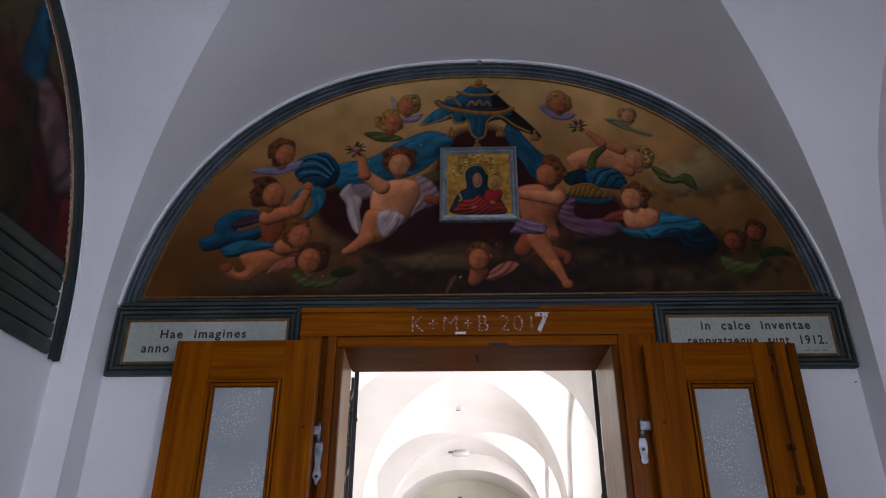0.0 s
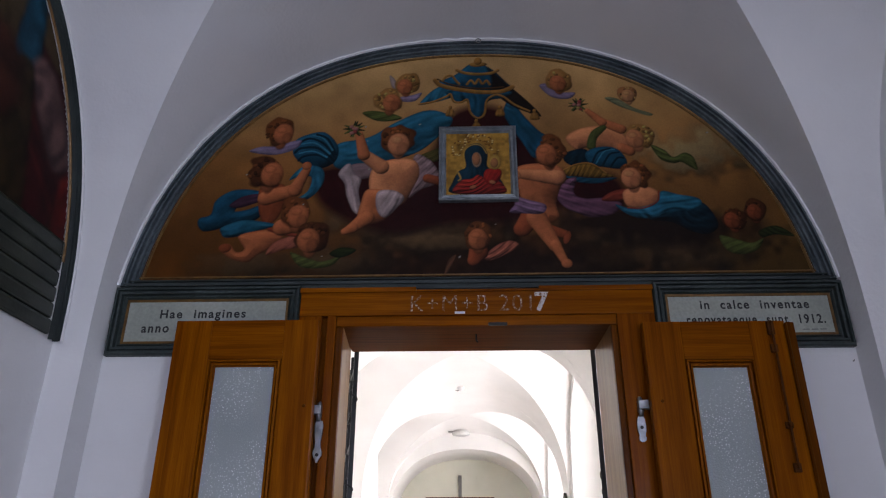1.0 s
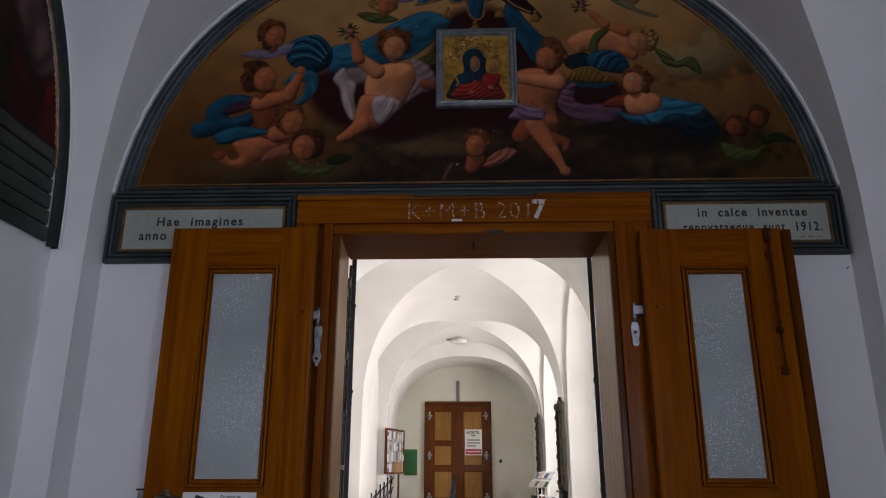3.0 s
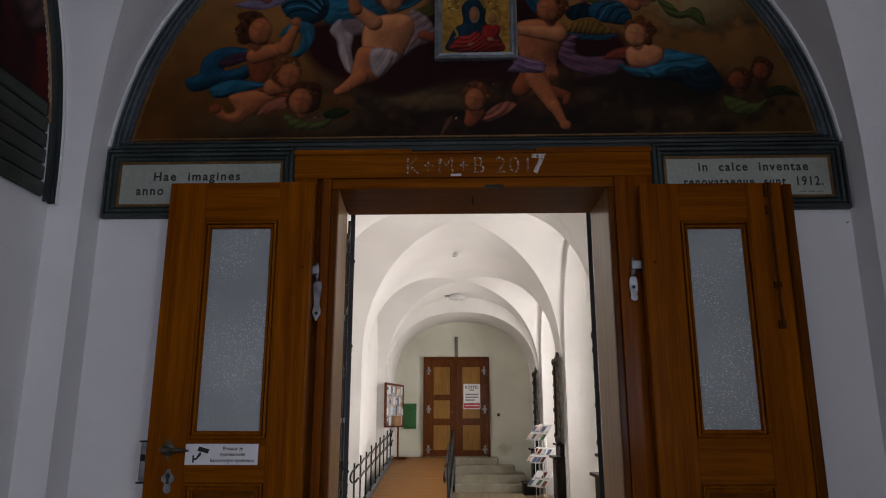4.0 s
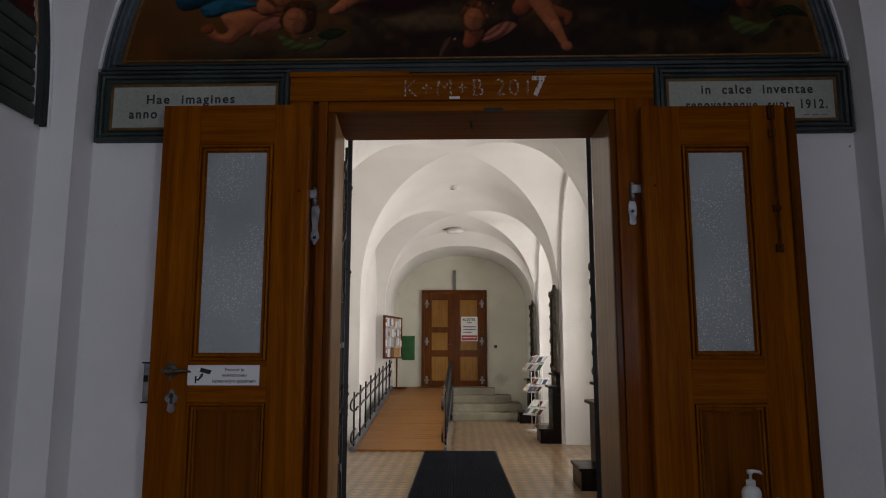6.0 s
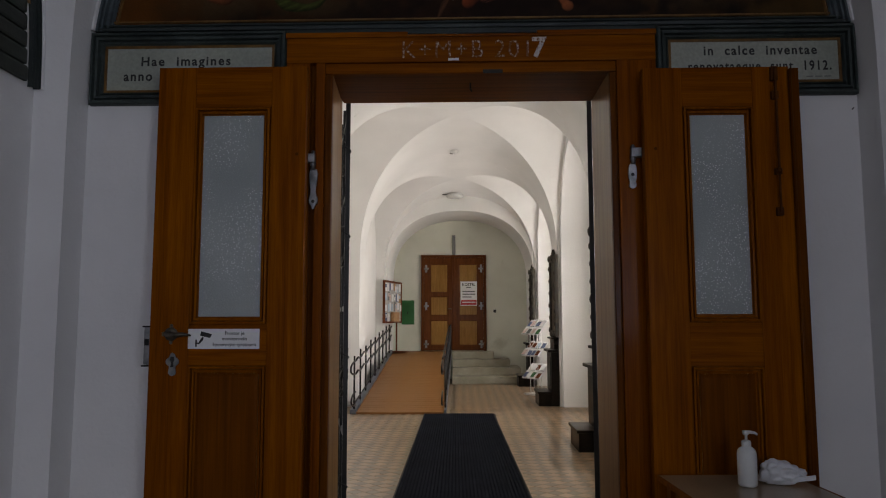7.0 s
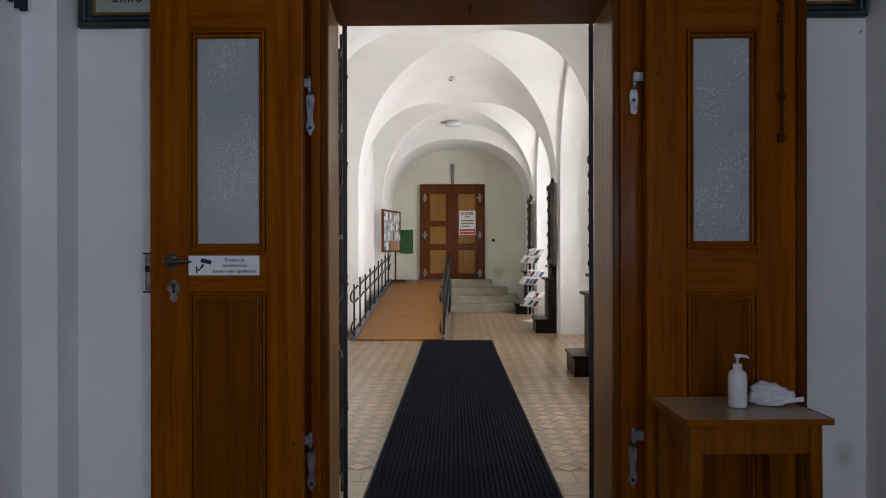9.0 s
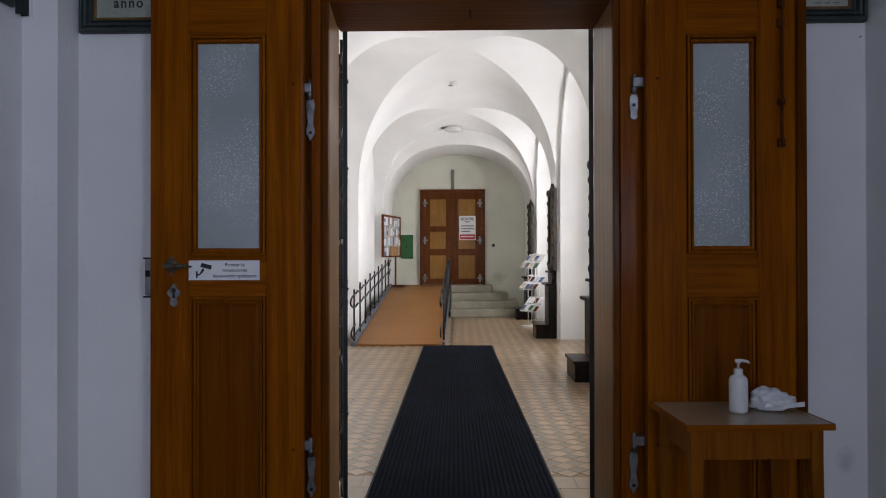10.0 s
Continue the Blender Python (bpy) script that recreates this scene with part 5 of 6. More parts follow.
P.shape(((0.301, 3.080), (0.384, 3.100), (0.490, 3.088), (0.528, 3.031), (0.500, 2.972), (0.475, 2.884), (0.483, 2.814), (0.425, 2.787), (0.370, 2.863), (0.323, 2.902), (0.303, 2.962), (0.298, 3.025)), FLESH, shade=0.9)
P.limb(0.381, 2.816, 0.457, 2.674, 0.0478, 0.0292, FLESH, 0.006, 0.7)
P.limb(0.458, 2.679, 0.492, 2.605, 0.0256, 0.0179, FLESH, 0.006, 0.7)
P.oval(0.503, 2.588, 0.0248, 0.0219, -10, FLESH, 0.15, shade=0.6)
P.limb(0.488, 3.023, 0.315, 3.046, 0.0412, 0.0247, PINK, 0.006, 0.7)
P.oval(0.299, 3.037, 0.0199, 0.0249, 0, PINK, 0.15, shade=0.5)
P.shape(((0.293, 2.923), (0.360, 2.904), (0.428, 2.879), (0.410, 2.836), (0.330, 2.837), (0.261, 2.845), (0.284, 2.882)), VIOLET_L, shade=0.6, folds=(-15, 0.018, 0.4))
P.head(0.469, 3.166, 0.0822, AUBURN, FLESH, -0.3, -0.2)
# shape in the blue cloak
P.shape(((0.682, 2.899), (0.725, 2.940), (0.804, 2.956), (0.822, 2.905), (0.759, 2.892)), RUST, shade=0.6, folds=(30, 0.012, 0.4))
P.shape(((0.883, 2.802), (1.022, 2.854), (1.128, 2.883), (1.180, 2.813), (1.185, 2.753), (1.127, 2.721), (1.056, 2.742), (0.986, 2.783)), BLUE_D, shade=0.7, folds=(-35, 0.03, 0.35))
P.shape(((0.788, 2.947), (0.884, 2.969), (0.946, 2.934), (0.925, 2.873), (0.844, 2.855), (0.790, 2.876)), PINK, shade=0.7)
P.shape(((0.742, 2.878), (0.818, 2.855), (0.924, 2.885), (0.958, 2.943), (1.032, 2.924), (1.119, 2.904), (1.128, 2.869), (1.071, 2.841), (0.967, 2.823), (0.863, 2.803), (0.790, 2.827)), BLUE_L, shade=0.7, folds=(8, 0.026, 0.4))
P.stroke(((0.945, 2.943), (0.935, 2.891), (0.870, 2.857), (0.798, 2.859)), 0.0035, RUST)
P.head(0.844, 3.030, 0.0773, AUBURN, PINK, -0.2, -0.2)
# pair of heads at the edge
P.shape(((1.186, 2.714), (1.248, 2.699), (1.317, 2.676), (1.376, 2.696), (1.337, 2.640), (1.258, 2.622), (1.202, 2.650)), LEAF, shade=0.6, folds=(25, 0.016, 0.4))
P.shape(((1.363, 2.735), (1.445, 2.759), (1.513, 2.707), (1.429, 2.715), (1.372, 2.702)), LEAF_D, shade=0.4, folds=(-15, 0.014, 0.4))
P.head(1.364, 2.840, 0.0536, HAIR_M, FLESH_D, -0.1, -0.2)
P.head(1.265, 2.797, 0.0585, HAIR_M, FLESH_D, -0.2, -0.15)
# head at the foot
P.shape(((0.139, 2.622), (0.196, 2.679), (0.260, 2.703), (0.297, 2.677), (0.232, 2.634), (0.168, 2.608)), RUST_L, shade=0.5, folds=(35, 0.013, 0.4))
P.shape(((-0.040, 2.528), (-0.019, 2.609), (0.016, 2.636), (-0.002, 2.584)), TAN, shade=0.4, folds=(70, 0.012, 0.3))
P.limb(0.114, 2.647, 0.093, 2.609, 0.0446, 0.0288, FLESH_D, 0.006, 0.7)
P.head(0.117, 2.731, 0.0721, AUBURN, FLESH, -0.05, -0.25)
# worn flecks of lost paint
rng = random.Random(4)
for k in range(12):
    P.oval(rng.uniform(-1.2, 1.4), rng.uniform(2.55, 3.4), rng.uniform(0.003, 0.008), rng.uniform(0.002, 0.005), rng.uniform(0, 90), (0.5, 0.47, 0.42), 0.8, 0.0)

FA, FB, FCX, FCZ = 1.569, 1.617, 0.087, 2.2     # outer edge of the lunette's frame


def arc(a, b, z0, n=72):
    """Points of the lunette's arch from its left foot to its right foot, from the height z0 up."""
    u0 = max(0.0, 1 - ((z0 - FCZ) / b) ** 2.25) ** (1 / 2.25) if z0 > FCZ else 1.0
    t0 = math.acos(min(1.0, u0))
    pts = []
    for k in range(n + 1):
        t = math.pi - t0 - (math.pi - 2 * t0) * k / n
        u = math.cos(t)
        pts.append((u * a, FCZ + b * arch(u)))
    pts[0] = (pts[0][0], z0)
    pts[-1] = (pts[-1][0], z0)
    return pts


def lunette_frame(parent, put, foot, paint, wide=1.0):
    """The arched moulding with its hollow and beads; put moves a flat outline to its wall."""
    prof = [(0.0, 0.0), (0.0, 0.026), (-0.006, 0.034), (-0.014, 0.034), (-0.016, 0.020), (-0.020, 0.020), (-0.023, 0.031), (-0.031, 0.031), (-0.034, 0.014), (-0.041, 0.012), (-0.046, 0.024), (-0.053, 0.024), (-0.056, 0.012), (-0.063, 0.014), (-0.070, 0.0)]
    prof = [(wide * s, f) for s, f in prof]
    fr = sweep(bmesh.new(), arc(FA, FB, foot), prof)
    ln = sweep(bmesh.new(), arc(FA - 0.071 * wide, FB - 0.071 * wide, 2.53), [(0.0, 0.006), (-0.004, 0.011), (-0.010, 0.011), (-0.014, 0.004)])
    ed = sweep(bmesh.new(), [(x + 0.004 * noise.noise(Vector((k * 0.37, 0, 1))), z + 0.005 * noise.noise(Vector((k * 0.37, 5, 1)))) for k, (x, z) in enumerate(arc(FA + 0.004, FB + 0.004, foot, 220))], [(0.014, 0.0), (0.010, 0.030), (0.003, 0.042), (-0.005, 0.041), (-0.008, 0.030)])
    for name, b, mat in (("frame", fr, paint), ("gilt_line", ln, GOLD), ("plaster_lip", ed, WHITE)):
        o = part(name, b, mat, parent, smooth=False)
        o.matrix_local = put


lun = thing("lunette_painting", "arched oil painting of floating shapes round a blue canopy", "painting")
AT = Matrix.Translation((FCX, WY - 0.001, 0))


def inside_arch(u, v):
    w = np.clip(np.abs(u - FCX) / (FA - 0.055), 0, 1)
    return (v < FCZ + (FB - 0.055) * (1 - w ** 2.25) ** (1 / 2.25)) & (np.abs(u - FCX) < FA - 0.055)


me = P.mesh("canvas", inside_arch, lambda a, b: (a, WY - 0.006, b), OIL)
cv = new("canvas", me)
cv.parent = lun
lunette_frame(lun, AT, 2.497, BLUEFRAME)
part("sill_moulding", sweep(bmesh.new(), [(-1.466, 2.500), (1.640, 2.500)], [(-0.006, -WY + 0.002), (-0.006, -WY + 0.03), (0.006, -WY + 0.034), (0.009, -WY + 0.016), (0.014, -WY + 0.016), (0.017, -WY + 0.026), (0.024, -WY + 0.024), (0.027, -WY + 0.010), (0.034, -WY)]), GREENDARK, lun)
part("gilt_line", sweep(bmesh.new(), [(-1.42, 2.536), (1.58, 2.536)], [(0.0, -WY + 0.006), (0.002, -WY + 0.011), (0.008, -WY + 0.011), (0.010, -WY + 0.004)]), GOLD, lun)
part("ring", tube(bmesh.new(), [(0.135 + 0.013 * math.cos(a), WY - 0.045, 3.803 + 0.013 * math.sin(a)) for a in np.linspace(0, 2 * math.pi, 13)], 0.003, 6), TIN, lun, "small iron hanging ring")

# framed devotional picture in its middle
MANTLE, VEIL, ICONFLESH = (0.02, 0.07, 0.10), (0.50, 0.36, 0.26), (0.50, 0.25, 0.12)
RED_I, RED_I2, GOLD_I = (0.36, 0.05, 0.035), (0.50, 0.05, 0.035), (0.62, 0.42, 0.12)
ic = thing("framed_icon", "small gold-ground picture in a silvered frame", "painting")
I = Painter(-0.050, 0.292, 2.908, 3.284, 0.0028)
I.depth = 0.42
I.c[:] = np.array((0.60, 0.37, 0.09)) * (1 + 0.5 * I.n[2] + 0.5 * I.n[3])[..., None]
rng = random.Random(3)
for q in range(70):
    a, r = rng.uniform(-0.3, 3.4), rng.uniform(0.065, 0.115)
    I.oval(0.113 + r * math.cos(a), 3.16 + 0.9 * r * math.sin(a), 0.006, 0.004, rng.uniform(0, 180), rng.choice(((0.8, 0.62, 0.3), (0.35, 0.18, 0.04))), 0.5, 0.6)
I.shape(((-0.001, 2.939), (-0.000, 2.993), (0.029, 3.053), (0.064, 3.080), (0.057, 3.161), (0.091, 3.201), (0.136, 3.200), (0.167, 3.148), (0.165, 3.080), (0.211, 3.033), (0.231, 2.934)), MANTLE, shade=0.6, folds=(75, 0.02, 0.2))
I.oval(0.115, 3.115, 0.0233, 0.0412, 0, VEIL, 0.15, shade=0.2)
I.oval(0.113, 3.119, 0.0181, 0.0349, 0, ICONFLESH, 0.15, shade=0.4)
I.shape(((0.012, 2.939), (0.039, 3.004), (0.092, 3.015), (0.119, 3.035), (0.160, 3.013), (0.223, 2.994), (0.238, 2.934)), RED_I, shade=0.7, folds=(20, 0.012, 0.6))
I.shape(((0.159, 3.062), (0.223, 3.063), (0.226, 3.018), (0.185, 2.976), (0.147, 3.013)), RED_I2, shade=0.5, folds=(60, 0.01, 0.4))
I.oval(0.200, 3.101, 0.0280, 0.0379, 0, GOLD_I, 0.15, shade=0.3)
I.oval(0.197, 3.098, 0.0178, 0.0252, 0, ICONFLESH, 0.15, shade=0.4)
I.oval(0.096, 2.970, 0.0178, 0.0092, 20, ICONFLESH, 0.15, shade=0.4)
I.oval(0.186, 2.994, 0.0151, 0.0092, -15, ICONFLESH, 0.15, shade=0.4)
I.stroke(((0.059, 3.083), (0.057, 3.158), (0.090, 3.195), (0.136, 3.193), (0.162, 3.149)), 0.0023, GOLD_I)
I.stroke(((0.029, 3.044), (0.039, 3.016), (0.029, 3.004)), 0.0042, GOLD_I)
me = I.mesh("image", lambda u, v: u > -9, lambda a, b: (a, WY - 0.022, b), OIL)
o = new("image", me)
o.parent = ic
part("frame", sweep(bmesh.new(), [(-0.062, 2.897), (0.304, 2.897), (0.304, 3.295), (-0.062, 3.295)], [(0.0, -WY + 0.006), (0.0, -WY + 0.034), (0.008, -WY + 0.04), (0.016, -WY + 0.03), (0.026, -WY + 0.034), (0.034, -WY + 0.022)], True), SILVER, ic)


# inscription boards
def inscription(x0, x1, z0, z1, words, label):
    b = thing("inscription_board", label, "sign", group="inscription boards")
    part("frame", sweep(bmesh.new(), [(x0, z0), (x1, z0), (x1, z1), (x0, z1)], [(0.0, -WY), (0.0, -WY + 0.026), (0.006, -WY + 0.036), (0.014, -WY + 0.036), (0.017, -WY + 0.022), (0.022, -WY + 0.022), (0.025, -WY + 0.034), (0.033, -WY + 0.032), (0.036, -WY + 0.014), (0.043, -WY + 0.014), (0.047, -WY + 0.022), (0.054, -WY + 0.010)], True), BLUEDARK, b)
    part("gilt_line", sweep(bmesh.new(), [(x0 + 0.054, z0 + 0.054), (x1 - 0.054, z0 + 0.054), (x1 - 0.054, z1 - 0.054), (x0 + 0.054, z1 - 0.054)], [(0.0, -WY + 0.008), (0.0, -WY + 0.012), (0.010, -WY + 0.012), (0.012, -WY + 0.006)], True), GOLD, b)
    bd = part("board", bbox(x0 + 0.05, x1 - 0.05, WY - 0.009, WY - 0.001, z0 + 0.05, z1 - 0.05), INSCR, b, "grey-green lettered board")
    for text, x, z, size, wide in words:
        text_mesh("line", text, size, LETTER, bd, pose(x, WY - 0.0095, z, 90, 0, 0), "LEFT", 0.0004, 0.0013, 1.25, wide)
    return bd


inscription(-1.480, -0.660, 2.183, 2.490, (("Hae  imagines", -1.275, 2.368, 0.054, 0.375), ("anno", -1.345, 2.305, 0.056, 0.12)), "grey-green Latin inscription board in a blue-grey frame")
rb = inscription(0.854, 1.656, 2.198, 2.490, (("in  calce  inventae", 1.050, 2.386, 0.054, 0.455), ("renovataeque  sunt  1912.", 0.985, 2.320, 0.054, 0.575)), "grey-green Latin inscription board with the year 1912")
for k in range(3):
    part("small_mark", bbox(1.46 + k * 0.036, 1.487 + k * 0.036, WY - 0.0102, WY - 0.0092, 2.274, 2.278), GREYTEXT, rb)
part("trim", bbox(-0.672, 0.866, WY - 0.02, WY - 0.001, 2.474, 2.494), GREENDARK, lun, "dark strip under the painting")

# lunette on the side wall
side_l = thing("side_lunette_painting", "dark red and brown arched painting above painted green steps", "painting")
Q = Painter(-1.52, 1.52, 2.60, 3.78, 0.009)
Q.c[:] = np.array((0.10, 0.06, 0.028)) * (1 + 0.8 * Q.n[0] + 0.4 * Q.n[1])[..., None]
Q.oval(1.05, 3.35, 0.5, 0.35, 0, (0.17, 0.12, 0.06), 0.8, 0.3, 0.5)
for k in range(9):
    Q.limb(0.95 + 0.02 * k, 3.25 - 0.06 * k, 1.35 - 0.01 * k, 3.1 - 0.06 * k, 0.06, 0.08, (0.16, 0.02, 0.02) if k % 2 else (0.10, 0.012, 0.016), 0.03, 0.5, 0.35)
Q.limb(1.40, 2.90, 1.43, 2.66, 0.05, 0.08, (0.24, 0.02, 0.016), 0.03, 0.5, 0.3)
Q.limb(0.95, 3.45, 0.98, 3.15, 0.06, 0.09, BLUE, 0.03, 0.5, 0.3)
Q.limb(1.10, 3.15, 1.30, 2.95, 0.09, 0.11, (0.26, 0.16, 0.15), 0.04, 0.5, 0.4)
Q.limb(0.98, 3.1, 1.06, 2.66, 0.07, 0.10, (0.09, 0.06, 0.025), 0.03, 0.5, 0.3)
Q.limb(-1.2, 2.8, 0.8, 3.0, 0.1, 0.2, (0.14, 0.05, 0.03), 0.06, 0.5, 0.4)
SIDE = pose(LX + 0.001, NCY, 0, 0, 0, 90)


def inside_side(u, v):
    w = np.clip(np.abs(u) / (FA - 0.055), 0, 1)
    return v < FCZ + (FB - 0.055) * (1 - w ** 2.25) ** (1 / 2.25)


me = Q.mesh("canvas", inside_side, lambda a, b: (a, -0.006, b), OIL)
o = new("canvas", me)
o.parent = side_l
o.matrix_local = SIDE
lunette_frame(side_l, SIDE, 2.205, GREENDARK, 0.5)
for k in range(6):
    z0 = 2.215 + k * 0.066
    w = FA - 0.06 - 0.006 * k
    o = part("step_band", bbox(-w, w, -0.020 + 0.002 * k, -0.001, z0, z0 + 0.062, bevel=0.012), GREENBAND, side_l, "dark green moulded band")
    o.matrix_local = SIDE

# ---- table with its things ----
tb = thing("side_table", "small pine side table with a brown laminate top", "table", (1.022, 2.462, 0.0), 3.0)
part("tabletop", bbox(-0.24, 0.24, -0.18, 0.18, 0.714, 0.732, bevel=0.003), TABLE_TOP, tb, "glossy brown laminate top")
bm = bmesh.new()
for a in ((-0.243, 0.243, -0.186, -0.18), (-0.243, 0.243, 0.18, 0.186), (-0.246, -0.24, -0.18, 0.18), (0.24, 0.246, -0.18, 0.18)):
    box(bm, *a, 0.713, 0.7325)
part("edge_band", bm, PINE_X, tb)
for x0, x1, y0, y1 in ((-0.18, 0.18, -0.152, -0.136), (-0.18, 0.18, 0.136, 0.152), (-0.202, -0.186, -0.13, 0.13), (0.186, 0.202, -0.13, 0.13)):
    part("apron", bbox(x0, x1, y0, y1, 0.611, 0.713, bevel=0.002), PINE_T, tb)
for sx in (-1, 1):
    for sy in (-1, 1):
        bm = bmesh.new()
        top = [(sx * 0.178, sy * 0.118), (sx * 0.218, sy * 0.118), (sx * 0.218, sy * 0.158), (sx * 0.178, sy * 0.158)]
        bot = [(sx * 0.202, sy * 0.142), (sx * 0.224, sy * 0.142), (sx * 0.224, sy * 0.164), (sx * 0.202, sy * 0.164)]
        r0 = [bm.verts.new((x, y, 0.0)) for x, y in bot]
        r1 = [bm.verts.new((x, y, 0.60)) for x, y in top]
        r2 = [bm.verts.new((x, y, 0.713)) for x, y in top]
        bm.faces.new(r0)
        bm.faces.new(r2)
        for a, b in ((r0, r1), (r1, r2)):
            for k in range(4):
                bm.faces.new((a[k], a[(k + 1) % 4], b[(k + 1) % 4], b[k]))
        part("leg", bm, PINE_T, tb)

bo = thing("pump_bottle", "white plastic pump bottle of hand sanitiser on the table", "bottle", (1.03, 2.465, 0.7325), 0)
part("bottle_body", lathe(bmesh.new(), [(0.030, 0.0), (0.0345, 0.004), (0.036, 0.012), (0.036, 0.118), (0.034, 0.130), (0.027, 0.140), (0.017, 0.146), (0.0155, 0.15)], sides=28), PLASTIC, bo, smooth=True)
part("collar", lathe(bmesh.new(), [(0.0165, 0.148), (0.0175, 0.15), (0.0175, 0.165), (0.015, 0.168), (0.008, 0.170)], sides=24), PLASTIC, bo, smooth=True)
pump = part("pump", lathe(bmesh.new(), [(0.005, 0.168), (0.005, 0.188), (0.010, 0.190), (0.011, 0.200), (0.006, 0.204)], sides=16), PLASTIC, bo, smooth=True)
part("spout", tube(bmesh.new(), [(-0.012, 0, 0.199), (0.012, -0.002, 0.200), (0.034, -0.004, 0.197), (0.042, -0.005, 0.190)], [0.007, 0.0065, 0.005, 0.004], 10), PLASTIC, pump, smooth=True)

bo.scale = (0.88, 0.88, 0.90)

cl = thing("crumpled_cloth", "crumpled white cleaning cloth on the table", "cloth", (1.163, 2.505, 0.7325), -8)
bm = bmesh.new()
bmesh.ops.create_icosphere(bm, subdivisions=5, radius=1.0)
for v in bm.verts:
    d = v.co.normalized()
    q = Vector((d.x * 1.2 + 3.1, d.y * 1.2, d.z * 1.6))
    crease = abs(noise.noise(q * 1.3)) * 1.4 + 0.35 * abs(noise.noise(q * 2.2 + Vector((4, 1, 7))))
    r = 0.88 + 0.30 * crease
    z = (0.042 + 0.016 * d.x * -1) * max(-0.75, d.z * r) + 0.034
    v.co = Vector((0.076 * d.x * r, 0.052 * d.y * r, max(0.0015, z)))
part("cloth_body", bm, CLOTH, cl, smooth=True)
bm = bmesh.new()
tabp = [(0.02, -0.044, 0.020), (0.06, -0.042, 0.026), (0.098, -0.036, 0.030)]
va = [bm.verts.new((x, y, z + dz)) for x, y, z in tabp for dz in (-0.008, 0.008)]
vb = [bm.verts.new((x, y + 0.003, z + dz)) for x, y, z in tabp for dz in (-0.008, 0.008)]
for s in (va, vb):
    bm.faces.new((s[0], s[1], s[3], s[2]))
    bm.faces.new((s[2], s[3], s[5], s[4]))
for a, b in ((0, 2), (2, 4), (4, 5), (5, 3), (3, 1), (1, 0)):
    bm.faces.new((va[a], va[b], vb[b], vb[a]))
part("loop", bm, CLOTH, cl)


# ---- iron gate leaves folded into the corridor ----
def gate(x, y, turn, flip, label):
    g = thing("iron_gate", label, "gate", (x, y, 0), turn, "gate leaves")
    for s in (0.0, 0.27, 0.54):
        part("bar", bbox(-0.011, 0.011, s - 0.011, s + 0.011, 0.03, 2.40, bevel=0.002), IRON, g)
    for z in (0.12, 0.75, 1.35, 1.9, 2.28):
        part("crossbar", bbox(-0.007, 0.007, 0.011, 0.529, z - 0.012, z + 0.012), IRON, g)
    for z in (0.45, 0.98, 1.08, 1.62, 2.08):
        for c in (0.135, 0.405):
            pts = []
            for k in range(19):
                a = k / 18 * 3.4 * math.pi
                r = 0.085 * (1 - 0.75 * k / 18)
                pts.append((flip * 0.016 * math.sin(a) * (flip > 0), c + r * math.cos(a), z + r * math.sin(a)))
            part("scroll", tube(bmesh.new(), pts, 0.006, 6), IRON, g, smooth=True)
    for z in (0.5, 1.1, 1.68, 2.1) if flip > 0 else ():
        pts = [(flip * 0.026 * math.sin(q) - flip * 0.012, 0.0 + 0.02 * math.cos(q), z + 0.035 * q / math.pi) for q in np.linspace(0, 2 * math.pi, 12)]
        part("collar", tube(bmesh.new(), pts, 0.004, 6), IRON, g, smooth=True)
    return g


gate(-0.497, 3.36, 12.5, 1, "black wrought iron gate leaf folded back with scrolls")
gate(0.684, 3.36, -12.5, -1, "black wrought iron gate leaf folded back")

# ---- end door of the corridor ----
fd = thing("corridor_door", "brown double door with light oak panels", "door")
DX0, DX1, DZ0, DZ1, DY = -0.85, 0.58, 0.606, 2.70, FAR - 0.05
for a in ((DX0, DX0 + 0.06, DZ0, DZ1), (DX1 - 0.06, DX1, DZ0, DZ1), (DX0 + 0.06, DX1 - 0.06, DZ1 - 0.06, DZ1)):
    part("door_frame", bbox(a[0], a[1], DY - 0.03, FAR - 0.001, a[2], a[3], bevel=0.006), DOOR_BROWN, fd)
midx = (DX0 + DX1) / 2
for s, (a, b) in enumerate(((DX0 + 0.062, midx - 0.002), (midx + 0.002, DX1 - 0.062))):
    lf = part("leaf_frame", bbox(a, b, DY, FAR - 0.002, DZ0 + 0.01, DZ1 - 0.062, bevel=0.004), DOOR_BROWN, fd)
    x0, x1 = (a + 0.16, b - 0.14) if s == 0 else (a + 0.13, b - 0.15)
    for z0, z1 in ((0.74, 1.25), (1.39, 1.77), (1.89, 2.48)):
        part("oak_panel", bbox(x0, x1, DY - 0.010, DY - 0.001, z0, z1, bevel=0.004), OAK, lf, "light oak panel")
        bm = sweep(bmesh.new(), [(x0 - 0.018, z0 - 0.018), (x1 + 0.018, z0 - 0.018), (x1 + 0.018, z1 + 0.018), (x0 - 0.018, z1 + 0.018)], [(0.0, -DY), (0.0, -DY + 0.014), (0.018, -DY + 0.008)], True)
        part("panel_bead", bm, DOOR_BROWN, lf)
    hx = a + 0.05 if s == 0 else b - 0.05
    for z in (0.75, 1.58, 2.40):
        hg = part("hinge", bbox(hx - 0.022, hx + 0.022, DY - 0.022, DY - 0.001, z - 0.085, z + 0.085, bevel=0.005), TIN, lf, "pale metal hinge")
        part("hinge_arm", bbox(hx - 0.055, hx + 0.055, DY - 0.018, DY - 0.002, z - 0.018, z + 0.018, bevel=0.004), TIN, hg)
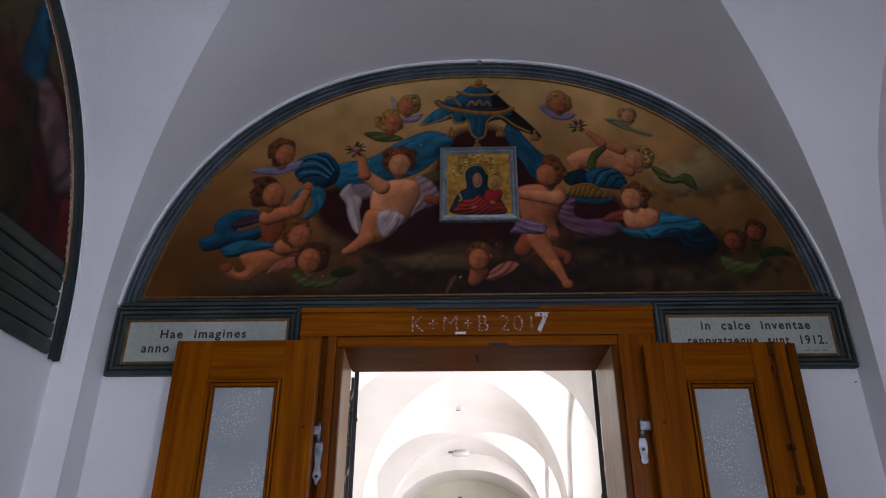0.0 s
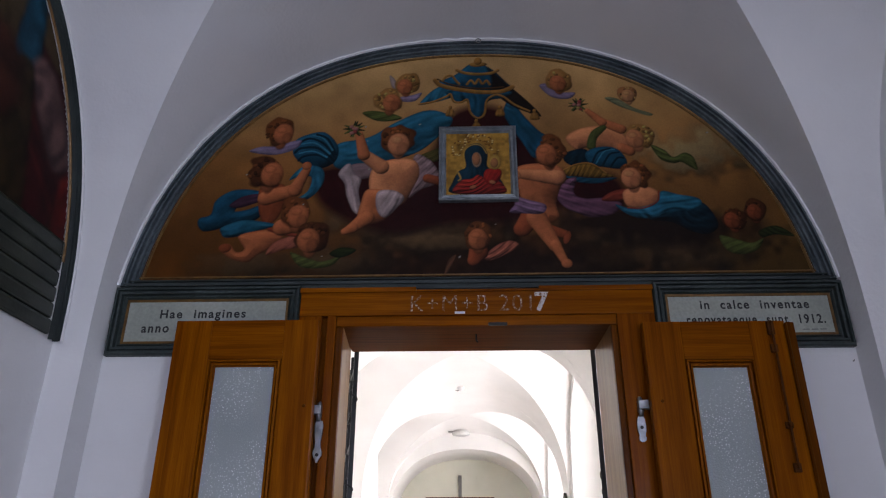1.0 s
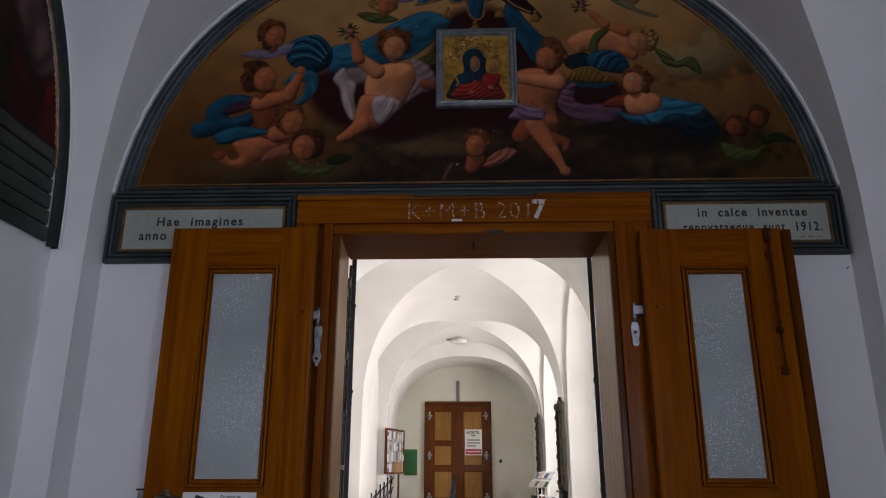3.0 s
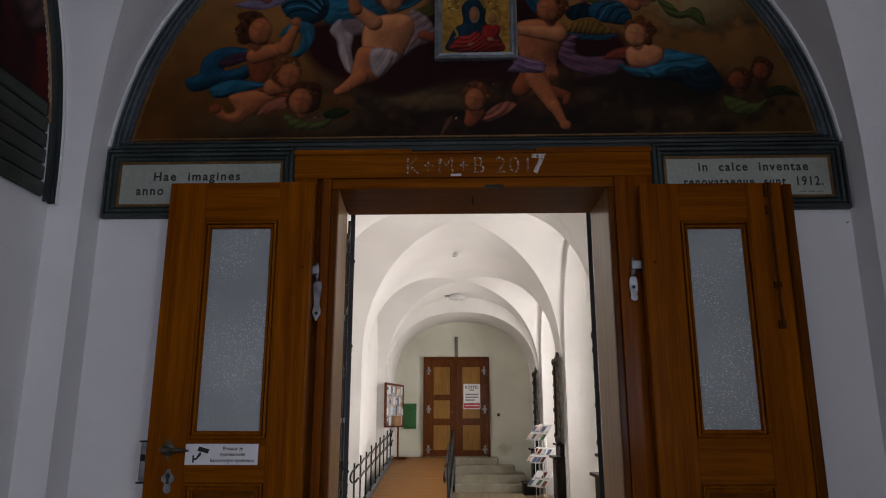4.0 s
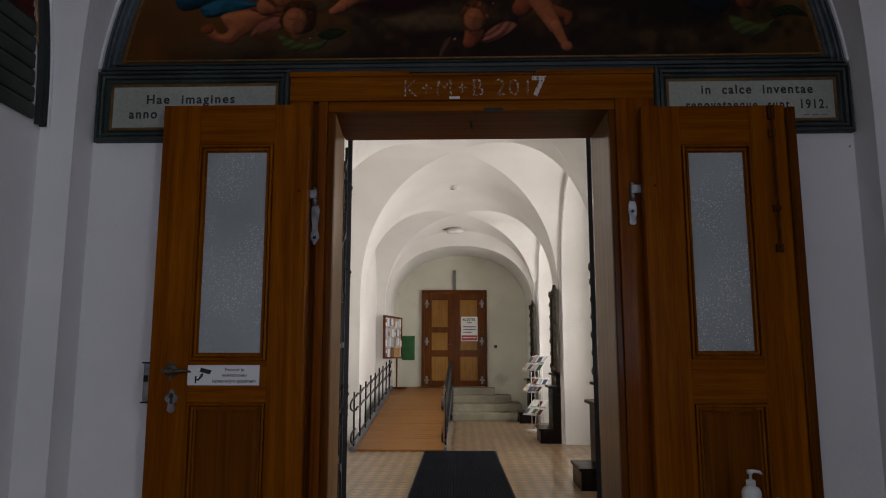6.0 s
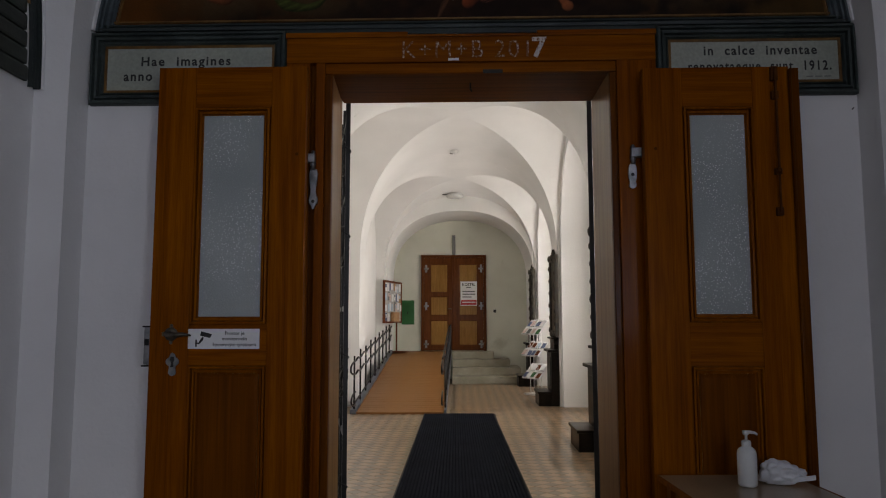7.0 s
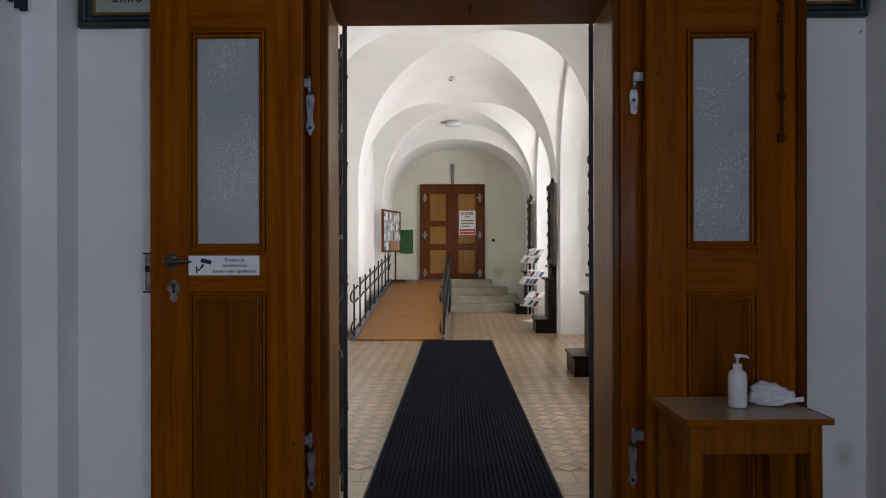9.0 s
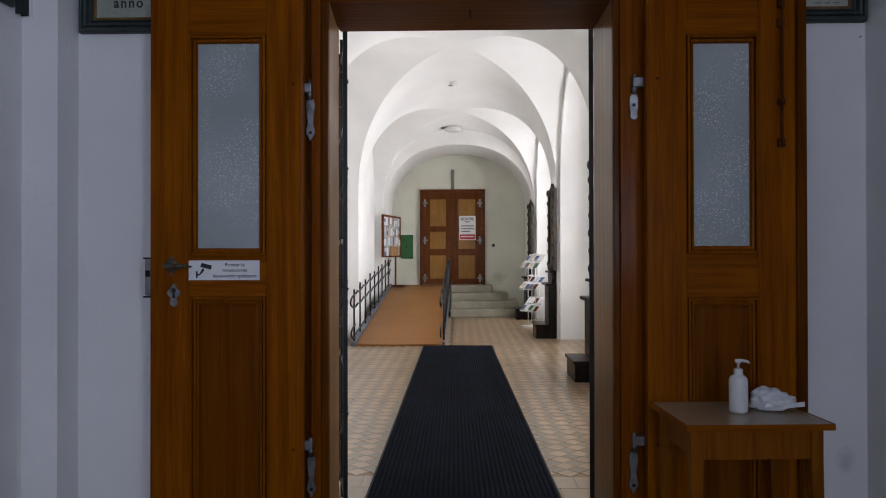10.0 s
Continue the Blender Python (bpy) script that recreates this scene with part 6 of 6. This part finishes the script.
part("meeting_strip", bbox(midx - 0.025, midx + 0.025, DY - 0.018, DY - 0.002, DZ0 + 0.012, DZ1 - 0.07, bevel=0.004), DOOR_BROWN, fd)
part("door_handle", tube(bmesh.new(), [(midx - 0.06, DY, 1.52), (midx - 0.06, DY - 0.05, 1.52), (midx - 0.12, DY - 0.05, 1.515)], 0.009, 8), BRASS_DARK, fd)
ps = part("poster", bbox(0.015, 0.375, DY - 0.014, DY - 0.011, 1.585, 2.115), PAPER, fd, "white church notice with red stripe")
text_mesh("title", "KOSTEL", 0.082, LETTER, ps, pose(0.195, DY - 0.0148, 2.045, 90, 0, 0), "CENTER", 0.0003, 0.002)
for k, (w, z) in enumerate(((0.1, 1.985), (0.28, 1.895), (0.28, 1.835), (0.2, 1.775))):
    part("text_bar", bbox(0.195 - w / 2 - (0.04 if k == 3 else 0), 0.195 + w / 2 - (0.04 if k == 3 else 0), DY - 0.0152, DY - 0.0142, z - 0.012, z + 0.012), GREYTEXT, ps)
part("red_band", bbox(0.025, 0.365, DY - 0.0152, DY - 0.0142, 1.60, 1.71), RED, ps, "red stripe")
part("text_bar", bbox(0.05, 0.34, DY - 0.0158, DY - 0.0153, 1.65, 1.67), PAPER, ps)

cond = thing("cable_duct", "grey vertical cable duct above the door", "duct")
part("duct_body", bbox(-0.165, -0.095, FAR - 0.04, FAR - 0.001, 2.702, 3.14, bevel=0.006), GREYDUCT, cond)
grn = thing("green_cabinet", "green metal wall cabinet door", "cabinet")
gb = part("cabinet_body", bbox(-1.278, -1.0, FAR - 0.05, FAR - 0.001, 1.177, 1.703, bevel=0.006), GREEN, grn)
part("cabinet_door", bbox(-1.262, -1.016, FAR - 0.058, FAR - 0.05, 1.193, 1.687, bevel=0.004), GREEN, grn)
part("latch", bbox(-1.15, -1.135, FAR - 0.066, FAR - 0.058, 1.41, 1.46, bevel=0.002), IRON, grn)
bell = thing("wall_switch", "small black wall switch", "switch")
part("switch_plate", bbox(0.735, 0.795, FAR - 0.03, FAR - 0.001, 1.435, 1.50, bevel=0.008), LETTER, bell)
part("switch_button", bbox(0.752, 0.778, FAR - 0.036, FAR - 0.03, 1.455, 1.48, bevel=0.003), IRON, bell)

# notice board on its stand, turned along the ramp
nb = thing("notice_board", "red-brown framed notice board with pinned papers on a stand", "notice board", (-1.370, 14.44, 0.606), 78)
part("backing", bbox(-0.55, 0.55, -0.008, 0.012, 0.64, 1.43), CORK, nb)
part("frame", sweep(bmesh.new(), [(-0.578, 0.61), (0.578, 0.61), (0.578, 1.46), (-0.578, 1.46)], [(0.0, -0.014), (0.0, 0.022), (0.012, 0.028), (0.036, 0.024), (0.04, 0.006)], True), REDWOOD, nb)
part("back", bbox(-0.575, 0.575, 0.012, 0.022, 0.615, 1.455), REDWOOD, nb)
rng = random.Random(11)
SHEETS = (PAPER, PALEBLUE, PAPER, NAVY, PALEPINK, PAPER, CARD, PAPER, GREYTEXT, PALEBLUE, PAPER)
for k in range(26):
    cx, cz = -0.46 + 0.132 * (k % 8) + rng.uniform(-0.03, 0.03), 1.33 - 0.20 * (k // 8) + rng.uniform(-0.03, 0.02)
    w, hh = rng.uniform(0.045, 0.065), rng.uniform(0.06, 0.10)
    sheet = part("sheet", bbox(cx - w, cx + w, -0.0105 - 0.0006 * k, -0.0088 - 0.0006 * k, cz - hh, cz + hh), SHEETS[(k * 7) % 11], nb)
    if k % 3 == 0:
        part("print_block", bbox(cx - 0.7 * w, cx + 0.7 * w, -0.0112 - 0.0006 * k, -0.0106 - 0.0006 * k, cz - 0.1 * hh, cz + 0.7 * hh), SHEETS[(k * 5 + 3) % 11], sheet)
part("leaflet_box", bbox(-0.20, 0.20, -0.09, -0.028, 0.64, 0.83, bevel=0.004), CARD, nb, "light wooden leaflet box")
part("post", bbox(0.384, 0.416, 0.022, 0.052, 0.02, 1.40, bevel=0.003), REDWOOD, nb)
part("foot", bbox(0.30, 0.50, -0.17, 0.10, 0.002, 0.028, bevel=0.006), REDWOOD, nb)

# ceiling fittings of the corridor
lamp = thing("ceiling_lamp", "white round ceiling lamp, switched off", "lamp")
LZ = crown(13.85) - 0.012
part("base", lathe(bmesh.new(), [(0.13, -0.03), (0.14, -0.02), (0.14, 0.002)], (-0.085, 13.85, LZ), 28), WHITE_PAINT, lamp, smooth=True)
part("shade", lathe(bmesh.new(), [(0.06, -0.095), (0.12, -0.09), (0.165, -0.075), (0.172, -0.045), (0.168, -0.03)], (-0.085, 13.85, LZ), 32), OPAL, lamp, smooth=True)
part("bracket", bbox(-0.33, -0.085, 13.83, 13.87, LZ - 0.028, LZ - 0.012), GREYDUCT, lamp)
det = thing("vault_boss", "small white plaster hook boss in the vault", "fixture")
part("plate", lathe(bmesh.new(), [(0.015, -0.05), (0.045, -0.035), (0.06, 0.0), (0.06, 0.05)], (-0.05, 10.85, 3.91), 18), WHITE_PAINT, det, smooth=True)
part("hook", tube(bmesh.new(), [(-0.05, 10.85, 3.88), (-0.09, 10.84, 3.865), (-0.13, 10.84, 3.875)], 0.008, 6), GREYDUCT, det)


# ---- kneelers, pictures, leaflets ----
def kneeler():
    k = thing("kneeler", "black stained wooden prayer desk against the pier", "kneeler", group="kneelers under the pictures")
    part("step_box", bbox(-0.31, -0.12, -0.27, 0.27, 0.0, 0.185, bevel=0.004), BLACKWOOD, k)
    part("step_top", bbox(-0.33, -0.12, -0.285, 0.285, 0.185, 0.215, bevel=0.006), BLACKWOOD, k)
    part("desk_body", bbox(-0.12, -0.002, -0.27, 0.27, 0.0, 0.80, bevel=0.004), BLACKWOOD, k)
    part("desk_panel", bbox(-0.128, -0.12, -0.20, 0.20, 0.30, 0.72, bevel=0.006), BLACKWOOD, k)
    part("side_panel", bbox(-0.10, -0.02, -0.278, -0.27, 0.25, 0.72, bevel=0.004), BLACKWOOD, k)
    part("desk_top", bbox(-0.17, -0.002, -0.29, 0.29, 0.80, 0.835, bevel=0.008), BLACKWOOD, k)
    part("upstand", bbox(-0.07, -0.002, -0.25, 0.25, 0.835, 0.99, bevel=0.004), BLACKWOOD, k)
    part("ledge", bbox(-0.11, -0.002, -0.28, 0.28, 0.99, 1.02, bevel=0.006), BLACKWOOD, k)
    return k


kn = kneeler()
kn.matrix_world = pose(CX1, 7.32, 0)
copy_thing(kn, pose(CX1, 10.96, 0))
copy_thing(kn, pose(CX1 - 0.06, 14.02, 0))


def picture(z0, z1, half, label):
    p = thing("framed_picture", label, "painting", group="pictures along the corridor")
    part("canvas", bbox(-0.03, -0.005, -half + 0.06, half - 0.06, z0 + 0.07, z1 - 0.07), DARKPIC, p, "darkened canvas")
    bm = bmesh.new()
    for a, b, c, d in ((-half, -half + 0.08, z0, z1), (half - 0.08, half, z0, z1), (-half + 0.08, half - 0.08, z0, z0 + 0.09), (-half + 0.08, half - 0.08, z1 - 0.09, z1)):
        box(bm, -0.06, -0.001, a, b, c, d, 0.012)
    part("frame", bm, FRAMEDARK, p, "carved dark gilt frame")
    rng = random.Random(7)
    for k in range(26):
        f = k / 26 * 4
        s, f = int(f), f - int(f)
        y, z = ((-half + 0.03 + f * 2 * (half - 0.03), z0 + 0.03), (half - 0.03, z0 + f * (z1 - z0)), (half - 0.03 - f * 2 * (half - 0.03), z1 - 0.03), (-half + 0.03, z1 - f * (z1 - z0)))[s]
        r = rng.uniform(0.026, 0.045)
        bm = bmesh.new()
        bmesh.ops.create_uvsphere(bm, u_segments=8, v_segments=6, radius=r, matrix=Matrix.Translation((-0.055, y, z)) @ Matrix.Diagonal((0.7, 1.0, 1.35, 1)))
        part("carving", bm, FRAMEDARK, p, smooth=True)
    bm = bmesh.new()
    prism(bm, [(-0.12, z1 - 0.02), (0.12, z1 - 0.02), (0.08, z1 + 0.05), (0.03, z1 + 0.06), (0.0, z1 + 0.1), (-0.03, z1 + 0.06), (-0.08, z1 + 0.05)], -0.05, -0.005)
    bmesh.ops.transform(bm, matrix=Matrix.Rotation(radians(-90), 4, "Z"), verts=bm.verts)
    part("crest", bm, FRAMEDARK, p)
    return p


pc = picture(1.03, 2.27, 0.34, "dark old painting in a carved black and gilt frame")
pc.matrix_world = pose(CX1, 10.98, 0)
copy_thing(pc, pose(CX1, 7.32, 0))
copy_thing(pc, pose(CX1 - 0.02, 14.16, 0.0))

rk = thing("leaflet_rack", "white wire rack with three tiers of printed leaflets", "rack", (1.31, 12.35, 0), 34)
for x, y in ((-0.03, -0.1), (0.05, -0.1), (-0.03, 0.1), (0.05, 0.1)):
    part("upright", tube(bmesh.new(), [(x, y, 0.03), (x, y, 1.15)], 0.006, 8), WHITE_PAINT, rk, smooth=True)
part("base", bbox(-0.14, 0.14, -0.16, 0.16, 0.0, 0.03, bevel=0.008), WHITE_PAINT, rk)
rng = random.Random(21)
COVERS = (PAPER, PALEPINK, CARD, NAVY, PALEBLUE, GREYTEXT, PAPER, REDWOOD, GREEN, PALEPINK, NAVY)
for z in (0.40, 0.78, 1.15):
    sh = bbox(-0.17, 0.17, -0.23, 0.23, -0.006, 0.0, bevel=0.002)
    bmesh.ops.transform(sh, matrix=pose(0, 0, z, 0, -46, 0), verts=sh.verts)
    tray = part("tray", sh, WHITE_PAINT, rk)
    for k in range(8):
        a, c = k % 4, k // 4
        y0 = -0.225 + 0.114 * a
        tk = 0.012 + 0.02 * rng.random()
        tilt = pose(0, 0, z, 0, -46 + rng.uniform(-4, 4), rng.uniform(-4, 4))
        bk = bbox(-0.165 + 0.17 * c, -0.015 + 0.17 * c, y0, y0 + 0.10, 0.001, tk, bevel=0.0015)
        bmesh.ops.transform(bk, matrix=tilt, verts=bk.verts)
        lf = part("leaflet", bk, PAPER, tray)
        cv = bbox(-0.160 + 0.17 * c, -0.05 + 0.17 * c, y0 + 0.006, y0 + 0.094, tk + 0.0005, tk + 0.002)
        bmesh.ops.transform(cv, matrix=tilt, verts=cv.verts)
        part("cover", cv, COVERS[rng.randrange(11)], lf)

# ---- small marks and pipes on the near wall ----
# a faint hole in the plaster, built as a small dark pin
hole = thing("wall_hook", "tiny hole in the plaster, built as a dark pin", "nail")
part("nail_shaft", tube(bmesh.new(), [(1.64, WY + 0.001, 2.14), (1.64, WY - 0.012, 2.143)], 0.002, 6), IRON, hole)

# ---- floor tiles, laid diagonally in two colours ----
D = 0.137
def tile_mesh(name, half, mat, square=False):
    bm = bmesh.new()
    if square:
        box(bm, -half, half, -half, half, 0.0005, 0.0035)
    else:
        g = half - 0.001
        pts = [(g, 0), (0, g), (-g, 0), (0, -g)]
        a = [bm.verts.new((x, y, 0.0005)) for x, y in pts]
        b = [bm.verts.new((x * 0.985, y * 0.985, 0.0035)) for x, y in pts]
        bm.faces.new(b)
        for k in range(4):
            bm.faces.new((a[k], a[(k + 1) % 4], b[(k + 1) % 4], b[k]))
    return mesh_of(name, bm, mat)


light_tile, dark_tile = tile_mesh("tile", D / 2, TILE_L), tile_mesh("tile", D / 2, TILE_D)
border_tile = tile_mesh("tile", 0.098, TILE_B, True)
far_parts = {"l": [[], []], "d": [[], []]}
count = 0
FY0 = 4.06
for j in range(int((14.28 - FY0) / D) * 2 + 1):
    y = FY0 + (j + 1) * D / 2
    if y > 14.24:
        break
    for i in range(-12, 16):
        x = i * D + (D / 2 if j % 2 else 0)
        if x < -1.6 or x > 2.05 or (y > 9.75 and x < -0.12):
            continue
        kind = "d" if j % 2 else "l"
        if y < 5.3 and -0.75 < x < 1.2 and not (-0.35 < x < 0.46) and count < 300:
            o = new("tile", dark_tile if kind == "d" else light_tile)
            o.parent = FLOOR
            o.matrix_local = pose(x, y, 0.0003 * ((i * 3 + j) % 3), 0, 0, 0)
            count += 1
        else:
            vs, fs = far_parts[kind]
            g = D / 2 - 0.001
            n0 = len(vs)
            dz = 0.0003 * ((i * 3 + j) % 3)
            for s, z in ((1.0, 0.0005), (0.985, 0.0035 + dz)):
                vs.extend([(x + g * s, y, z), (x, y + g * s, z), (x - g * s, y, z), (x, y - g * s, z)])
            fs.append((n0 + 4, n0 + 5, n0 + 6, n0 + 7))
            for k in range(4):
                fs.append((n0 + k, n0 + (k + 1) % 4, n0 + 4 + (k + 1) % 4, n0 + 4 + k))
for kind, mat in (("l", TILE_L2), ("d", TILE_D2)):
    me = bpy.data.meshes.new("tiles")
    me.from_pydata(far_parts[kind][0], [], far_parts[kind][1])
    me.materials.append(mat)
    o = tagged(new("tiles", me), kind="stuff")
    o.parent = FLOOR
for j in range(4):
    for i in range(-6, 9):
        x, y = i * 0.2 + (0.1 if j % 2 else 0), FY0 - 0.105 - j * 0.2
        if y < WY + WT + 0.08 or x < -1.45 or x > 1.6:
            continue
        o = new("tile", border_tile)
        o.parent = FLOOR
        o.matrix_local = pose(x, y, 0.0002 * ((i + j) % 3))

# each thing's origin goes to the middle of its foot
bpy.context.view_layer.update()
for ob in [o for o in scene.objects if o.type == "EMPTY" and o.parent is None and o.children]:
    if ob.matrix_world.translation.length > 1e-6:
        continue
    pts = [c.matrix_world @ Vector(v) for c in ob.children_recursive if c.type == "MESH" for v in c.bound_box]
    lo = [min(p[k] for p in pts) for k in range(3)]
    hi = [max(p[k] for p in pts) for k in range(3)]
    base = Vector(((lo[0] + hi[0]) / 2, (lo[1] + hi[1]) / 2, lo[2]))
    ob.location = base
    for c in ob.children:
        c.matrix_local = Matrix.Translation(-base) @ c.matrix_local
